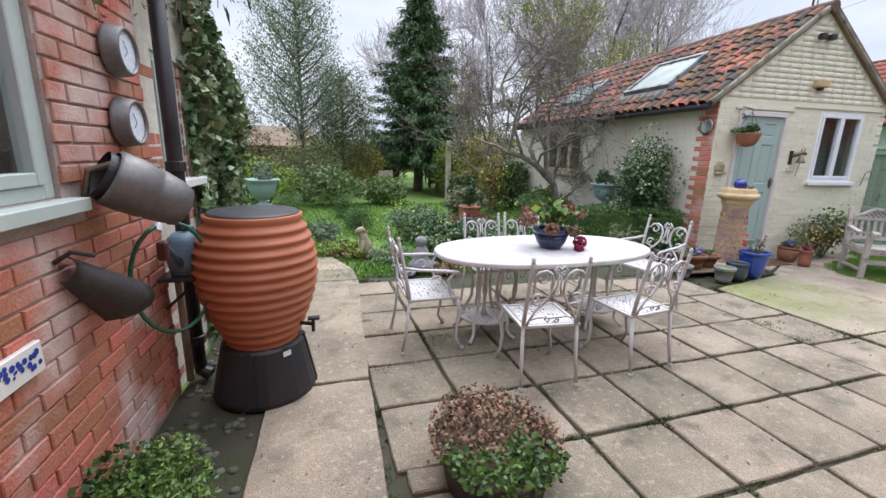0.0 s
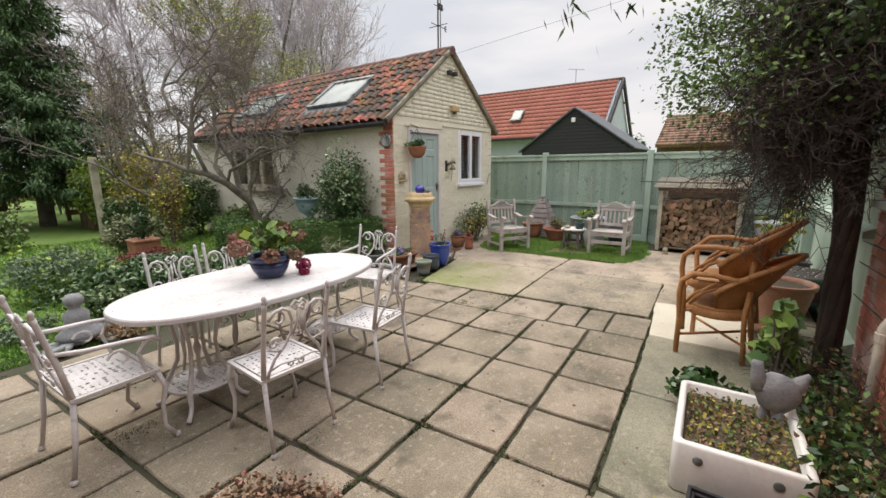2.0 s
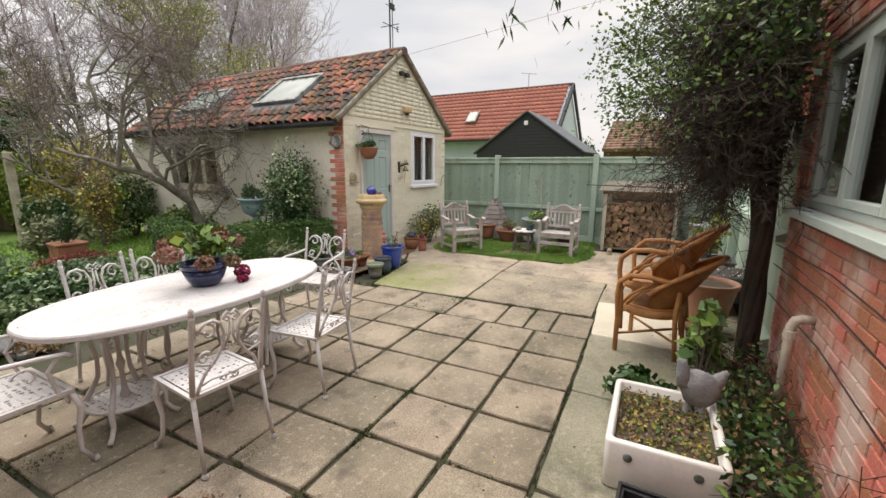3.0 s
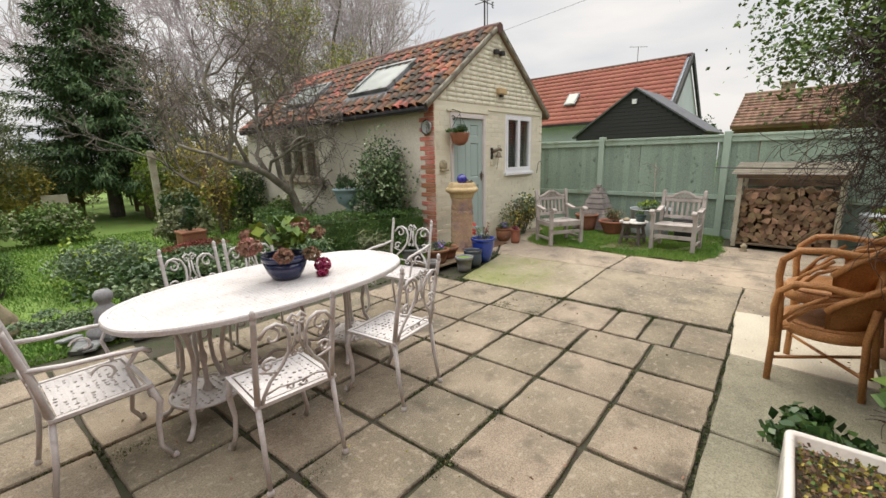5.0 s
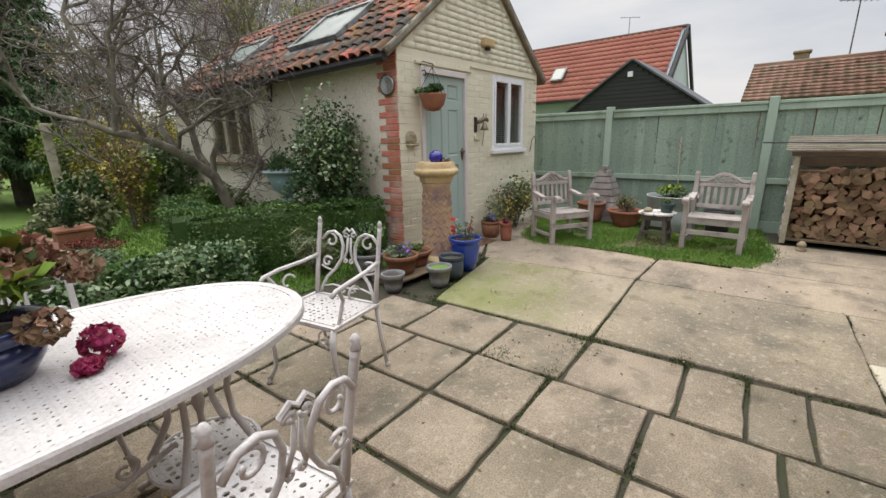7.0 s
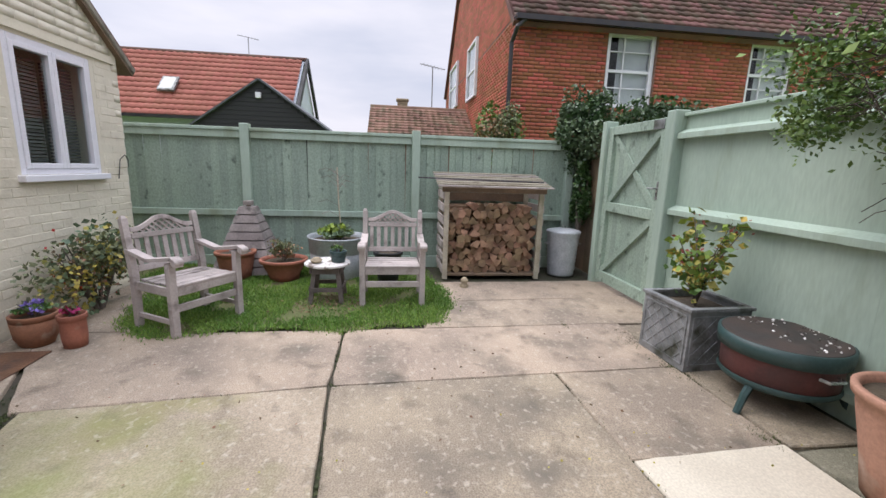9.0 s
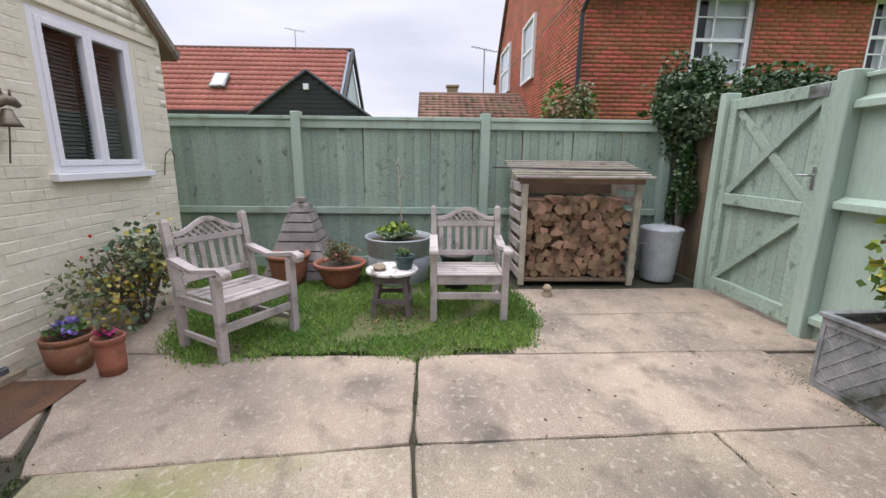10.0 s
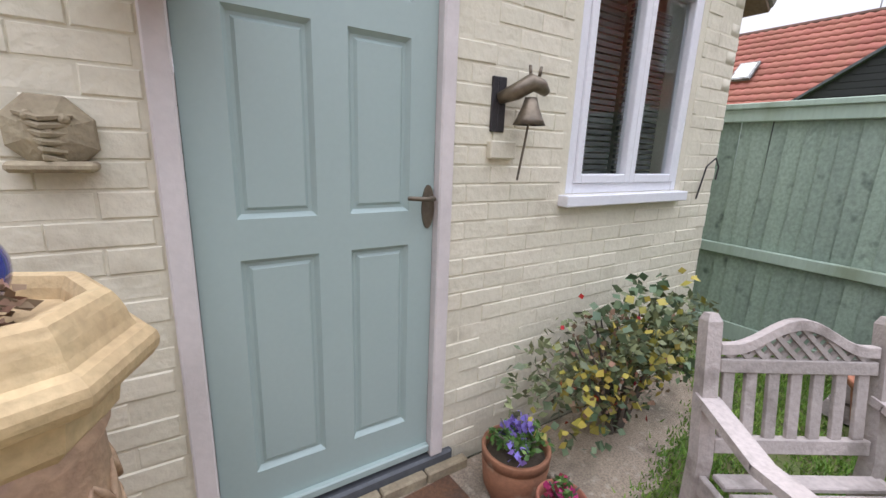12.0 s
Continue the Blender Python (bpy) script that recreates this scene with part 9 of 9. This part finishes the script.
def sprig(x, y, z, root, seed, name_l):
    t = thing("hanging_sprig", name_l, "branch", 0, 0)
    gg = np.random.default_rng(seed)
    bm = bmesh.new()
    tube(bm, [root, ((root[0] + x) / 2, (root[1] + y) / 2, max(root[2], z) + 0.25), (x, y, z + 0.15), (x - 0.02, y + 0.03, z)], [0.006, 0.005, 0.003, 0.002], 5)
    part("stem", bm, M_BARK, t)
    vs, fs = [], []
    for i in range(12):
        b = np.array((x, y, z)) + gg.normal(0, 1, 3) * (0.10, 0.10, 0.07)
        d = np.array((gg.uniform(-0.8, 0.8), gg.uniform(-0.8, 0.8), -0.9))
        d /= np.linalg.norm(d)
        s = np.cross(d, gg.normal(size=3))
        s /= np.linalg.norm(s)
        L, w = gg.uniform(0.07, 0.11), 0.009
        i0 = len(vs)
        vs += [tuple(b), tuple(b + d * L * 0.4 + s * w), tuple(b + d * L), tuple(b + d * L * 0.4 - s * w)]
        fs.append((i0, i0 + 1, i0 + 2, i0 + 3))
    put("narrow_leaves", fast_mesh(vs, fs), L_DARK, t)


sprig(3.42, 1.60, 2.47, (4.6, 0.5, 3.08), 250, "thin branch with narrow dark leaves hanging over the patio")
sprig(3.60, 1.42, 2.52, (4.6, 0.5, 3.08), 252, "thin branch with narrow dark leaves hanging over the patio")
sprig(0.20, 3.00, 2.25, (HX, 3.0, 3.08), 251, "thin branch with narrow dark leaves by the brick wall")

# dark climber on the south wall
cl = thing("wall_climber", "large evergreen climber with dark tangled stems on the house corner", "climber", 0, 0)
g = np.random.default_rng(260)
bm = bmesh.new()
for i in range(7):
    a = i * 0.9
    tube(bm, [(4.88 + 0.06 * math.cos(a), 0.06 + 0.05 * math.sin(a), -0.05), (4.92 + 0.07 * math.cos(a + 1), 0.07 + 0.05 * math.sin(a + 1), 0.6), (4.85 + 0.08 * math.cos(a + 2.2), 0.09 + 0.05 * math.sin(a + 2.2), 1.2), (4.9 + 0.15 * math.cos(a + 3), 0.15 + 0.1 * math.sin(a + 3), 1.8), (4.9 + 0.5 * math.cos(a), 0.35 + 0.25 * math.sin(a), 2.4)], [0.04, 0.036, 0.03, 0.024, 0.01], 7)
part("stems", bm, M_DARKTWIG, cl, smooth=True)
out = []
for i in range(300):
    a = g.uniform(0, 6.28)
    branches(g, (4.82 + g.normal(0, 0.32), 0.22 + g.uniform(-0.1, 0.3), g.uniform(1.55, 2.7)), (math.cos(a), 0.6 + math.sin(a) * 0.6, g.uniform(-0.7, 0.4)), g.uniform(0.25, 0.6), 0.005, 2, out, 0.9, -0.1, 4, 0.35, 0.6)
tw = limb_mesh(out, 0, 9, least=0.002)
put("tangle", tw, M_DARKTWIG, cl)
# dark brown leaves fill the tangle; their colour carries its black inner shade
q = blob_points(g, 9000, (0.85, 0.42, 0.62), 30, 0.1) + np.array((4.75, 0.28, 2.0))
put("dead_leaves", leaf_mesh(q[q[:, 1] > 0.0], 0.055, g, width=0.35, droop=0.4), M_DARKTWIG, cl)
q = blob_points(g, 5200, (1.05, 0.5, 0.75), 40, 0.1) + np.array((4.8, 0.30, 2.5))
q = q[(q[:, 1] > -0.02)]
put("foliage", leaf_mesh(q, 0.055, g, width=0.6), L_DARK, cl)
q = blob_points(g, 10500, (1.4, 1.0, 0.95), 80, 0.3) + np.array((5.0, 0.60, 2.5))
q = q[(q[:, 1] > 0.0)]
put("light_leaves", leaf_mesh(q, 0.04, g, width=0.6), L_MID, cl)
q = blob_points(g, 5200, (0.55, 0.35, 0.48), 22, 0.3) + np.array((6.1, 0.3, 1.9))
q = q[(q[:, 1] > 0.0)]
put("loose_leaves", leaf_mesh(q, 0.034, g, width=0.6), L_MID, cl)
# small climber by the stem and brambles at the wall foot
bush("leafy_plant", "fresh green leafy plant by the climber stem", 4.15, 0.42, 0.0, (0.2, 0.16, 0.42), 150, 0.12, L_MID, 262, "plant", clumps=10, width=0.7)
bush("ground_cover", "dark round leaved ground cover behind the sink", 3.78, 0.72, 0.0, (0.26, 0.28, 0.12), 900, 0.075, L_DARK, 263, "plant", width=0.8)
brm = thing("bramble_tangle", "dry brown tangled stems at the foot of the brick wall", "bramble", 3.6, 0.12)
out = []
for i in range(26):
    branches(g, (g.uniform(-0.9, 0.9), g.uniform(-0.1, 0.14), 0.0), (g.uniform(-1, 1), 0.35, 0.8), g.uniform(0.2, 0.45), 0.005, 2, out, 0.9, -0.1, 3, 0.35, 0.7)
put("bramble_growth", limb_mesh(out, 0, 9, least=0.002), M_DARKTWIG, brm)
q = np.stack([g.uniform(-0.9, 0.9, 3200), g.uniform(-0.1, 0.26, 3200), g.uniform(0, 0.42, 3200) * g.uniform(0.3, 1, 3200)], 1)
put("leaves", leaf_mesh(q[:1900], 0.05, g), L_DARK, brm)
put("pale_leaves", leaf_mesh(q[1900:2300], 0.045, g), L_MID, brm)
put("dry_leaves", leaf_mesh(q[2300:], 0.04, g), L_RUST, brm)
wy = thing("wall_wires", "thin dark training wires along the brick wall", "wire", 0, 0)
for z in (0.66, 0.9, 1.05):
    part("wire_strand", tube(bmesh.new(), [(2.5, HY + 0.06, z), (3.6, HY + 0.05, z + 0.02), (4.9, HY + 0.07, z - 0.03)], 0.004, 4), M_IRON, wy)

# roses by the gable and ivy by the gate
bush("wall_rose", "straggly rose with red hips and yellowing leaves by the cream wall", 8.28, 5.22, 0.02, (0.70, 0.2, 0.42), 1050, 0.055, L_OLIVE, 270, clumps=18, stems=14, extra=(("yellow_leaves", L_YELLOW, 330, 0.05), ("pale_leaves", L_GREY, 380, 0.055), ("red_hips", L_RED, 30, 0.03), ("dry_leaves", L_BROWN, 260, 0.035)))
bush("gate_ivy", "dense dark ivy hanging over the fence by the gate", 10.0, -0.05, 1.28, (0.45, 0.45, 0.64), 8000, 0.05, L_DARKIVY, 271, "climber", extra=(("dark_leaves", L_DARK, 3000, 0.05),), width=0.8)
bush("gate_ivy_trail", "trailing dark ivy down the old boards by the gate", 9.78, 0.0, 0.50, (0.22, 0.15, 0.58), 2200, 0.045, L_DARK, 272, "climber", width=0.8)
bush("fence_ivy", "long ivy hedge along the lane behind the gate", 10.5, -1.7, 1.66, (0.4, 1.8, 0.42), 9000, 0.06, L_DARKIVY, 273, "climber", extra=(("dark_leaves", L_DARK, 2200, 0.08),), width=0.8)
lane = tagged(thing("lane_wall", "old low wall behind the ivy beyond the gate", "wall", 0, 0), kind="structure")
part("wall_body", boxes((10.45, 10.6, -3.6, -0.2, -0.1, 1.95)), M_FARMORTAR, lane)
bush("lane_shrub", "twiggy green shrub climbing by the outhouse roof", 12.6, 0.55, 1.35, (0.45, 0.55, 0.75), 1800, 0.08, L_OLIVE, 274, extra=(("green_leaves", L_MID, 700, 0.08), ("rusty_leaves", L_RUST, 500, 0.07)), stems=10)
ln2 = thing("lane_post", "rough old post behind the fence carrying the shrub", "post", 12.6, 0.55)
part("shaft", boxes((-0.08, 0.08, -0.08, 0.08, -0.1, 1.5)), M_WOODBROWN, ln2)
bush("far_tree", "round dark distant tree beyond the roofs", 42, 9, 0, (1.6, 1.6, 2.4), 1500, 0.25, L_DARK, 275, "tree")

# grass patch under the seats
gp2 = structure(new("grass_patch"), "rough green grass patch under the teak armchairs")
g = np.random.default_rng(280)
outline = [(9.30, 5.42), (9.0, 5.1), (8.4, 4.98), (7.9, 4.85), (7.60, 4.45), (7.74, 3.95), (7.78, 3.42), (7.68, 3.0), (7.80, 2.6), (7.86, 2.15), (8.4, 1.98), (9.0, 2.0), (9.2, 2.1), (10.08, 2.2), (10.08, 5.9), (9.34, 5.9)]
ob_pts = []
for i in range(len(outline)):
    p, q = Vector(outline[i]), Vector(outline[(i + 1) % len(outline)])
    m_ = max(1, int((q - p).length / 0.07))
    for k in range(m_):
        r_ = p.lerp(q, k / m_)
        ob_pts.append((r_.x + g.uniform(-0.025, 0.025), r_.y + g.uniform(-0.025, 0.025)))
bm = bmesh.new()
f = bm.faces.new([bm.verts.new((x, y, 0.006)) for x, y in ob_pts])
bmesh.ops.triangulate(bm, faces=[f])
part("turf", bm, M_TURF, gp2)


def blades(pts, h, seed, w=0.006):
    gg = np.random.default_rng(seed)
    n = len(pts)
    a = gg.uniform(0, 6.283, n)
    hh = h * gg.uniform(0.4, 1.2, n)
    ln_ = gg.normal(0, 0.45, (n, 2)) * hh[:, None]
    sx_, sy_ = np.cos(a) * w, np.sin(a) * w
    v = np.stack([np.stack([pts[:, 0] - sx_, pts[:, 1] - sy_, pts[:, 2]], 1), np.stack([pts[:, 0] + sx_, pts[:, 1] + sy_, pts[:, 2]], 1), np.stack([pts[:, 0] + ln_[:, 0], pts[:, 1] + ln_[:, 1], pts[:, 2] + hh], 1)], 1)
    return fast_mesh(v.reshape(-1, 3), np.arange(n * 3).reshape(-1, 3), 3)


n = 85000
p = np.stack([g.uniform(7.6, 10.05, n), g.uniform(1.98, 5.45, n), np.full(n, 0.01)], 1)
def inside_poly(p, poly):
    x, y = p[:, 0], p[:, 1]
    c = np.zeros(len(p), bool)
    j = len(poly) - 1
    for i in range(len(poly)):
        (xi, yi), (xj, yj) = poly[i], poly[j]
        c ^= ((yi > y) != (yj > y)) & (x < (xj - xi) * (y - yi) / (yj - yi + 1e-9) + xi)
        j = i
    return c
p = p[inside_poly(p, ob_pts)]
p[:, :2] += g.normal(0, 0.05, (len(p), 2))
bald = ((np.hypot(p[:, 0] - 8.35, p[:, 1] - 3.2) < 0.34) & (g.uniform(size=len(p)) < 0.8)) | ((np.sin(p[:, 0] * 9 + 2 * np.sin(p[:, 1] * 5)) + np.sin(p[:, 1] * 8 + p[:, 0] * 3)) > g.uniform(0.6, 1.9, len(p)))
p = np.concatenate([p[~bald], np.array([(x, y, 0.004) for x, y in ob_pts if x < 10.0 and y < 5.3]).repeat(26, axis=0) + g.normal(0, 1, (26 * sum(1 for x, y in ob_pts if x < 10.0 and y < 5.3), 3)) * (0.035, 0.035, 0)])
tagged(put("grass_blades", blades(p, 0.030, 281, 0.005), M_GRASS, gp2), kind="stuff")
q = np.stack([g.normal(8.3, 0.2, 160), g.normal(3.2, 0.25, 160), np.full(160, 0.02)], 1)
tagged(put("fallen_leaves", leaf_mesh(q, 0.032, g, up=0.9), L_BROWN, gp2), kind="stuff")
n = 90000
yy = 5.4 + 7.5 * g.uniform(0, 1, n) ** 1.6
p = np.stack([g.uniform(-1.5, 6.0, n), yy, np.full(n, -0.035)], 1)
tagged(put("grass_blades", blades(p, 0.05, 282, 0.009), M_GRASS, lawn), kind="stuff")

# moss and weeds along the joints, litter on the slabs
jp = []
for v in VS[:-1]:
    for k in range(260):
        u = g.uniform(US[0], 2.7)
        if math.sin(u * 5 + v * 9) + g.uniform(-0.8, 0.8) > 0.3:
            q_ = ORG + UX * u + UY * (v + g.normal(0, 0.008))
            jp.append((q_.x, q_.y, -0.015))
for u in US[1:] + [2.71, 2.71]:
    for k in range(200):
        v = g.uniform(VS[0], 2.4)
        if math.sin(v * 6 + u * 7) + g.uniform(-0.8, 0.8) > 0.55:
            q_ = ORG + UX * (u + g.normal(0, 0.008)) + UY * v
            jp.append((q_.x, q_.y, -0.015))
for (xa, ya), (xb, yb), n_ in (((5.3, 2.86), (7.72, 2.98), 170), ((5.35, 1.36), (6.9, 1.44), 40), ((6.86, 1.44), (6.78, 2.97), 60), ((6.78, 2.97), (6.62, 4.6), 40), ((5.2, 4.25), (6.62, 4.66), 260), ((6.9, 0.5), (7.7, 0.5), 220), ((0.3, 3.0), (0.94, 3.0), 30), ((0.97, 1.0), (0.95, 5.3), 90), ((2.0, 1.12), (5.3, 1.33), 120)):
    for k in range(n_):
        f_ = g.uniform()
        jp.append((xa + (xb - xa) * f_ + g.normal(0, 0.010), ya + (yb - ya) * f_ + g.normal(0, 0.010), -0.014))
tufts = []
for (x, y, w_, n_) in ((5.3, 2.9, 0.16, 260), (4.63, 3.25, 0.14, 200), (5.36, 2.3, 0.06, 120), (5.3, 1.97, 0.05, 100), (2.6, 2.18, 0.07, 130), (4.65, 2.9, 0.08, 120), (6.58, 4.92, 0.12, 320), (6.9, 0.5, 0.12, 220), (7.4, 0.55, 0.12, 160), (6.1, 0.56, 0.06, 70), (2.12, 2.6, 0.06, 90), (1.02, 3.1, 0.05, 70), (1.55, 3.55, 0.08, 100), (5.25, 4.2, 0.18, 240), (3.6, 4.5, 0.3, 160), (2.7, 4.6, 0.3, 160), (6.2, 4.62, 0.2, 200), (3.1, 2.2, 0.06, 60), (2.0, 2.15, 0.05, 60), (0.96, 2.6, 0.03, 60), (0.97, 4.0, 0.03, 90), (1.0, 5.2, 0.1, 140), (7.75, 1.0, 0.03, 60)):
    for _ in range(n_):
        tufts.append((x + g.normal(0, w_), y + g.normal(0, w_ * 0.5), -0.01))
weeds = thing("joint_weeds", "low moss and grass tufts growing in the paving joints", "weeds")
tagged(weeds, kind="stuff")
allp = np.array(jp + tufts)
rep = np.repeat(allp, 3, axis=0) + g.normal(0, 0.008, (len(allp) * 3, 3)) * (1, 1, 0.2)
put("grass_tufts", blades(rep, 0.02, 283, 0.004), M_MOSSGRASS, weeds)
put("moss_leaves", leaf_mesh(np.repeat(np.array(jp + tufts), 2, axis=0) + g.normal(0, 0.01, (len(allp) * 2, 3)) * (1, 1, 0.3), 0.017, g, width=0.9), M_MOSSGRASS, weeds)
lit = thing("leaf_litter", "scattered small dry leaves and petals on the paving", "leaf litter")
tagged(lit, kind="stuff")
q = np.stack([g.uniform(0.3, 7.6, 420), g.uniform(0.2, 4.8, 420), np.full(420, 0.012)], 1)
put("dry_leaves", leaf_mesh(q, 0.024, g, up=0.97), L_BROWN, lit)
q = np.stack([g.uniform(0.3, 6.5, 260), g.uniform(0.2, 4.2, 260), np.full(260, 0.012)], 1)
put("pale_petals", leaf_mesh(q, 0.014, g, up=0.97, width=0.9), L_YELLOW, lit)

# ---- brick faces last ----
brng = np.random.default_rng(300)
brick_face(wall_w, "y", HX, -0.1, 3.12, 0.0, 3.05, [W_LEFT, (W_LEFT[0] - 0.13, W_LEFT[1] + 0.13, W_LEFT[2] - 0.06, W_LEFT[2])], brng, M_BRICK, M_BRICK_S, 300, keep=lambda c: abs((c[0] + c[1]) / 2 - 2.4) + abs(c[2] - 1.0) * 0.7)
brick_face(wall_s, "x", HY, -0.2, 5.0, 0.0, 3.05, [W_RIGHT, (W_RIGHT[0] - 0.13, W_RIGHT[1] + 0.13, W_RIGHT[2] - 0.06, W_RIGHT[2])], brng, M_BRICK, M_BRICK_S, 300, keep=lambda c: abs((c[0] + c[1]) / 2 - 4.0) + abs(c[2] - 0.8) * 0.7)
brick_face(wall_e, "y", HX - 0.06, 3.13, 4.0, 0.0, 2.1, [(W_LEFT2[0], W_LEFT2[1], 1.31, 2.10)], brng, M_BRICK, M_BRICK_S, 300, keep=lambda c: c[2])
brick_face(shed_front, "x", SY, SX0, SX1, 0.0, EAVE, [(S_DOOR[0] - 0.07, S_DOOR[1] + 0.005, -0.1, S_DOOR[3] + 0.06), (S_WIN[0] - 0.05, S_WIN[1] + 0.05, S_WIN[2] - 0.06, S_WIN[3])], brng, M_CREAMBRICK, M_CREAM, 300, keep=lambda c: abs((c[0] + c[1]) / 2 - 7.3), sign=-1, jt=0.005, bh=0.070, bl=0.222, proud=0.0145)
vsj, fsj = [], []
z = EAVE
row = 0
while z < APEX - 0.08:
    hwid = (SX1 - SX0) / 2 * (APEX - z - 0.066) / (APEX - EAVE)
    x = SMID - hwid + (0.1 if row % 2 else 0)
    while x < SMID + hwid - 0.04:
        p, q = x, min(x + 0.2205, SMID + hwid)
        b = len(vsj)
        for dd, k in ((SY + 0.01, 0), (SY - 0.0015 - brng.uniform(0, 0.001), 0.0015)):
            for u, v in ((p + k, z + k), (q - k, z + k), (q - k, z + 0.073 - k), (p + k, z + 0.073 - k)):
                vsj.append((u, dd, v))
        fsj += [(b + 4, b + 5, b + 6, b + 7), (b, b + 1, b + 5, b + 4), (b + 1, b + 2, b + 6, b + 5), (b + 2, b + 3, b + 7, b + 6), (b + 3, b, b + 4, b + 7)]
        x += 0.2225
    z += 0.075
    row += 1
tagged(put("brickwork", fast_mesh(vsj, fsj), M_CREAM, shed_gable), kind="stuff")
brick_face(big, "y", BX, -9.5, BY, 1.8, BH, [(a - 0.02, b + 0.02, z0, z1) for a, b, z0, z1 in BW], brng, M_FARBRICK, M_FARBRICK, 0, sign=-1, keep=lambda c: -c[0], proud=0.026)
brick_face(big, "x", BY, BX, XE, 1.8, BH, [], brng, M_FARBRICK, M_FARBRICK, 0, proud=0.026)
vg, fg2 = [], []
z, row = BH, 0
while z < BH + 3.0:
    lo_, hi_ = BX + (z - BH) + 0.1, XE - (z - BH) - 0.1
    x = lo_ + (0.11 if row % 2 else 0)
    while x < hi_:
        b = len(vg)
        for u, v in ((x, z), (x + 0.2175, z), (x + 0.2175, z + 0.066), (x, z + 0.066)):
            vg.append((u, BY + 0.012, v))
        fg2.append((b, b + 1, b + 2, b + 3))
        x += 0.2285
    z += 0.077
    row += 1
tagged(put("brickwork", fast_mesh(vg, fg2), M_FARBRICK, big), kind="stuff")
